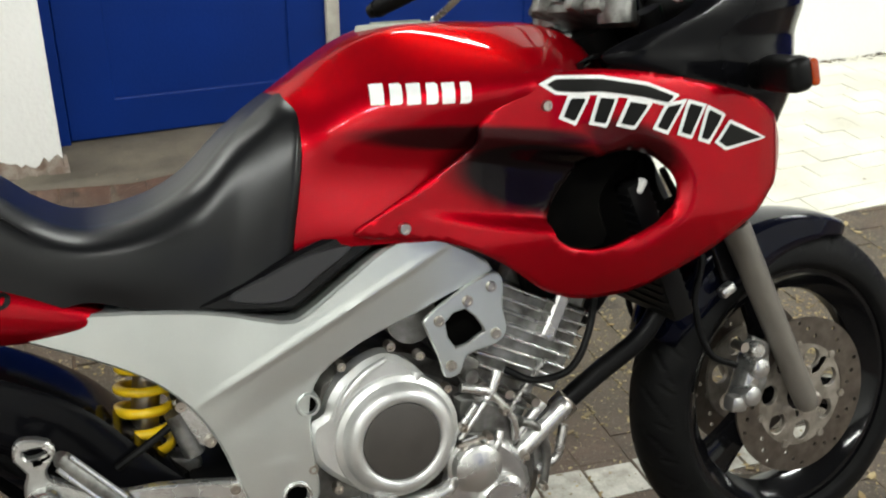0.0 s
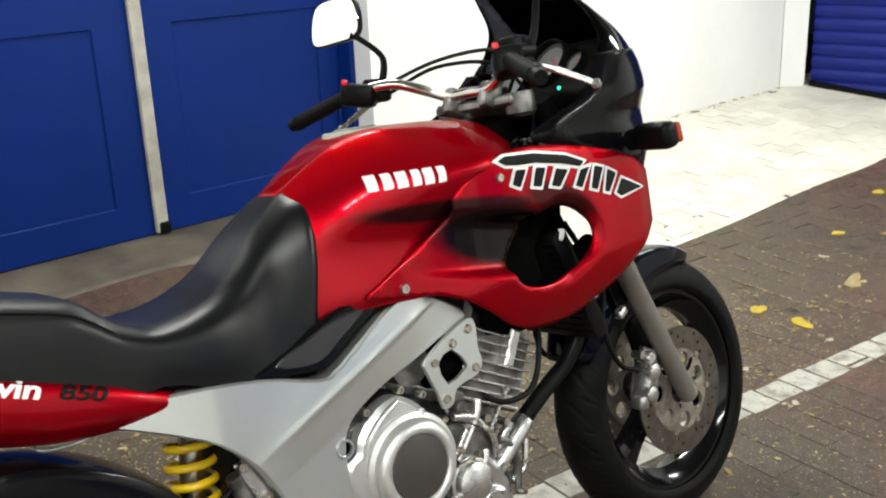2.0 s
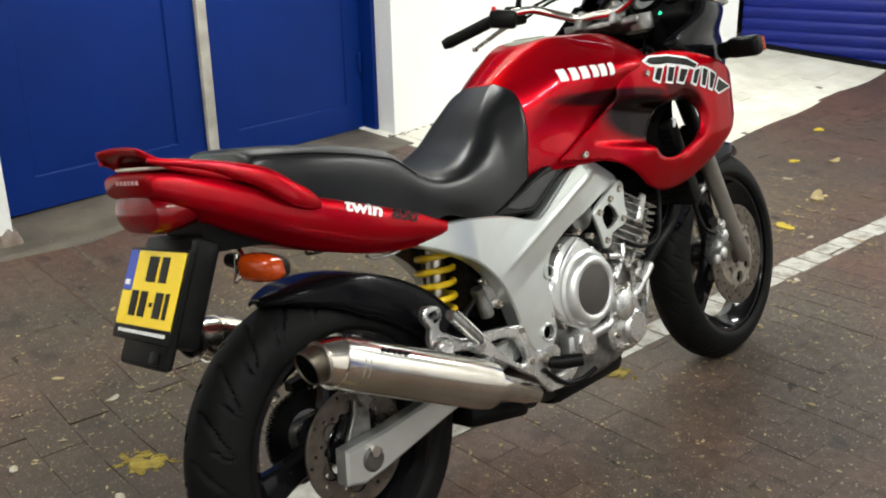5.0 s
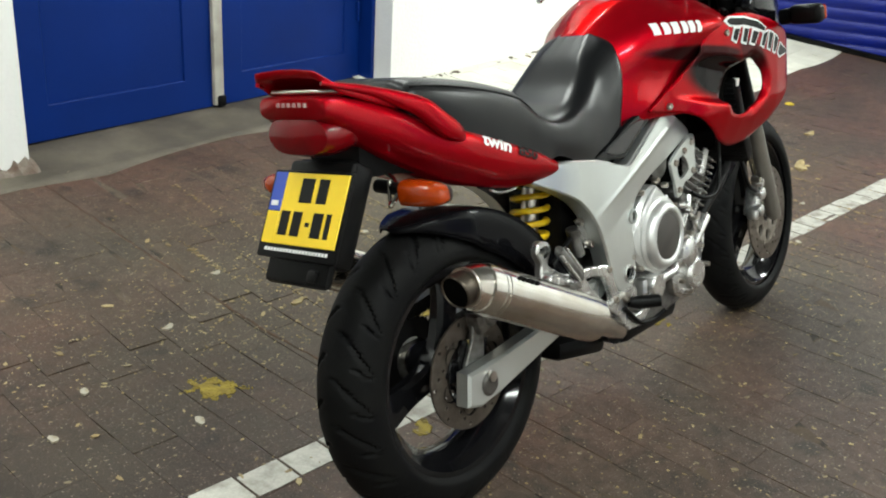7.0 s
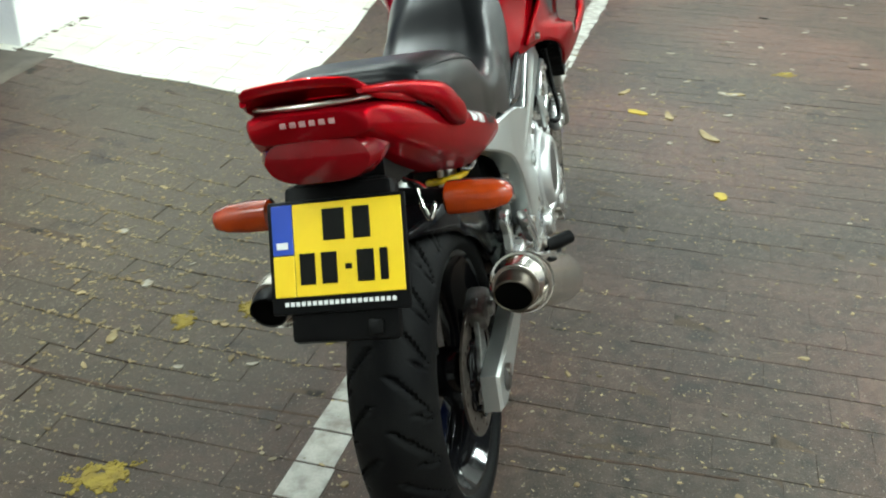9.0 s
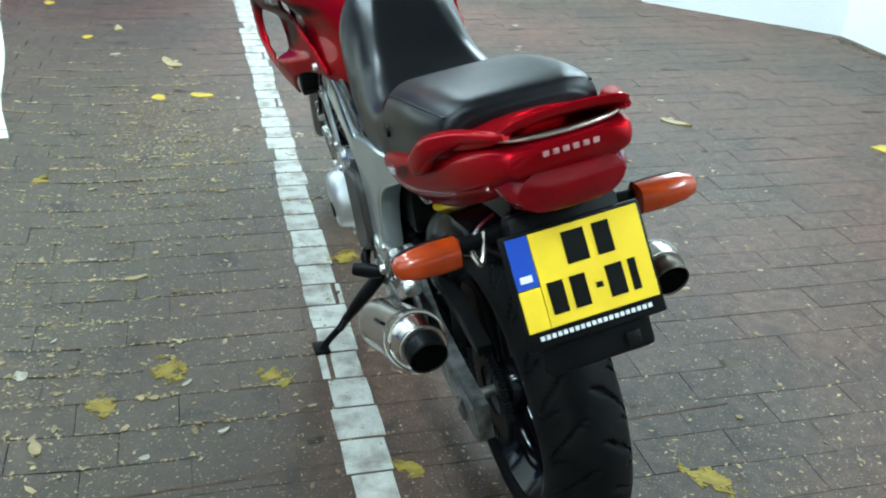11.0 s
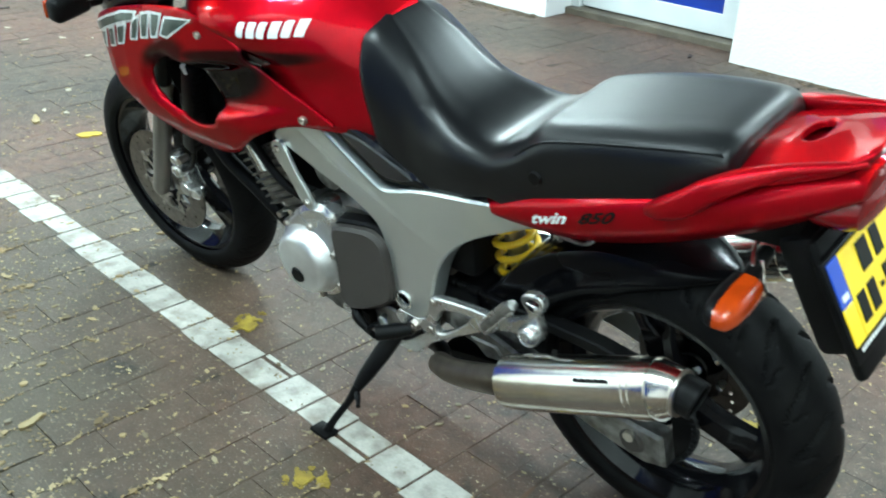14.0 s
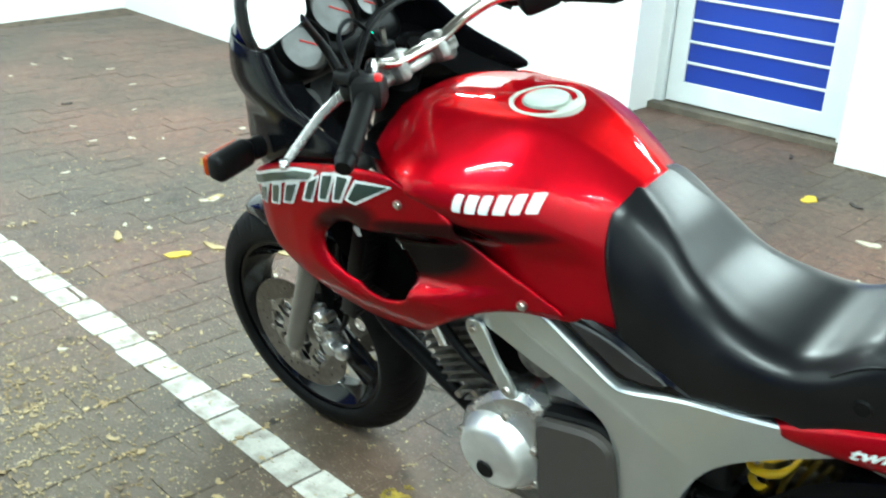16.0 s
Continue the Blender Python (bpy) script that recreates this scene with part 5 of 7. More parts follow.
# forks, front fender, calipers
FD = np.array([-0.405, 0, 0.914])
for s in (-1, 1):
    b0 = np.array([1.494, s * 0.104, 0.304])
    part("fork_leg", tube([b0, b0 + FD * 0.03, b0 + FD * 0.20, b0 + FD * 0.385, b0 + FD * 0.39], [0.019, 0.0225, 0.023, 0.0255, 0.023], 24, 4), FORK, bike, "grey fork lower leg")
    part("fork_tube", tube([b0 + FD * 0.385, b0 + FD * 0.80], 0.0215, 20, 3), MATT, bike, "black upper fork tube")
    part("axle_nut", lathe([(0.0001, s * 0.118), (0.010, s * 0.118), (0.012, s * 0.115), (0.016, s * 0.113), (0.018, s * 0.09)], (WB, 0, RF), 20), STEEL, bike)
    piston = [(0.0001, s * 0.122), (0.011, s * 0.122), (0.017, s * 0.119), (0.020, s * 0.112), (0.020, s * 0.09)]
    cal = part("brake_caliper", join(rbox((0.038, 0.046, 0.096), (1.366, s * 0.086, 0.380), (0, 22, 0), 0.014), lathe(piston, (1.376, 0, 0.404), 24), lathe(piston, (1.357, 0, 0.356), 24), lathe([(0.008, s * 0.120), (0.012, s * 0.120), (0.016, s * 0.115), (0.016, s * 0.09)], (1.370, 0, 0.438), 16), rbox((0.035, 0.03, 0.03), (1.332, s * 0.100, 0.345), (0, 10, 0), 0.008)), CAST, bike, "silver two-piston brake caliper")
    part("caliper_bracket", plate([(1.374, 0.46), (1.414, 0.44), (1.404, 0.36), (1.364, 0.33), (1.344, 0.35)], s * 0.100, s * 0.085, 0.003, [[(1.366, 0.432), (1.382, 0.432), (1.379, 0.446), (1.369, 0.446)][::-1]]), CAST_DARK, cal)
    part("banjo", lathe([(0.009, s * 0.128), (0.009, s * 0.10)], (1.332, 0, 0.455), 12), STEEL, cal)
    part("brake_hose", tube([(1.325, s * 0.12, 0.425), (1.27, s * 0.12, 0.46), (1.25, s * 0.11, 0.55), (1.27, s * 0.10, 0.64), (1.21, s * 0.08, 0.78)], 0.006), MATT, bike)
    part("hose_guide", rbox((0.03, 0.02, 0.018), (1.325, s * 0.09, 0.552), (0, -25, 0), 0.004), CAST, bike)
fr = []
for k, t in enumerate(np.linspace(radians(60), radians(152), 34)):
    f = k / 33
    r = RF + 0.022 + 0.008 * math.sin(math.pi * f)
    hwid = np.interp(f, [0, 0.06, 0.2, 0.85, 1], [0.020, 0.048, 0.068, 0.070, 0.050])
    drop = np.interp(f, [0, 0.15, 0.38, 0.54, 0.72, 1], [0.012, 0.028, 0.055, 0.075, 0.055, 0.030])
    ring = []
    for u in np.linspace(-1, 1, 15):
        a = abs(u)
        yy = hwid * math.sin(min(a / 0.65, 1) * math.pi / 2) * np.sign(u)
        rr = r - 0.014 * min(a / 0.65, 1) ** 2 - drop * max(0, (a - 0.55) / 0.45)
        ring.append((WB + rr * math.cos(t), yy, RF + rr * math.sin(t)))
    fr.append(ring)
thick(part("front_fender", skin(fr, False, False), BLUEBLACK, bike, "gloss dark blue front fender"), 0.004)
for s in (-1, 1):
    part("fender_stay", plate([(1.30, 0.64), (1.36, 0.65), (1.385, 0.58), (1.33, 0.55)], s * 0.082, s * 0.072, 0.003), BLACK, bike)
part("lower_yoke", rbox((0.09, 0.27, 0.035), (1.215, 0, 0.845), (0, 24, 0), 0.012), CAST_DARK, bike)
part("top_yoke", join(rbox((0.085, 0.23, 0.024), (1.115, 0, 1.035), (0, 24, 0), 0.010), lathe([(0.0001, 1.06), (0.028, 1.06), (0.03, 1.05), (0.03, 1.02)], (1.115, -0.104, 0), 24, "z"), lathe([(0.0001, 1.06), (0.028, 1.06), (0.03, 1.05), (0.03, 1.02)], (1.115, 0.104, 0), 24, "z"), lathe([(0.0001, 1.065), (0.02, 1.065), (0.022, 1.055), (0.022, 1.03)], (1.125, 0, 0), 6, "z")), CAST_DARK, bike, "grey fork top yoke")
part("steering_head", tube([(1.205, 0, 0.82), (1.13, 0, 1.01)], 0.035, 20, 3), MATT, bike)
part("head_casting", rbox((0.22, 0.18, 0.12), (1.05, 0, 0.90), (0, 10, 0), 0.03), MATT, bike)
part("radiator", join(rbox((0.04, 0.34, 0.25), (1.150, 0, 0.665), (0, -20, 0), 0.008)), MATT, bike, "black radiator behind the fairing")
for k in range(14):
    part("radiator_fin", rbox((0.045, 0.33, 0.003), (1.150 - 0.342 * (0.11 - 0.0165 * k), 0, 0.665 + 0.94 * (0.11 - 0.0165 * k)), (0, -20, 0), 0.0005, 1), MATT, bike, smooth=False)

# fuel tank
TS = [  # x, then half widths at falling heights
    (0.585, 0.962, 0.040, 0.956, 0.078, 0.935, 0.100, 0.895, 0.112, 0.84, 0.113, 0.775, 0.108, 0.740),
    (0.615, 0.982, 0.046, 0.976, 0.088, 0.948, 0.114, 0.900, 0.122, 0.84, 0.126, 0.775, 0.122, 0.742),
    (0.655, 1.006, 0.058, 0.999, 0.118, 0.955, 0.142, 0.905, 0.134, 0.845, 0.143, 0.775, 0.138, 0.745),
    (0.705, 1.031, 0.076, 1.020, 0.151, 0.962, 0.166, 0.908, 0.148, 0.845, 0.160, 0.775, 0.156, 0.745),
    (0.770, 1.045, 0.100, 1.033, 0.192, 0.962, 0.197, 0.910, 0.166, 0.845, 0.172, 0.775, 0.168, 0.740),
    (0.850, 1.043, 0.112, 1.030, 0.215, 0.962, 0.213, 0.912, 0.172, 0.845, 0.176, 0.775, 0.17, 0.735),
    (0.930, 1.038, 0.112, 1.024, 0.222, 0.960, 0.208, 0.912, 0.172, 0.845, 0.172, 0.780, 0.16, 0.74),
    (1.010, 1.028, 0.094, 1.012, 0.186, 0.955, 0.180, 0.910, 0.160, 0.86, 0.15, 0.82, 0.14, 0.80),
    (1.070, 1.003, 0.074, 0.990, 0.140, 0.945, 0.138, 0.910, 0.13, 0.87, 0.12, 0.85, 0.11, 0.84),
    (1.105, 0.968, 0.050, 0.958, 0.095, 0.930, 0.095, 0.905, 0.09, 0.88, 0.08, 0.86, 0.07, 0.85)]


def loft_half(stations, shear, n_along=7, n_round=6, close=True):
    """Sections of a body, each (x, top z, then y, z pairs going down), joined smoothly and mirrored."""
    st = curve_pts(stations, n_along)
    rings = []
    for s in st:
        pts = [(0.0, s[1]), (s[2] * 0.55, s[1] - 0.15 * (s[1] - s[3]))] + [(s[k], s[k + 1]) for k in range(2, len(s) - 1, 2)]
        half = curve_pts(pts, n_round)
        full = [(-y, z) for y, z in half[::-1]] + [(y, z) for y, z in half[1:]]
        rings.append([(s[0] + shear(s[0], z), y, z) for y, z in full])
    return skin(rings, close, close)


tshear = lambda x, z: 0.21 * (z - 0.94) * max(0, min(1, (0.80 - x) / 0.2))  # noqa: E731
tank_geo = loft_half(TS, tshear)
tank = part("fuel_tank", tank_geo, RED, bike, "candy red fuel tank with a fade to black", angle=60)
cap = part("fuel_cap", lathe([(0.0001, 0.008), (0.030, 0.008), (0.034, 0.004), (0.041, 0.004), (0.044, 0.007), (0.049, 0.006), (0.051, -0.004)], (0, 0, 0), 40, "z"), CAPPAINT, tank, "flush silver fuel cap")
cap.matrix_basis = pose(0.795, 0, 1.038, 0, 0.8, 0) @ Matrix.Diagonal((1.25, 1.25, 1.0, 1))
part("cap_face", lathe([(0.0001, 0.0105), (0.030, 0.0105), (0.032, 0.008), (0.0325, 0.004)], (0, 0, 0), 32, "z"), CAPFLAP, cap, "grey key flap")
part("tank_trim", tube([(1.09, -0.12, 0.955), (1.05, -0.16, 0.975), (1.00, -0.20, 0.968)], 0.006), BLACK, bike)

# side fairings
FO = smooth_loop([(0.655, 0.764), (0.70, 0.792), (0.765, 0.830), (0.822, 0.866), (0.832, 0.885), (0.836, 0.906), (0.880, 0.938), (0.950, 0.964), (1.04, 0.961), (1.154, 0.938), (1.252, 0.908), (1.312, 0.874), (1.346, 0.826), (1.340, 0.785),
                  (1.305, 0.748), (1.264, 0.713), (1.17, 0.662), (1.10, 0.632), (1.048, 0.621), (0.985, 0.624), (0.925, 0.648), (0.875, 0.688), (0.825, 0.722), (0.775, 0.742), (0.71, 0.752)], 4)
FH = smooth_loop([(0.930, 0.745), (0.945, 0.778), (0.972, 0.812), (1.003, 0.836), (1.045, 0.846), (1.092, 0.833), (1.124, 0.806), (1.136, 0.778), (1.124, 0.750), (1.088, 0.727), (1.040, 0.710), (0.998, 0.704), (0.960, 0.712), (0.936, 0.728)], 4)


FHD = even(FH, 0.0025)


def fw_y(x, z):
    w = np.interp(x, [0.65, 0.73, 0.78, 0.83, 0.88, 0.93, 1.0, 1.08, 1.2, 1.28, 1.32, 1.35], [0.162, 0.174, 0.192, 0.210, 0.224, 0.234, 0.242, 0.247, 0.246, 0.236, 0.224, 0.198])
    low = max(0.0, 0.735 - z)
    w -= 2.6 * low * low + 0.10 * low
    top = max(0.0, z - 0.915 + 0.10 * max(0, x - 1.0))
    w -= 2.0 * top * top
    step = lambda q: (lambda c: c * c * (3 - 2 * c))(min(1.0, max(0.0, q)))  # noqa: E731
    ledge = float(np.interp(x, [0.70, 0.718, 0.783, 0.859, 0.942, 1.0], [0.788, 0.782, 0.770, 0.754, 0.738, 0.73]))
    crease = float(np.interp(x, [0.80, 0.82, 0.98, 1.05], [0.898, 0.893, 0.862, 0.852]))
    sc = step((z - ledge) / 0.016) * step((crease - z) / 0.045) * np.interp(x, [0.74, 0.79, 0.86, 0.93, 0.99, 1.08, 1.13], [0.0, 0.008, 0.021, 0.034, 0.038, 0.020, 0.0])
    lip = 0.004 * math.exp(-((z - (0.742 - 0.16 * math.log1p(math.exp((0.93 - x) / 0.03)) * 0.03)) / 0.026) ** 2) * np.interp(x, [0.70, 0.82, 0.95, 1.1, 1.2], [0, 0.7, 1, 0.8, 0])
    ring = float(np.min(np.hypot(FHD[:, 0] - x, FHD[:, 1] - z)))
    roll = 0.013 * math.exp(-(ring / 0.013) ** 2) * float(np.clip((x - 1.0) / 0.06, 0, 1)) ** 2
    return -(w - sc + lip - roll)


fair_geo = sheet(FO, fw_y, 0.0075, [FH])
fairings = []
for g in (fair_geo, mirrored(fair_geo)):
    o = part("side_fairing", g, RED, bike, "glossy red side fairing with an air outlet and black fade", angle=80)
    s = -1 if g is fair_geo else 1
    thick(o, 0.006)
    part("fairing_screw", bolt(0.726, s * 0.176, 0.766, 0.009, 0.006), STEEL, o)
    part("fairing_screw", bolt(0.927, s * 0.234, 0.921, 0.008, 0.005), STEEL, o)
    fairings.append(o)
for s in (-1, 1):
    # added near-black shapes that stand for the shade inside the air outlet
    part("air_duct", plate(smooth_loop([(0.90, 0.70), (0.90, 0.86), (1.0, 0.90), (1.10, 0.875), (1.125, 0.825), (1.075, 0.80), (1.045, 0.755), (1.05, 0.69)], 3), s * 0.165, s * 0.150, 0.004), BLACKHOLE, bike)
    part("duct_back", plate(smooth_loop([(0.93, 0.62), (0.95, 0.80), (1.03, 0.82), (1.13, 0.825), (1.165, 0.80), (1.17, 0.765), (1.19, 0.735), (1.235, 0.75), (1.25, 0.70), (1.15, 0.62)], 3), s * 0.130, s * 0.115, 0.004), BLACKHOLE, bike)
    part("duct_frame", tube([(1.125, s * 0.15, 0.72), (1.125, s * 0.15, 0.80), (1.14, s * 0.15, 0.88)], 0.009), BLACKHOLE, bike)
    part("duct_cap", rbox((0.012, 0.02, 0.026), (1.115, s * 0.165, 0.775), (0, 30, 0), 0.006), LAMPW, bike)

# seat
SS = [(-0.138, 0.925, 0.074, 0.922, 0.100, 0.910, 0.112, 0.896, 0.112, 0.885),
      (-0.116, 0.944, 0.084, 0.942, 0.116, 0.928, 0.127, 0.904, 0.126, 0.852),
      (-0.030, 0.934, 0.098, 0.932, 0.130, 0.916, 0.141, 0.884, 0.138, 0.828),
      (0.080, 0.913, 0.102, 0.911, 0.134, 0.893, 0.143, 0.856, 0.140, 0.794),
      (0.170, 0.888, 0.102, 0.886, 0.132, 0.868, 0.142, 0.832, 0.140, 0.762),
      (0.205, 0.876, 0.100, 0.872, 0.131, 0.850, 0.142, 0.815, 0.140, 0.746),
      (0.250, 0.838, 0.102, 0.834, 0.134, 0.815, 0.144, 0.785, 0.142, 0.722),
      (0.305, 0.812, 0.105, 0.809, 0.138, 0.792, 0.146, 0.760, 0.142, 0.722),
      (0.385, 0.820, 0.102, 0.816, 0.136, 0.792, 0.145, 0.745, 0.141, 0.692),
      (0.465, 0.854, 0.088, 0.848, 0.122, 0.815, 0.139, 0.755, 0.141, 0.680),
      (0.530, 0.915, 0.070, 0.908, 0.106, 0.872, 0.130, 0.790, 0.140, 0.690),
      (0.580, 0.955, 0.052, 0.951, 0.098, 0.922, 0.130, 0.835, 0.137, 0.716),
      (0.606, 0.966, 0.050, 0.960, 0.101, 0.928, 0.131, 0.855, 0.135, 0.735),
      (0.618, 0.964, 0.048, 0.957, 0.097, 0.925, 0.127, 0.855, 0.130, 0.742)]
seat = part("seat", loft_half(SS, lambda x, z: 0.22 * (z - 0.945) * max(0, min(1, (x - 0.40) / 0.15))), VINYL, bike, "black vinyl dual seat with a raised passenger pad", angle=70)
seat.data.materials.append(GRAINED)
for f in seat.data.polygons:
    if f.center.x < 0.20 and f.normal.z > 0.45:
        f.material_index = 1
for s in (-1, 1):
    part("seam", tube([(-0.12, s * 0.1165, 0.9275), (-0.03, s * 0.1300, 0.9165), (0.08, s * 0.1340, 0.8935), (0.17, s * 0.1325, 0.8680), (0.205, s * 0.1315, 0.850), (0.24, s * 0.1325, 0.8210)], 0.0022, 6), MATT, seat)
    if s > 0:
        part("seat_button", lathe([(0.0001, s * 0.147), (0.011, s * 0.147), (0.013, s * 0.142)], (0.19, 0, 0.80), 16), MATT, seat)

# tail
TL = [(0.325, 0.702, 0.118, 0.700, 0.126, 0.697, 0.126, 0.692, 0.116, 0.688),
      (0.290, 0.722, 0.115, 0.720, 0.138, 0.712, 0.140, 0.692, 0.120, 0.676),
      (0.220, 0.756, 0.110, 0.754, 0.146, 0.742, 0.148, 0.705, 0.120, 0.676),
      (0.120, 0.792, 0.105, 0.790, 0.149, 0.778, 0.150, 0.725, 0.115, 0.688),
      (0.010, 0.832, 0.100, 0.830, 0.146, 0.818, 0.146, 0.762, 0.105, 0.720),
      (-0.090, 0.872, 0.095, 0.868, 0.138, 0.852, 0.138, 0.800, 0.095, 0.762),
      (-0.180, 0.910, 0.090, 0.908, 0.128, 0.888, 0.127, 0.842, 0.090, 0.810),
      (-0.250, 0.932, 0.080, 0.930, 0.110, 0.916, 0.109, 0.876, 0.080, 0.854),
      (-0.292, 0.938, 0.072, 0.936, 0.094, 0.929, 0.094, 0.900, 0.075, 0.888),
      (-0.306, 0.935, 0.068, 0.933, 0.086, 0.926, 0.086, 0.905, 0.070, 0.897)]
tail_geo = loft_half(TL, lambda x, z: 0.0)
tail = part("tail_cowl", tail_geo, RED_TAIL, bike, "glossy red tail cowl", angle=70)
part("tail_light", skin([[(x, w * c1 * (1 - 0.12 * abs(c2)), 0.866 + h * c2) for c1, c2 in [(math.copysign(abs(math.cos(t)) ** 0.6, math.cos(t)), math.copysign(abs(math.sin(t)) ** 0.7, math.sin(t))) for t in np.arange(28) * 2 * math.pi / 28]]
                                for x, w, h in ((-0.19, 0.092, 0.028), (-0.245, 0.096, 0.040), (-0.282, 0.092, 0.041), (-0.302, 0.080, 0.034), (-0.311, 0.044, 0.018))]), TAILRED, bike, "dark red tail light lens")
for s in (-1, 1):
    rc = curve_pts([(-0.020, 0.149, 0.816, 0.004, 0.005), (-0.032, 0.151, 0.824, 0.010, 0.013), (-0.055, 0.153, 0.838, 0.014, 0.019), (-0.085, 0.152, 0.857, 0.015, 0.021), (-0.122, 0.146, 0.889, 0.015, 0.019), (-0.160, 0.129, 0.910, 0.016, 0.015), (-0.200, 0.115, 0.928, 0.012, 0.010), (-0.240, 0.105, 0.941, 0.010, 0.008), (-0.280, 0.094, 0.952, 0.008, 0.006), (-0.305, 0.086, 0.960, 0.005, 0.005)], 5)
    rings = []
    for k, (x, y, z, wa, wb) in enumerate(rc):
        d = rc[min(k + 1, len(rc) - 1)][:3] - rc[max(k - 1, 0)][:3]
        d = d / np.linalg.norm(d)
        side = np.cross(d, (0, 0, 1))
        side = side / np.linalg.norm(side)
        upv = np.cross(side, d)
        ring = [np.array([x, y, z]) + wa * math.copysign(abs(math.cos(t)) ** 0.8, math.cos(t)) * side + wb * math.copysign(abs(math.sin(t)) ** 0.8, math.sin(t)) * upv for t in np.arange(20) * 2 * math.pi / 20]
        rings.append([(q[0], s * q[1], q[2]) for q in ring])
    part("grab_rail", skin(rings), RED_TAIL, bike, "red grab rail wing")
# tail wing: a thin crowned shell round a hand hole, running out to two pointed corners
half = [(-0.128, 0.0), (-0.128, 0.100), (-0.165, 0.124), (-0.215, 0.116), (-0.270, 0.102), (-0.308, 0.088), (-0.315, 0.080), (-0.311, 0.052), (-0.309, 0.0)]
hx, turns = -0.204, np.arange(72) * 2 * math.pi / 72
bearing = [math.atan2(y, x - hx) for x, y in half]
reach = []
for t in turns:
    t2 = abs((t + math.pi) % (2 * math.pi) - math.pi)
    k = max(q for q in range(len(half) - 1) if bearing[q] <= t2 + 1e-9)
    (xa, ya), (xb, yb) = half[k], half[k + 1]
    c, sn = math.cos(t2), math.sin(t2)
    f = ((xa - hx) * sn - ya * c) / ((xa - hx) * sn - ya * c - (xb - hx) * sn + yb * c)
    reach.append((xa + (xb - xa) * f, math.copysign(ya + (yb - ya) * f, math.sin(t)) if abs(math.sin(t)) > 1e-6 else 0.0))
wing = []
for u, h in [(0, -0.010), (0, -0.003), (0.03, 0.001), (0.10, 0.002), (0.25, 0), (0.45, 0), (0.65, 0), (0.85, 0), (0.97, 0), (1.0, -0.003), (1.0, -0.010), (0.96, -0.014), (0.90, -0.012), (0.5, -0.011), (0, -0.010)]:
    ring = []
    for t, (ox, oy) in zip(turns, reach):
        x, y = (1 - u) * (hx + 0.017 * math.cos(t)) + u * ox, (1 - u) * 0.034 * math.sin(t) + u * oy
        ring.append((x, y, 0.966 - 0.34 * (x + 0.282) - 1.3 * y * y + 0.8 * max(0, -0.27 - x) ** 1.3 + h))
    wing.append(ring)
part("tail_wing", skin(wing, caps=False), RED_TAIL, bike, "red tail wing with a hand hole", angle=50)
# thin pale line along the underside of the tail wing
part("rail_trim", tube([(-0.225, -0.106, 0.932), (-0.262, -0.092, 0.940), (-0.288, -0.062, 0.943), (-0.298, 0, 0.944), (-0.288, 0.062, 0.943), (-0.262, 0.092, 0.940), (-0.225, 0.106, 0.932)], 0.0045), STEEL, bike)
part("under_tray", skin([[(x, y, z) for y, z in ((-w, z1), (w, z1), (w * 0.9, z0), (-w * 0.9, z0))] for x, w, z0, z1 in ((0.24, 0.08, 0.690, 0.71), (0.10, 0.08, 0.705, 0.73), (-0.05, 0.08, 0.750, 0.78), (-0.12, 0.075, 0.765, 0.80), (-0.22, 0.07, 0.775, 0.84))]), MATT, bike)
for s in (-1, 1):
    part("helmet_hook", tube([(-0.165, s * 0.075, 0.775), (-0.175, s * 0.105, 0.765), (-0.19, s * 0.125, 0.745), (-0.205, s * 0.118, 0.722), (-0.195, s * 0.108, 0.735), (-0.185, s * 0.100, 0.765)], 0.0042, 8), CHROME, bike, "bent chrome luggage hook")
    part("luggage_eye", tube([(0.10, s * 0.100, 0.688), (0.115, s * 0.112, 0.680), (0.16, s * 0.112, 0.676), (0.195, s * 0.105, 0.680)], 0.0035, 8), CAST_DARK, bike)
    ind = part("rear_indicator_stalk", tube([(-0.175, s * 0.06, 0.752), (-0.185, s * 0.155, 0.748)], 0.013, 12, 3), MATT, bike, "black rubber indicator stalk")
    for nm, mat, lab, clip, big in (("indicator_lens", AMBER, "orange indicator lens", lambda c: min(c, 0.25), 1.0), ("indicator_housing", MATT, "black indicator housing", lambda c: max(c, 0.27), 1.0)):
        part(nm, skin([[(-0.188 + big * rx * clip(math.copysign(abs(math.cos(t)) ** 0.7, math.cos(t))), s * y, 0.747 + big * rz * math.copysign(abs(math.sin(t)) ** 0.7, math.sin(t))) for t in np.arange(24) * 2 * math.pi / 24]
                       for y, rx, rz in ((0.142, 0.018, 0.019), (0.147, 0.025, 0.024), (0.182, 0.028, 0.024), (0.218, 0.026, 0.021), (0.238, 0.020, 0.016), (0.246, 0.009, 0.007))]), mat, ind, lab)
# plate holder: axes u to the bike's left, w up the plate
pc = np.array([-0.312, 0.0, 0.728])
pu, pw = np.array([0, 1.0, 0]), np.array([0.068, 0, 0.131])
pw = pw / np.linalg.norm(pw)
pn = np.array([-pw[2], 0, pw[0]])


def on_plate(geo):
    """From plate axes (x to the reader's right, y up, z out) to the bike's."""
    return [tuple(pc - pu * v[0] + pw * v[1] + pn * v[2]) for v in geo[0]], geo[1]


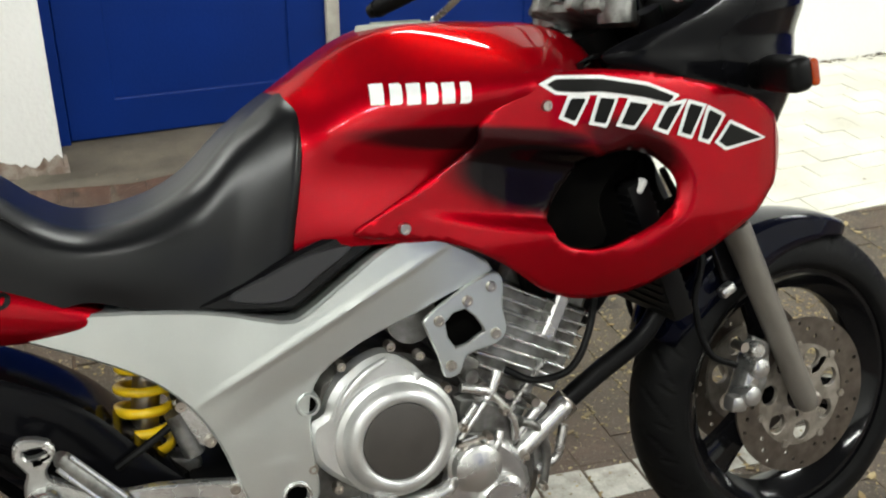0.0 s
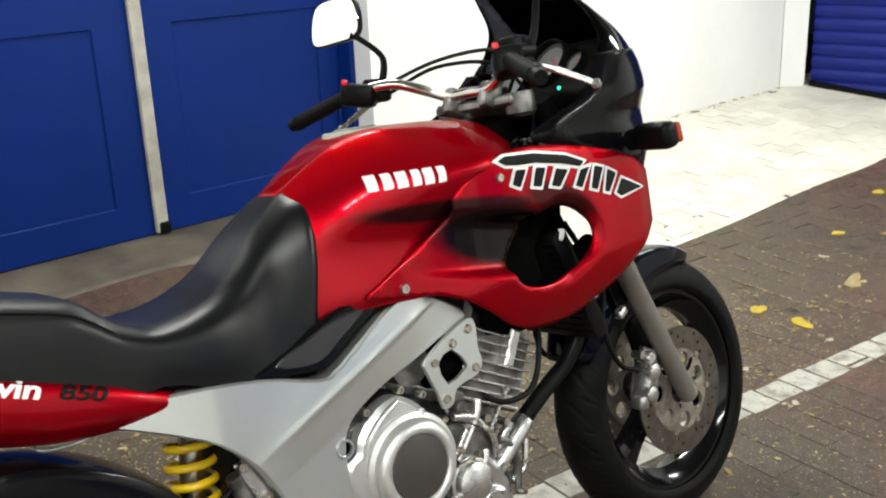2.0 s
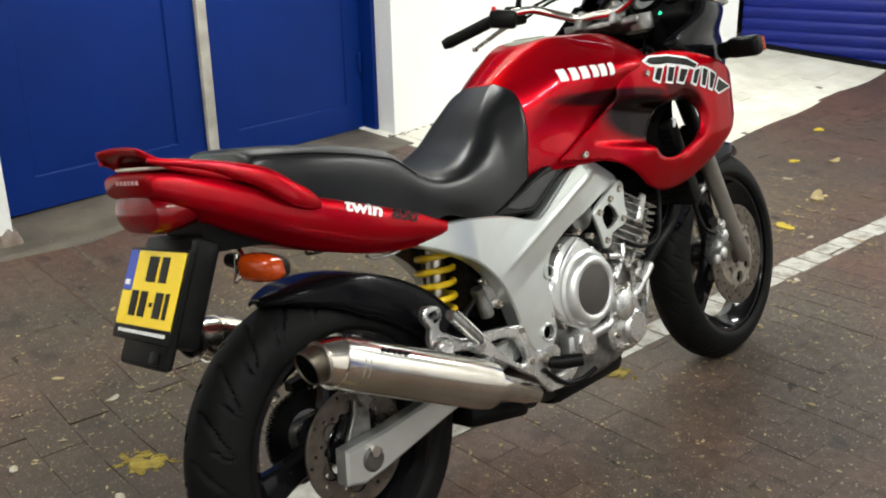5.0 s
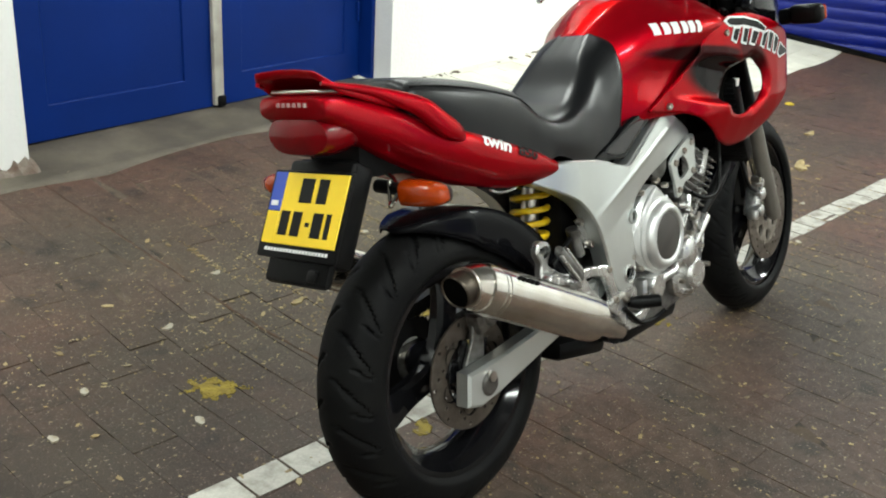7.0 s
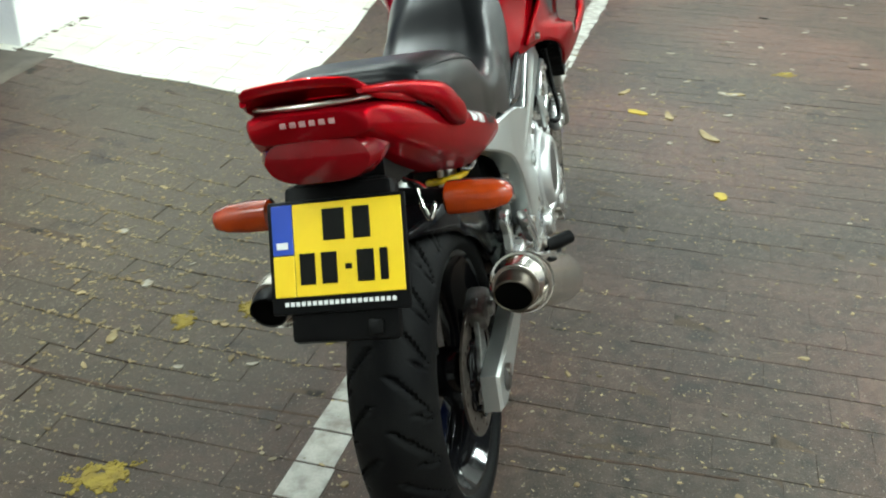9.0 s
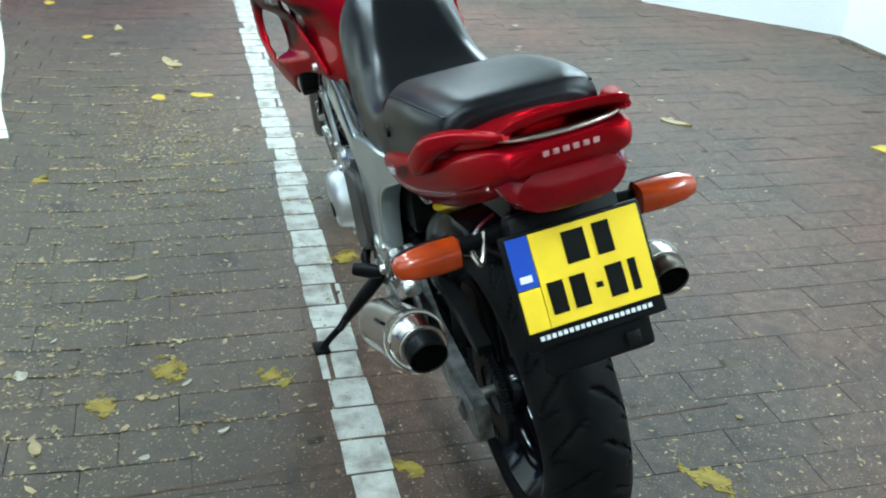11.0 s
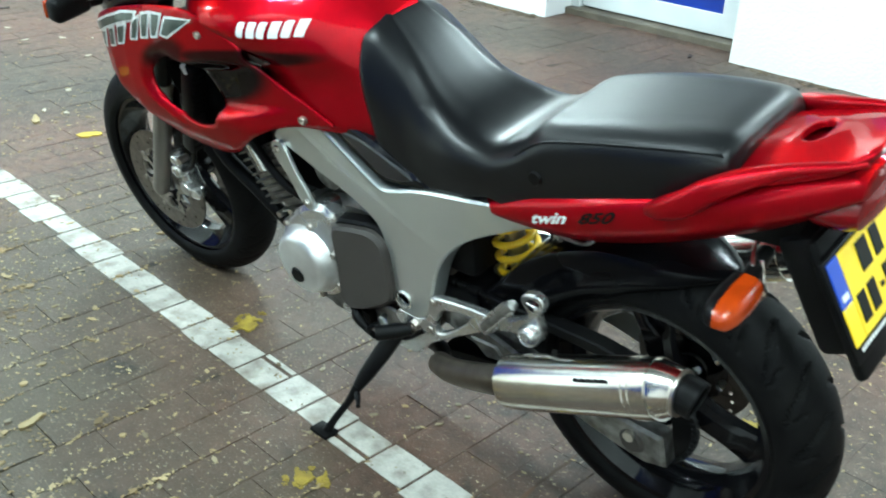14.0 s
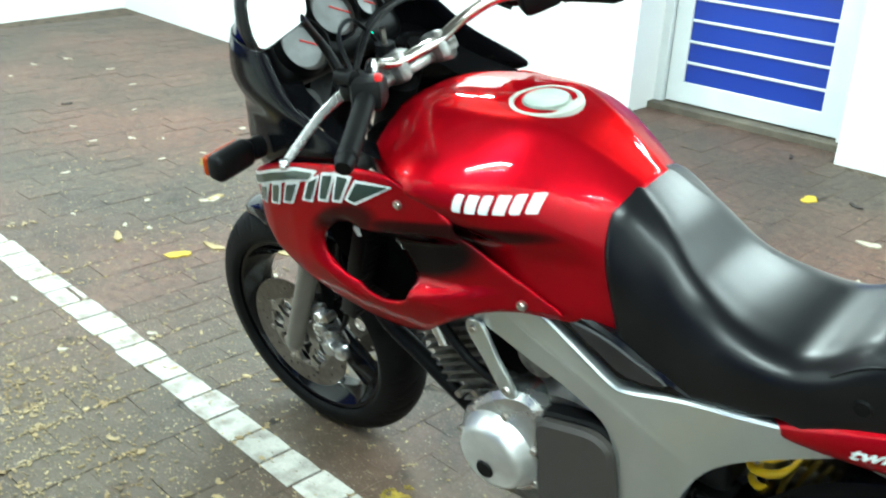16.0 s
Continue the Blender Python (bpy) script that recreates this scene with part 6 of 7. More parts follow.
part("mud_flap", on_plate(join(rbox((0.172, 0.236, 0.020), (0, -0.014, -0.024), bevel=0.010), rbox((0.160, 0.200, 0.060), (0, 0.010, -0.050), bevel=0.014), rbox((0.024, 0.024, 0.012), (0.05, -0.112, -0.012), bevel=0.005))), MATT, bike, "black plastic mud flap and plate holder")
npl = part("number_plate", on_plate(rbox((0.216, 0.168, 0.008), (0, -0.004, -0.006), bevel=0.006)), MATT, bike, "yellow number plate in a black frame")
part("plate_field", on_plate(rbox((0.168, 0.136, 0.003), (0.018, 0.006, -0.001), bevel=0.001, seg=1)), PLATE_Y, npl, "yellow reflective field", smooth=False)
part("blue_strip", on_plate(rbox((0.033, 0.074, 0.003), (-0.0835, 0.037, -0.001), bevel=0.001, seg=1)), PLATE_B, npl, "blue strip", smooth=False)
part("plate_field", on_plate(rbox((0.033, 0.061, 0.003), (-0.0835, -0.0315, -0.001), bevel=0.001, seg=1)), PLATE_Y, npl, smooth=False)
for bx, by, bw in ((-0.002, 0.041, 0.034), (0.041, 0.041, 0.026), (-0.046, -0.022, 0.024), (-0.012, -0.022, 0.024), (0.018, -0.022, 0.010), (0.044, -0.022, 0.026), (0.072, -0.022, 0.012)):
    part("plate_bar", on_plate(rbox((bw, 0.046 if bw > 0.0101 else 0.008, 0.002), (bx, by, 0.0012), bevel=0.0006, seg=1)), INK, npl, smooth=False)
part("strip_bar", on_plate(rbox((0.018, 0.010, 0.002), (-0.084, 0.014, 0.0012), bevel=0.0005, seg=1)), WHITE_INK, npl, smooth=False)
for k in range(20):
    part("frame_bar", on_plate(rbox((0.0062, 0.0065, 0.001), (-0.083 + 0.00875 * k, -0.0725, -0.0016), bevel=0.0003, seg=1)), WHITE_INK, npl, smooth=False)

# cockpit, screen, mirrors
CW = [(0.845, 1.27, 1.430, 0.195), (0.90, 1.19, 1.465, 0.222), (0.955, 1.06, 1.480, 0.236), (0.985, 1.02, 1.485, 0.236), (1.03, 1.15, 1.490, 0.230), (1.075, 1.21, 1.480, 0.216), (1.11, 1.245, 1.462, 0.203)]
SC = [(1.095, 1.250, 1.470, 0.202), (1.15, 1.285, 1.425, 0.178), (1.20, 1.285, 1.362, 0.150), (1.26, 1.240, 1.288, 0.122), (1.31, 1.195, 1.228, 0.098), (1.345, 1.165, 1.188, 0.072), (1.36, 1.155, 1.165, 0.046)]


def shield(levels, n_up=5, n=29):
    rings = []
    for z, xr, xf, w in curve_pts(levels, n_up):
        ring = []
        for u in np.linspace(-1, 1, n):
            a = u * math.pi / 2
            ring.append((xr + (xf - xr) * math.cos(a) ** 0.8 if abs(u) < 1 else xr, w * math.copysign(abs(math.sin(a)) ** 0.85, u), z))
        rings.append(ring)
    return skin(rings, False, False)


thick(part("upper_cowl", shield(CW), COWL, bike, "gloss black upper cowl", angle=60), 0.005)
thick(part("windscreen", shield(SC), SMOKE, bike, "tall dark smoked windscreen", angle=60), 0.003)
for s in (-1, 1):
    for sx, sy, sz in ((1.345, 0.187, 1.085), (1.28, 0.198, 1.095), (1.425, 0.115, 1.09)):
        part("screen_screw", lathe([(0.0001, s * 0.006), (0.006, s * 0.006), (0.007, 0.0)], (sx, s * sy, sz), 10), STEEL, bike)
    part("headlight", moved(lathe([(0.0001, 0.02), (0.04, 0.015), (0.055, 0.0), (0.055, -0.06)], (0, 0, 0), 28, "x"), Matrix.Translation((1.415, s * 0.065, 0.91))), DIAL, bike, "round glass headlight")
    part("front_indicator_arm", join(tube([(1.285, s * 0.225, 0.930), (1.282, s * 0.262, 0.935)], 0.018, 12, 3, flat=1.2), rbox((0.040, 0.092, 0.052), (1.276, s * 0.299, 0.936), (0, -8, s * 6), 0.014, 3)), MATT, bike, "black indicator housing")
    part("front_indicator_lens", rbox((0.014, 0.084, 0.040), (1.2975, s * 0.3040, 0.938), (0, -8, s * 6), 0.0065, 3), AMBER, bike, "orange indicator lens")
    # inner cowl panel beside the dials
    part("inner_panel", skin([[(x, s * y, z) for x, y, z in row] for row in (((0.985, 0.205, 0.972), (1.10, 0.205, 0.985), (1.25, 0.190, 1.03), (1.33, 0.14, 1.05)), ((1.06, 0.14, 0.955), (1.13, 0.15, 0.97), (1.24, 0.13, 1.01), (1.32, 0.09, 1.03)))], False, False), BLACK, bike)
    # mirrors
    up = 0.03 if s < 0 else 0.0
    st = part("mirror_stalk", tube([(1.035, s * 0.228, 1.125), (1.055, s * 0.232, 1.165), (1.060, s * 0.246, 1.195 + up), (1.040, s * 0.282, 1.235 + up), (1.03, s * 0.297, 1.246 + up)], [0.009, 0.0075, 0.0065, 0.0065, 0.008], 10), MATT, bike, "black bent mirror stalk")
    mo = smooth_loop([(-0.078, -0.045), (-0.062, 0.040), (0.0, 0.055), (0.060, 0.045), (0.076, -0.005), (0.062, -0.045), (0.0, -0.052)], 4) * 0.93
    mg = [[(f * x, y * 1.0, f * z) for x, z in mo] for f, y in ((0.30, 0.040), (0.72, 0.034), (0.97, 0.014), (1.0, 0.0))]
    mm = pose(1.025, s * 0.340, 1.284 + up, -8, 0, -90 + s * 14)
    part("mirror_housing", moved(skin(mg), mm), MATT, st)
    part("mirror_glass", moved(plate(mo * 0.95, -0.003, 0.002, 0.001), mm), MIRROR, st, "silvered mirror glass", smooth=False)
    # bars
    part("handlebar", tube([(1.075, s * 0.0, 1.075), (1.075, s * 0.06, 1.076), (1.062, s * 0.12, 1.098), (1.025, s * 0.17, 1.122), (0.985, s * 0.215, 1.122), (0.958, s * 0.26, 1.112), (0.902, s * 0.366, 1.080)], 0.0112, 14), CHROME, bike, "chrome handlebar")
    part("grip", tube([(0.960, s * 0.255, 1.113), (0.954, s * 0.266, 1.1105), (0.904, s * 0.362, 1.081), (0.900, s * 0.370, 1.079)], [0.019, 0.0165, 0.0165, 0.018], 16, 5), RUBBER, bike, "black rubber grip")
    part("bar_end", tube([(0.900, s * 0.370, 1.079), (0.891, s * 0.388, 1.074)], [0.017, 0.013], 14, 2), MATT, bike)
    sw = part("switch_block", join(moved(rbox((0.075, 0.052, 0.05), (0, 0, 0), bevel=0.012), pose(0.975, s * 0.232, 1.112, 0, 12, -54 * s)), tube([(1.00, s * 0.235, 1.13), (1.035, s * 0.235, 1.128)], 0.014, 10, 3)), MATT, bike, "black switch block")
    part("switch_button", moved(rbox((0.012, 0.012, 0.012), (-0.02, -s * 0.0, 0.028), bevel=0.003), pose(0.955, s * 0.225, 1.112, 0, 12, -54 * s)), REDPLASTIC, sw, "red switch")
    part("lever_perch", moved(rbox((0.05, 0.035, 0.03), (0, 0, 0), bevel=0.01), pose(1.025, s * 0.225, 1.105, 0, 0, -40 * s)), MATT, bike)
    part("hand_lever", tube([(1.030, s * 0.235, 1.100), (1.030, s * 0.285, 1.088), (1.026, s * 0.335, 1.069), (1.020, s * 0.388, 1.049)], [0.011, 0.0095, 0.0085, 0.007], 10, flat=0.7), CAST, bike, "polished hand lever")
    part("lever_ball", tube([(1.0235, s * 0.379, 1.0525), (1.020, s * 0.388, 1.049), (1.0165, s * 0.397, 1.0455)], [0.004, 0.0095, 0.004], 12, 3), CAST, bike)
    part("bar_clamp", moved(rbox((0.045, 0.03, 0.055), (0, 0, 0), bevel=0.01), pose(1.083, s * 0.055, 1.062, 0, 24, 0)), CAST_DARK, bike)
    part("control_cable", tube([(1.02, s * 0.20, 1.10), (1.12, s * 0.14, 1.14), (1.20, s * 0.03, 1.12), (1.20, -s * 0.05, 1.02), (1.15, -s * 0.07, 0.93)], 0.0042, 8), MATT, bike, "black control cable")
part("master_cylinder", join(moved(rbox((0.065, 0.05, 0.04), (0, 0, 0), bevel=0.01), pose(1.035, -0.195, 1.14, 0, 0, 30))), MATT, bike, "brake fluid reservoir")
part("cross_cable", tube([(1.02, 0.20, 1.12), (1.08, 0.10, 1.15), (1.12, -0.02, 1.155), (1.12, -0.12, 1.13)], 0.004, 8), MATT, bike)
dash = part("instrument_pod", moved(join(rbox((0.09, 0.33, 0.155), (0, -0.005, -0.01), bevel=0.035, seg=4)), pose(1.340, 0, 1.075, 0, 36, 0)), MATT, bike, "black instrument pod with round dials")
for yy, rad, zz in ((0.092, 0.050, -0.032), (-0.008, 0.051, 0.004), (-0.092, 0.028, -0.006)):
    m = pose(1.340, 0, 1.075, 0, 36, 0) @ Matrix.Translation((-0.046, yy, zz))
    part("dial", moved(lathe([(0.0001, 0.0), (rad, 0.0), (rad, 0.004)], (0, 0, 0), 36, "x"), m), DIAL, dash, "pale round dial face")
    part("dial_rim", moved(lathe([(rad, 0.004), (rad, -0.016), (rad * 1.05, -0.018), (rad * 1.12, 0.004)], (0, 0, 0), 36, "x", loop=True), m), MATT, dash)
    part("dial_ring", moved(lathe([(rad * 0.80, -0.0015), (rad * 0.99, -0.0015), (rad * 0.99, 0.001), (rad * 0.80, 0.001)], (0, 0, 0), 36, "x", loop=True), m), GREYDISC, dash)
    part("needle", moved(rbox((0.002, rad * 0.9, 0.003), (-0.002, -rad * 0.4, 0), (35, 0, 0), 0.0005, 1), m), REDPLASTIC, dash)
for k in range(2):
    part("pilot_light", moved(lathe([(0.0001, -0.004), (0.004, -0.003), (0.005, 0.0)], (0, 0, 0), 12, "x"), pose(1.340, 0, 1.075, 0, 36, 0) @ Matrix.Translation((-0.046, -0.066, -0.060 + 0.0 * k))), GREENLED, dash, "glowing green pilot light") if k == 0 else None
part("ignition", lathe([(0.0001, 1.075), (0.018, 1.075), (0.02, 1.06), (0.02, 1.03)], (1.16, 0, 0), 20, "z"), MATT, bike)
part("ignition_key", tube([(1.16, 0, 1.075), (1.158, 0.004, 1.105)], 0.006, 8, 2), STEEL, bike)

# the bars and the front wheel stand turned a little to the left
STEERED = {"front_wheel", "fork_leg", "fork_tube", "axle_nut", "brake_caliper", "front_fender", "fender_stay", "hose_guide", "lower_yoke", "top_yoke", "bar_clamp", "handlebar", "grip",
           "bar_end", "switch_block", "lever_perch", "hand_lever", "lever_ball", "mirror_stalk", "master_cylinder"}
pivot = Vector((1.14, 0, 0.99))
turned = Matrix.Translation(pivot) @ Matrix.Rotation(radians(2.8), 4, Vector(FD)) @ Matrix.Translation(-pivot)
for o in bike.children:
    if o.name.split(".")[0] in STEERED:
        o.matrix_basis = turned @ o.matrix_basis

# badges follow the skin under them
skins = {}
for s, g in ((-1, fair_geo), (1, mirrored(fair_geo))):
    k = join(g, tank_geo)
    skins[s] = BVHTree.FromPolygons([Vector(v) for v in k[0]], k[1])
tail_skin = BVHTree.FromPolygons([Vector(v) for v in tail_geo[0]], tail_geo[1])


def decal(polys, s, tree, lift):
    """Flat shapes in x and z laid on the skin from the side s."""
    vs, fs = [], []
    for poly in polys:
        g = sheet(poly, lambda x, z: 0.0, 0.006)
        k = len(vs)
        for x, _, z in g[0]:
            hit = tree.ray_cast(Vector((x, s * 0.6, z)), Vector((0, -s, 0)))
            p = hit[0] + Vector((0, s * lift, 0)) if hit[0] else Vector((x, s * 0.2, z))
            vs.append(p)
        fs += [tuple(i + k for i in f) for f in g[1]]
    return vs, fs


def slant(x0, x1, z0, z1, lean=0.0):
    return [(x0, z0), (x1, z0), (x1 + lean, z1), (x0 + lean, z1)]


BADGE = (
    ((0.928, 0.950), (0.943, 0.956), (1.008, 0.951), (1.080, 0.935), (1.124, 0.916), (1.112, 0.908), (1.070, 0.921), (1.007, 0.934), (0.968, 0.936), (0.942, 0.940)),
    ((0.962, 0.928), (0.984, 0.926), (0.966, 0.896), (0.950, 0.904)),
    ((1.006, 0.925), (1.028, 0.921), (1.012, 0.888), (0.994, 0.893)),
    ((1.052, 0.915), (1.080, 0.908), (1.056, 0.880), (1.036, 0.886)),
    ((1.112, 0.902), (1.136, 0.904), (1.110, 0.868), (1.094, 0.875)),
    ((1.150, 0.903), (1.172, 0.896), (1.150, 0.857), (1.134, 0.863)),
    ((1.183, 0.891), (1.206, 0.879), (1.181, 0.846), (1.169, 0.851)),
    ((1.222, 0.866), (1.240, 0.858), (1.285, 0.838), (1.214, 0.832), (1.200, 0.842)))
for s in (-1, 1):
    # maker's mark on the tank: six plain white shapes
    marks = []
    for k in range(6):
        a = 0.697 + 0.0215 * k
        marks.append(slant(a + (0.002 if k % 2 else 0), a + 0.0165, 0.940 - 0.001 * k, 0.968 - 0.001 * k, -s * 0.004))
    for mkp in marks:
        part("badge_mark", decal([mkp], s, skins[s], 0.003), WHITE_INK, tank, "white maker's mark", smooth=False)
    # model badge on the fairing: an arched bar, slanted bars and a pointed tail, dark on a white edge
    for k, shape in enumerate(BADGE):
        poly = np.array([(x, z) if s < 0 else (1.332 - (x - 0.928) * 0.39 / 0.357, z) for x, z in shape])
        if s > 0:
            f = (1.332 - poly[:, 0]) / 0.39
            was = np.array([p[0] for p in shape])
            poly[:, 1] = np.array([p[1] for p in shape]) - np.interp(was, [0.93, 1.02, 1.11, 1.21, 1.285], [0.938, 0.922, 0.895, 0.862, 0.838]) + 0.838 + 0.140 * f - 0.030 * f * f
        if area2(poly) < 0:
            poly = poly[::-1]
        side = fairings[0 if s < 0 else 1]
        part("badge_ground", decal([inset(poly, -0.0052)], s, skins[s], 0.0014 + 0.0002 * k), WHITE_INK, side, "white badge edge", smooth=False)
        part("badge_stroke", decal([poly], s, skins[s], 0.0036), DARKGREEN if s > 0 else INK, side, "black badge stroke", smooth=False)


def words(text, size, s, x, z, material, slope, shear, label, wide=1.35):
    c = bpy.data.curves.new("lettering", "FONT")
    c.body, c.size, c.shear, c.fill_mode, c.offset = text, size, shear, "FRONT", size * 0.03
    o = bpy.data.objects.new("lettering", c)
    scene.collection.objects.link(o)
    bpy.context.view_layer.update()
    me = o.evaluated_get(bpy.context.evaluated_depsgraph_get()).to_mesh()
    pts = [v.co.copy() for v in me.vertices]
    faces = [tuple(p.vertices) for p in me.polygons]
    o.to_mesh_clear()
    bpy.data.objects.remove(o)
    bpy.data.curves.remove(c)
    vs = []
    for p in pts:
        p.x *= wide
        if s > 0:
            xx, zz = x - p.x * math.cos(slope), z - p.x * math.sin(-slope) * -1 + p.y
        else:
            xx, zz = x + p.x * math.cos(slope), z + p.x * math.sin(slope) + p.y
        hit = tail_skin.ray_cast(Vector((xx, s * 0.6, zz)), Vector((0, -s, 0)))
        vs.append(hit[0] + Vector((0, s * 0.0026, 0)) if hit[0] else Vector((xx, s * 0.15, zz)))
    part("lettering", (vs, faces), material, tail, label, smooth=False)


words("twin", 0.038, -1, 0.030, 0.797, WHITE_INK, radians(-21), 0.4, "white script lettering")
words("850", 0.030, -1, 0.138, 0.757, INK, radians(-21), 0.4, "black numerals", 1.5)
words("twin", 0.030, 1, 0.196, 0.716, WHITE_INK, radians(-21), 0.4, "white script lettering", 1.45)
words("850", 0.028, 1, 0.100, 0.752, INK, radians(-21), 0.4, "black numerals", 1.6)
for k in range(6):
    y = 0.040 - 0.0145 * k
    part("badge_mark", rbox((0.004, 0.009, 0.008), (-0.3060, y - 0.005, 0.922), (0, 12, 0), 0.0008, 1), ROSE_INK, tail, "silver maker's mark", smooth=False)


# ---- paving pieces, paint and litter (last) ----


def brick_mesh(name, lu, lv, material, seed, h=0.05):
    """One paver: rounded top rim, slightly uneven; u along the line, v across."""
    r = random.Random(seed)
    a, b, c = lu / 2, lv / 2, 0.0010
    rings = []
    for k, z in ((0.0, -h), (0.0, -0.0010), (c, 0.0)):
        rings.append([(sx * (a - 1.6 * k) + r.uniform(-0.0022, 0.0010), sy * (b - 0.5 * k + r.uniform(-0.0006, 0.0006)), z + (r.uniform(-0.001, 0.001) if k else 0))
                      for sx, sy in ((-1, -1), (1, -1), (1, 1), (-1, 1))])
    vs, fs = skin(rings, True, False)
    fs.append((8, 9, 10, 11))
    me = bpy.data.meshes.new(name)
    me.from_pydata(vs, [], fs)
    me.update()
    me.materials.append(material)
    return me, vs, fs


PU, PV = 0.118, 0.222
KINDS = [brick_mesh("brick", PU - 0.0015, PV - 0.0009, BRICKC, 40 + i) for i in range(6)]


def brick_rows():
    """Every paver's place: course number, centre and turn."""
    r = random.Random(5)
    for i in range(-49, 58):
        shift = 0.5 * (i % 2) + 0.25 + r.uniform(-0.13, 0.13)
        for j in range(-20, 11):
            v = (j + shift) * PV
            p = LINE_0 + LU * (i * PU) + LV * v
            yield i, v, p, r.uniform(-0.0004, 0.0010), r.uniform(-0.6, 0.6), r.uniform(-0.25, 0.25), r.uniform(-0.3, 0.3), r.randrange(6)


def white_area(x, y):
    return x > 2.30 + 0.02 * math.sin(9 * y) and y > 1.13 + 0.075 * (x - 2.3) + 0.02 * math.sin(5 * x)


def in_apron(x, y):
    return x < 2.30 and y > wl(x - 0.2, -0.10)[1]


near, rest = [], ([], [])
ends = {}
for i, v, p, dz, ta, tb, tc, kind in brick_rows():
    x, y = p
    ends.setdefault(i, []).append(v)
    if y > 2.3 or y < -3.6 or x > 6.5 or x < -5.7 or white_area(x - 0.13, y - 0.13) or in_apron(x, y):
        continue
    if y < -3.2 and not 1.5 < x < 2.6:
        continue
    m = pose(x, y, gz(y) + dz, math.degrees(math.atan(min(0.1, max(0.0, y - 0.75) / 3))) + tb, tc, math.degrees(LINE_A) + ta)
    if -0.9 < x < 2.2 and -0.75 < y < 1.35 and len(near) < 300 and (abs(y - 0.3) < 1.1):
        near.append((m, kind))
    else:
        k = len(rest[0])
        rest[0].extend([m @ Vector(q) for q in KINDS[kind][1]])
        rest[1].extend([tuple(q + k for q in f) for f in KINDS[kind][2]])
for m, kind in near:
    o = new("brick", KINDS[kind][0])
    o.parent = ground
    o.matrix_basis = m
field = link("brick_field", rest[0], rest[1], BRICKJ, ground, smooth=False)
field["kind"] = "stuff"

# painted bay line: one coat of paint on each course that it crosses
line = tagged(new("painted_line"), "worn white bay line painted across the pavers", "road marking", kind="structure")
rnd = random.Random(11)
for i in range(-22, 50):
    half = 0.049
    cuts = sorted(v for v in (e + PV / 2 for e in ends.get(i, [])) if -half + 0.01 < v < half - 0.01)
    edges = [-half + rnd.uniform(-0.006, 0.006)] + cuts + [half + rnd.uniform(-0.006, 0.006)]
    for a, b in zip(edges, edges[1:]):
        a2, b2 = a + (0.006 if a in cuts else 0), b - (0.006 if b in cuts else 0)
        if b2 - a2 < 0.012:
            continue
        c = LINE_0 + LU * (i * PU) + LV * ((a2 + b2) / 2)
        if white_area(*c) or c[0] > 6.3:
            continue
        hu, hv = (PU - 0.006) / 2, (b2 - a2) / 2
        ring = [(sx * hu * rnd.uniform(0.965, 1.0), sy * hv * rnd.uniform(0.95, 1.0)) for sx, sy in ((-1, -1), (0, -1.03), (1, -1), (1.0, 0), (1, 1), (0, 1.02), (-1, 1), (-1.0, 0))]
        vs = [(q[0], q[1], -0.004) for q in ring] + [(q[0], q[1], 0.0026) for q in ring]
        fs = [tuple(range(8, 16))] + [(j, (j + 1) % 8, 8 + (j + 1) % 8, 8 + j) for j in range(8)]
        o = link("paint_coat", vs, fs, PAINTL, line, smooth=False)
        o.matrix_basis = pose(c[0], c[1], gz(c[1]), 0, 0, math.degrees(LINE_A))

# white-painted pavers along the wall
vs, fs = [], []
rnd = random.Random(21)
wk = [brick_mesh("w", 0.2066, 0.1046, WHITEBRICK, 70 + i)[1:] for i in range(4)]
for i in range(0, 24):
    for j in range(-1, 22):
        u, w = 2.0 + (j + 0.5 * (i % 2)) * 0.208, -1.50 + i * 0.106
        x, y = wl(u, w)
        if not white_area(x + 0.10, y + 0.05) or y > wl(u, 0.25)[1]:
            continue
        m = pose(x, y, gz(y) + 0.0035 + rnd.uniform(-0.0010, 0.0015), 5.7 + rnd.uniform(-0.5, 0.5), rnd.uniform(-0.5, 0.5), math.degrees(WALL_A) + rnd.uniform(-0.6, 0.6))
        k = len(vs)
        g = wk[rnd.randrange(4)]
        for q in g[0]:
            q = m @ Vector(q)
            q.x = max(q.x, 2.30 + 0.012 * math.sin(9 * q.y) + 0.004 * math.sin(41 * q.y))
            low = 1.13 + 0.075 * (q.x - 2.3) + 0.012 * math.sin(5 * q.x) + 0.004 * math.sin(37 * q.x)
            if q.y < low:
                q.z += 0.1 * (low - q.y)
                q.y = low
            vs.append(q)
        fs += [tuple(q + k for q in f) for f in g[1]]
tagged(link("white_paving", vs, fs, WHITEBRICK, smooth=False), "pavers painted dirty white along the wall", "pavement", kind="structure")


def blotch(r, seed, n=14, rough=0.35, sx=1.0, sy=1.0):
    q = random.Random(seed)
    ph = [q.uniform(0, 6.28) for _ in range(4)]
    out = []
    for k in range(n):
        t = 2 * math.pi * k / n
        d = r * (1 + rough * (math.sin(2 * t + ph[0]) * 0.5 + math.sin(3 * t + ph[1]) * 0.3 + math.sin(5 * t + ph[2]) * 0.2)) * q.uniform(0.85, 1.1)
        out.append((sx * d * math.cos(t), sy * d * math.sin(t)))
    return out


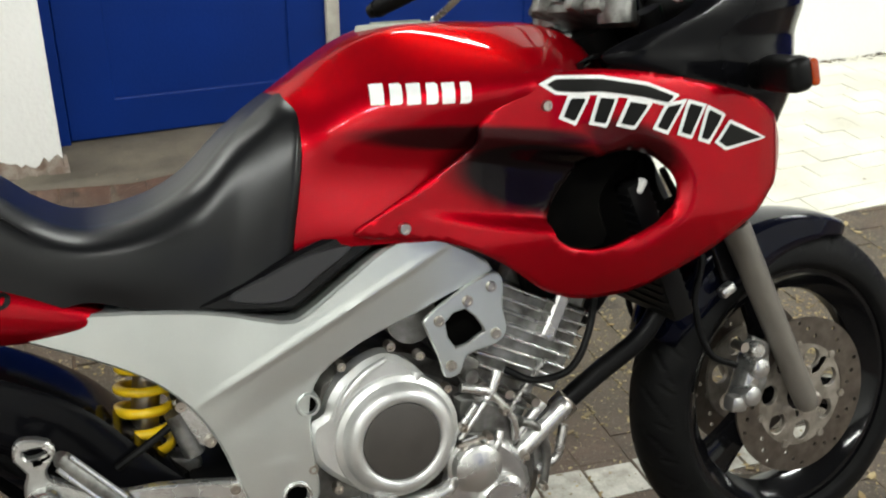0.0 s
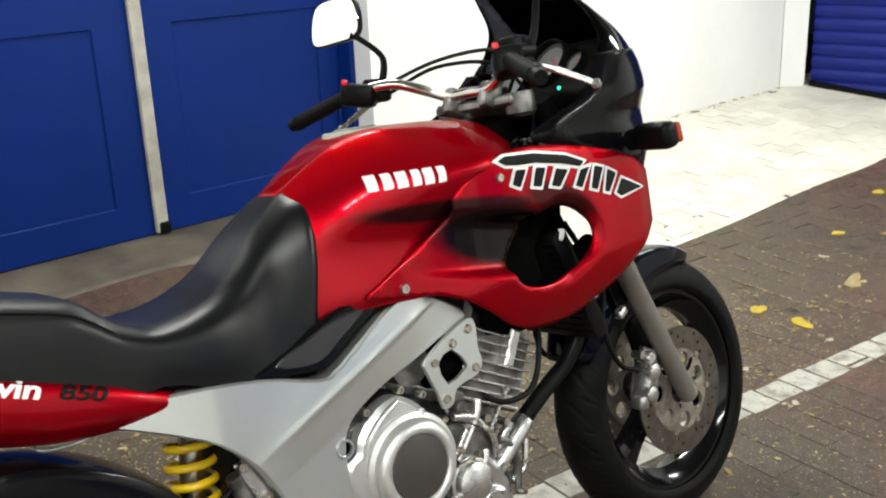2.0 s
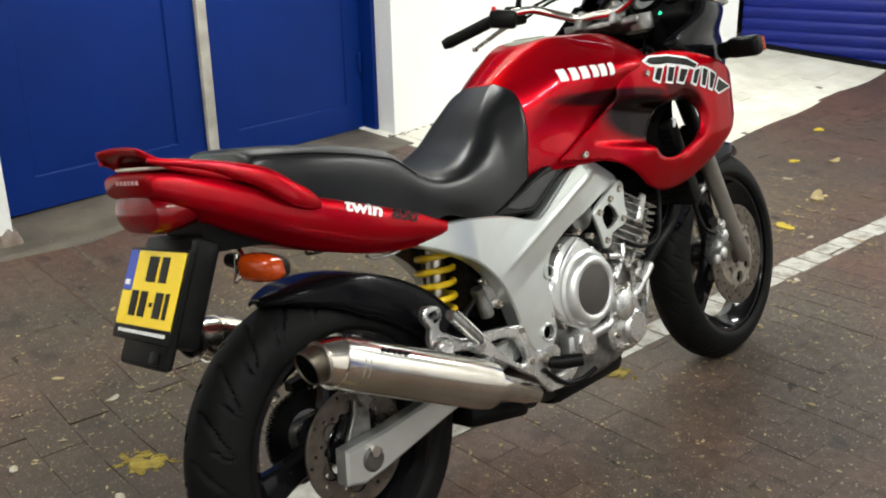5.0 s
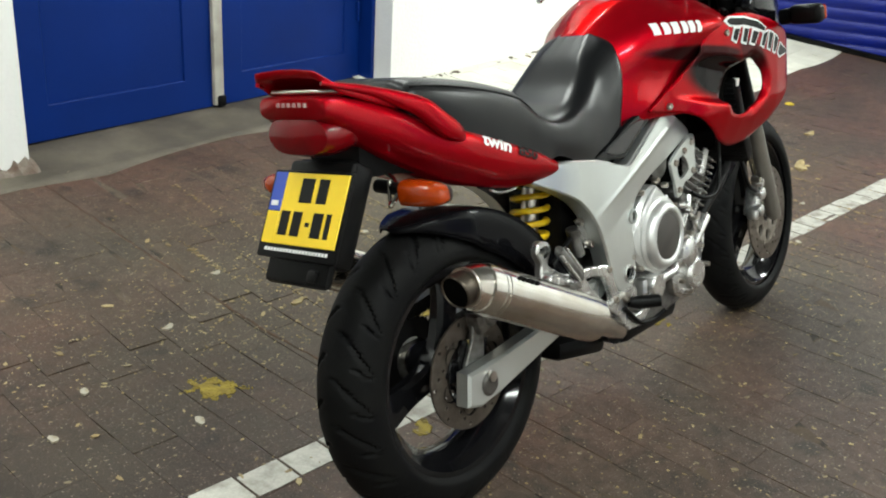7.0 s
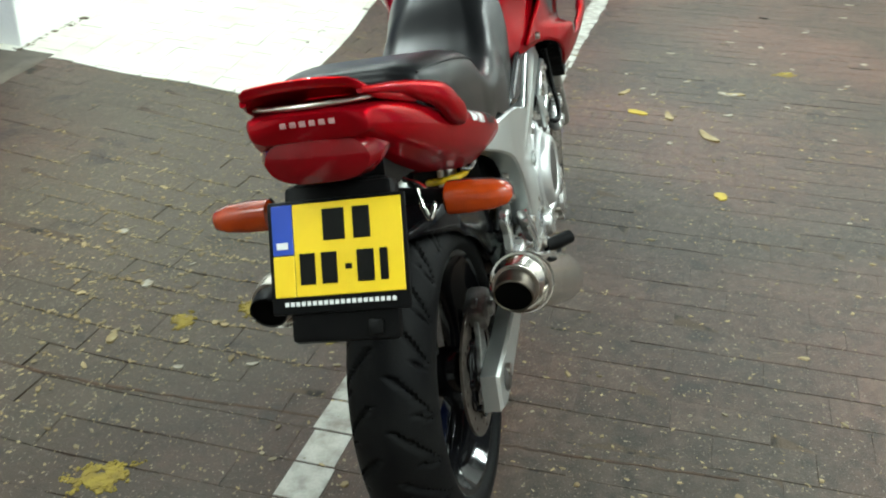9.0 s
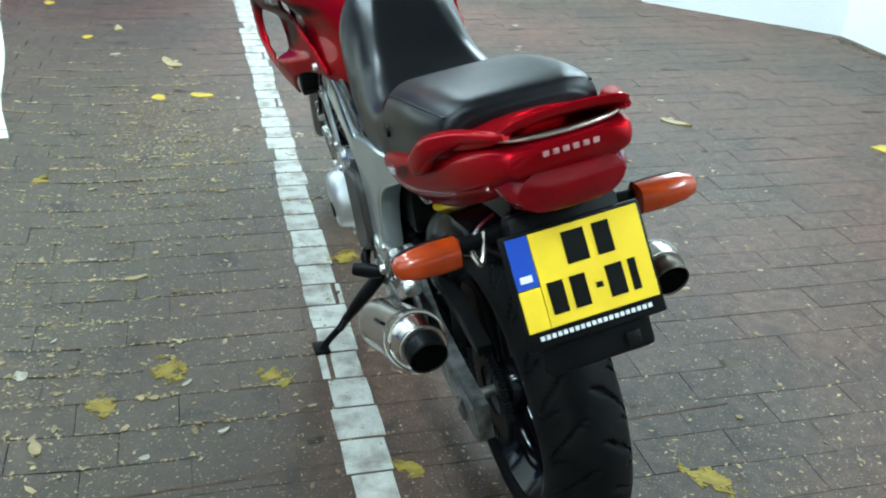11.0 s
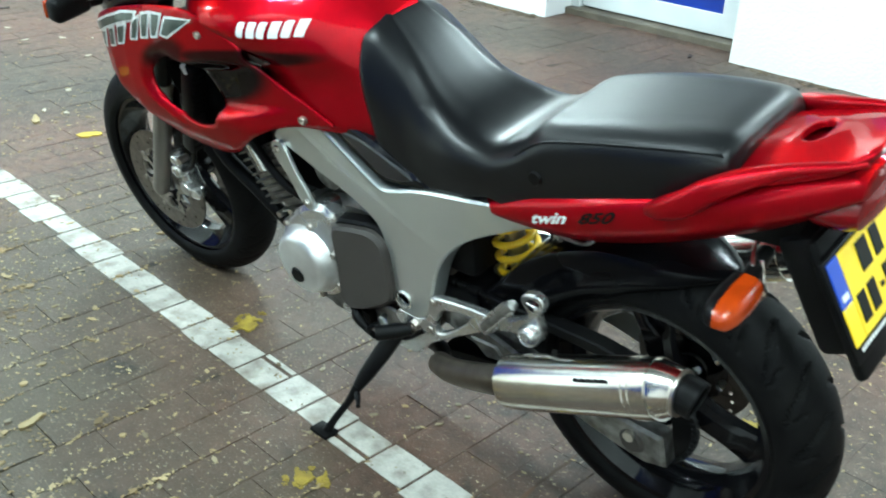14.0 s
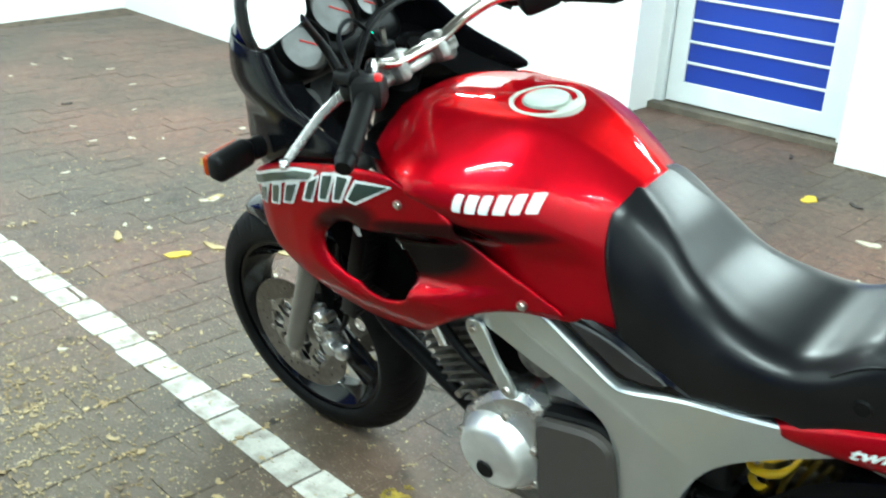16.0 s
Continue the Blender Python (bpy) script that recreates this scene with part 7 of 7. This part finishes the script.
def flake(name, x, y, r, seed, material, label, category, group, h=0.004, sx=1.0, sy=0.7, curl=0.0, n=12):
    q = random.Random(seed)
    ring = blotch(r, seed, n, 0.35, sx, sy)
    vs = [(a * 0.97, b * 0.97, -0.003) for a, b in ring] + [(a, b, h + curl * (a * a) / r) for a, b in ring] + [(0, 0, h)]
    fs = [(j, (j + 1) % n, n + (j + 1) % n, n + j) for j in range(n)] + [(n + j, n + (j + 1) % n, 2 * n) for j in range(n)]
    o = link(name, vs, fs, material, smooth=False)
    o.matrix_basis = pose(x, y, gz(y) + 0.0015, 0, 0, q.uniform(0, 360))
    return tagged(o, label, category, group)


for k, (x, y, r) in enumerate(((2.74, 0.39, 0.045), (2.74, 0.565, 0.042), (2.63, -0.315, 0.042), (1.77, -0.63, 0.035), (4.45, 1.05, 0.04), (3.75, 0.85, 0.035), (1.6, -2.2, 0.05), (1.33, -2.62, 0.05))):
    flake("yellow_leaf", x, y, r, 100 + k, LEAFY, "flat yellow fallen leaf on the pavers", "leaf", "fallen leaves", 0.003)
for k, (x, y, r) in enumerate(((3.23, 0.48, 0.08), (2.38, -0.61, 0.06), (3.0, -0.75, 0.045), (2.05, -1.5, 0.06), (0.35, -1.3, 0.05), (2.9, -0.25, 0.04), (2.6, -0.45, 0.045), (3.9, 0.7, 0.05), (1.15, 0.72, 0.03), (0.42, 0.95, 0.03))):
    flake("pale_leaf", x, y, r, 200 + k, LEAFP, "pale curled fallen leaf on the pavers", "leaf", "fallen leaves", 0.0025, sy=0.40, curl=0.10, n=16)


for k, (x, y, r) in enumerate(((0.349, -1.536, 0.034), (1.157, -2.696, 0.036), (1.644, -3.15, 0.03), (4.6, -1.0, 0.03))):
    flake("brown_leaf", x, y, r, 260 + k, LEAFD, "dark brown curled leaf on the pavers", "leaf", "fallen leaves", 0.003, sy=0.38, curl=0.12, n=14)

rnd = random.Random(61)
for k in range(34):
    x, y = (rnd.uniform(1.5, 3.9), rnd.uniform(-1.7, 0.1)) if k < 22 else (rnd.uniform(-0.6, 1.4), rnd.uniform(0.5, 1.3))
    flake("leaf_scrap", x, y, rnd.uniform(0.010, 0.024), 400 + k, SCRAP, "pale dry scrap of leaf on the pavers", "leaf scrap", "pale scraps", 0.0018, sy=rnd.uniform(0.4, 0.9), curl=0.1, n=8)


def paint_spot(x, y, r, seed):
    """A scuffed spot of paint: many flecks, thinning out towards its rim."""
    q = random.Random(seed)
    vs, fs = [], []
    for _ in range(int(820 * r / 0.05)):
        d, t = 1.15 * r * q.random() ** 0.75, q.uniform(0, 6.283)
        cx, cy = 1.25 * d * math.cos(t), 0.8 * d * math.sin(t)
        if noise.noise(Vector((cx * 38, cy * 38, seed))) < 0.55 * d / r - 0.38:
            continue
        e = q.uniform(0.0012, 0.0062) * (1.4 - 0.9 * d / r)
        k = len(vs)
        ring = [(cx + e * q.uniform(0.6, 1.4) * math.cos(6.283 * j / 6), cy + e * q.uniform(0.6, 1.4) * math.sin(6.283 * j / 6)) for j in range(6)]
        lift = q.uniform(0.0006, 0.0022)
        vs += [(p, w, -0.001) for p, w in ring] + [(p, w, lift) for p, w in ring]
        fs += [tuple(k + 6 + j for j in range(6))] + [(k + j, k + (j + 1) % 6, k + 6 + (j + 1) % 6, k + 6 + j) for j in range(6)]
    o = link("paint_spot", vs, fs, MOSS, smooth=False)
    o.matrix_basis = pose(x, y, gz(y) + 0.0012, 0, 0, q.uniform(0, 360))
    return tagged(o, "scuffed faded yellow paint spot on the pavers", "paint spot", "yellow paint spots")


for k, (x, y, r) in enumerate(((-0.08, 0.71, 0.07), (0.665, 0.655, 0.055), (0.576, 0.42, 0.045), (-0.02, -0.41, 0.06), (1.145, 0.12, 0.05), (0.55, 0.82, 0.045), (0.17, 0.20, 0.035), (1.9, 1.0, 0.04), (3.4, -1.0, 0.05))):
    paint_spot(x, y, r, 300 + k)

for k, (x, y, r) in enumerate(((0.845, -1.892, 0.030), (0.667, -1.47, 0.018), (4.218, -0.82, 0.02), (5.126, -1.564, 0.024), (3.428, 0.725, 0.022), (2.994, -0.713, 0.042), (2.90, -0.38, 0.017), (3.963, -0.774, 0.020), (3.89, -0.93, 0.022), (4.744, -1.473, 0.022), (5.498, -1.504, 0.030), (5.48, -1.28, 0.026), (5.3, -1.05, 0.022), (4.3, -1.2, 0.016), (3.5, -1.05, 0.016), (0.95, -2.304, 0.045), (2.68, 0.246, 0.016), (2.29, 0.301, 0.018))):
    flake("leaf_scrap", x, y, r, 460 + k, SCRAP, "pale dry scrap of leaf on the pavers", "leaf scrap", "pale scraps", 0.0018, sy=0.6, curl=0.1, n=10)

# an open rusty joint that runs from the wall's corner across the yard, and the broken foot of the wall
q = random.Random(41)
ys = np.linspace(2.20, -0.6, 90)
vs, fs = [], []
for k, y in enumerate(ys):
    x = 0.245 - 0.02 * (2.2 - y) / 1.7 + q.uniform(-0.003, 0.003)
    w = 0.0035 + 0.0035 * q.random()
    vs += [(x - w, y, gz(y) + 0.0002), (x - w * 0.5, y, gz(y) + 0.0018), (x + w * 0.5, y, gz(y) + 0.0018), (x + w, y, gz(y) + 0.0002)]
    if k:
        fs += [(4 * k - 4 + j, 4 * k - 3 + j, 4 * k + 1 + j, 4 * k + j) for j in range(3)]
tagged(link("open_joint", vs, fs, RUST, smooth=False), "open joint of rusty sand across the pavers", "joint", kind="structure")
vs, fs = [], []
n = 110
for k in range(n + 1):
    u = -1.6 + 1.69 * k / n
    out, hi = 0.03 + 0.03 * q.random(), 0.015 + 0.04 * q.random()
    if k > n - 4:
        out, hi = 0.05 + 0.02 * q.random(), 0.035 + 0.02 * q.random()
    for v, z in ((0.02, hi * 1.2), (-0.006, hi), (-out * 0.6, hi * 0.55), (-out, -0.01)):
        x, y = wl(u, v)
        vs.append((x, y, gz(y) + z))
    if k:
        fs += [(4 * k - 4 + j, 4 * k - 3 + j, 4 * k + 1 + j, 4 * k + j) for j in range(3)]
m = len(vs)
vs += [vs[m - 4 + j] for j in range(4)]
fs.append((m, m + 1, m + 2, m + 3))
tagged(link("broken_plaster", vs, fs, CHIPPED, smooth=False), "broken plaster and bare brick at the wall's foot", "plaster", kind="structure")

# crumbs and bits of leaf, too many to count


def crumbs(name, places, sizes, material, label, flat=0.35, seed=77):
    r = random.Random(seed)
    vs, fs = [], []
    n = 5
    for k, (x, y) in enumerate(places):
        s = r.uniform(*sizes) * (2.2 if r.random() < 0.06 else 1)
        t, long = r.uniform(0, 6.28), r.uniform(1.0, 2.4)
        ct, st = math.cos(t), math.sin(t)
        base = len(vs)
        for z in (0.0, s * flat):
            for j in range(n):
                a = 6.283 * j / n
                d = s * r.uniform(0.6, 1.3)
                p, q = d * math.cos(a) * long, d * math.sin(a)
                vs.append((x + p * ct - q * st, y + p * st + q * ct, gz(y) + 0.0005 + z + 0.0000002 * k))
        fs += [tuple(base + n + j for j in range(n))] + [(base + j, base + (j + 1) % n, base + n + (j + 1) % n, base + n + j) for j in range(n)]
    return tagged(link(name, vs, fs, material, smooth=False), label, "litter", kind="stuff")


r = random.Random(78)
spots = []
for k in range(15000):
    x, y = (r.gauss(1.9, 1.1), r.gauss(0.3, 0.9)) if r.random() < 0.5 else (r.uniform(-2.5, 6.2), r.uniform(-3.1, 2.2))
    if -3.1 < y < 2.2 and not (white_area(x, y) and r.random() < 0.7):
        spots.append((x, y))
crumbs("litter", spots, (0.0008, 0.0027), CRUMB, "pale crumbs and bits of leaf strewn over the pavers")
spots = [(r.gauss(0.9, 0.7), r.gauss(1.05, 0.28)) for _ in range(2600)] + [(r.gauss(2.3, 0.8), r.gauss(-0.5, 0.6)) for _ in range(1500)] + [(r.gauss(-0.3, 0.5), r.gauss(-0.5, 0.5)) for _ in range(1100)] + [(r.gauss(2.15, 0.42), r.gauss(0.52, 0.17)) for _ in range(2200)]
for _ in range(600):  # bits swept into the joints between the courses
    i, v = r.randrange(2, 30), r.gauss(0.75, 0.50)
    for _ in range(r.randrange(3, 11)):
        q = LINE_0 + LU * ((i + 0.5) * PU + r.gauss(0, 0.005)) + LV * (v + r.gauss(0, 0.045))
        spots.append((float(q[0]), float(q[1])))
crumbs("leaf_crumbs", [q for q in spots if -3.1 < q[1] < 1.9 and not white_area(*q)], (0.0009, 0.0040), GOLD, "yellowish leaf crumbs swept into drifts on the pavers", seed=79)
spots = []
for _ in range(900):
    u = r.uniform(2.1, 6.4)
    spots.append(wl(u, -abs(r.gauss(0, 0.022))))
for _ in range(500):
    spots.append((r.uniform(-1.5, 1.45), -3.2 + abs(r.gauss(0, 0.03))) if r.random() < 0.5 else (r.uniform(2.65, 3.2), -3.2 + abs(r.gauss(0, 0.03))))
crumbs("gutter_debris", spots, (0.002, 0.008), DEBRIS, "dark debris and leaf bits along the wall's foot", seed=80)
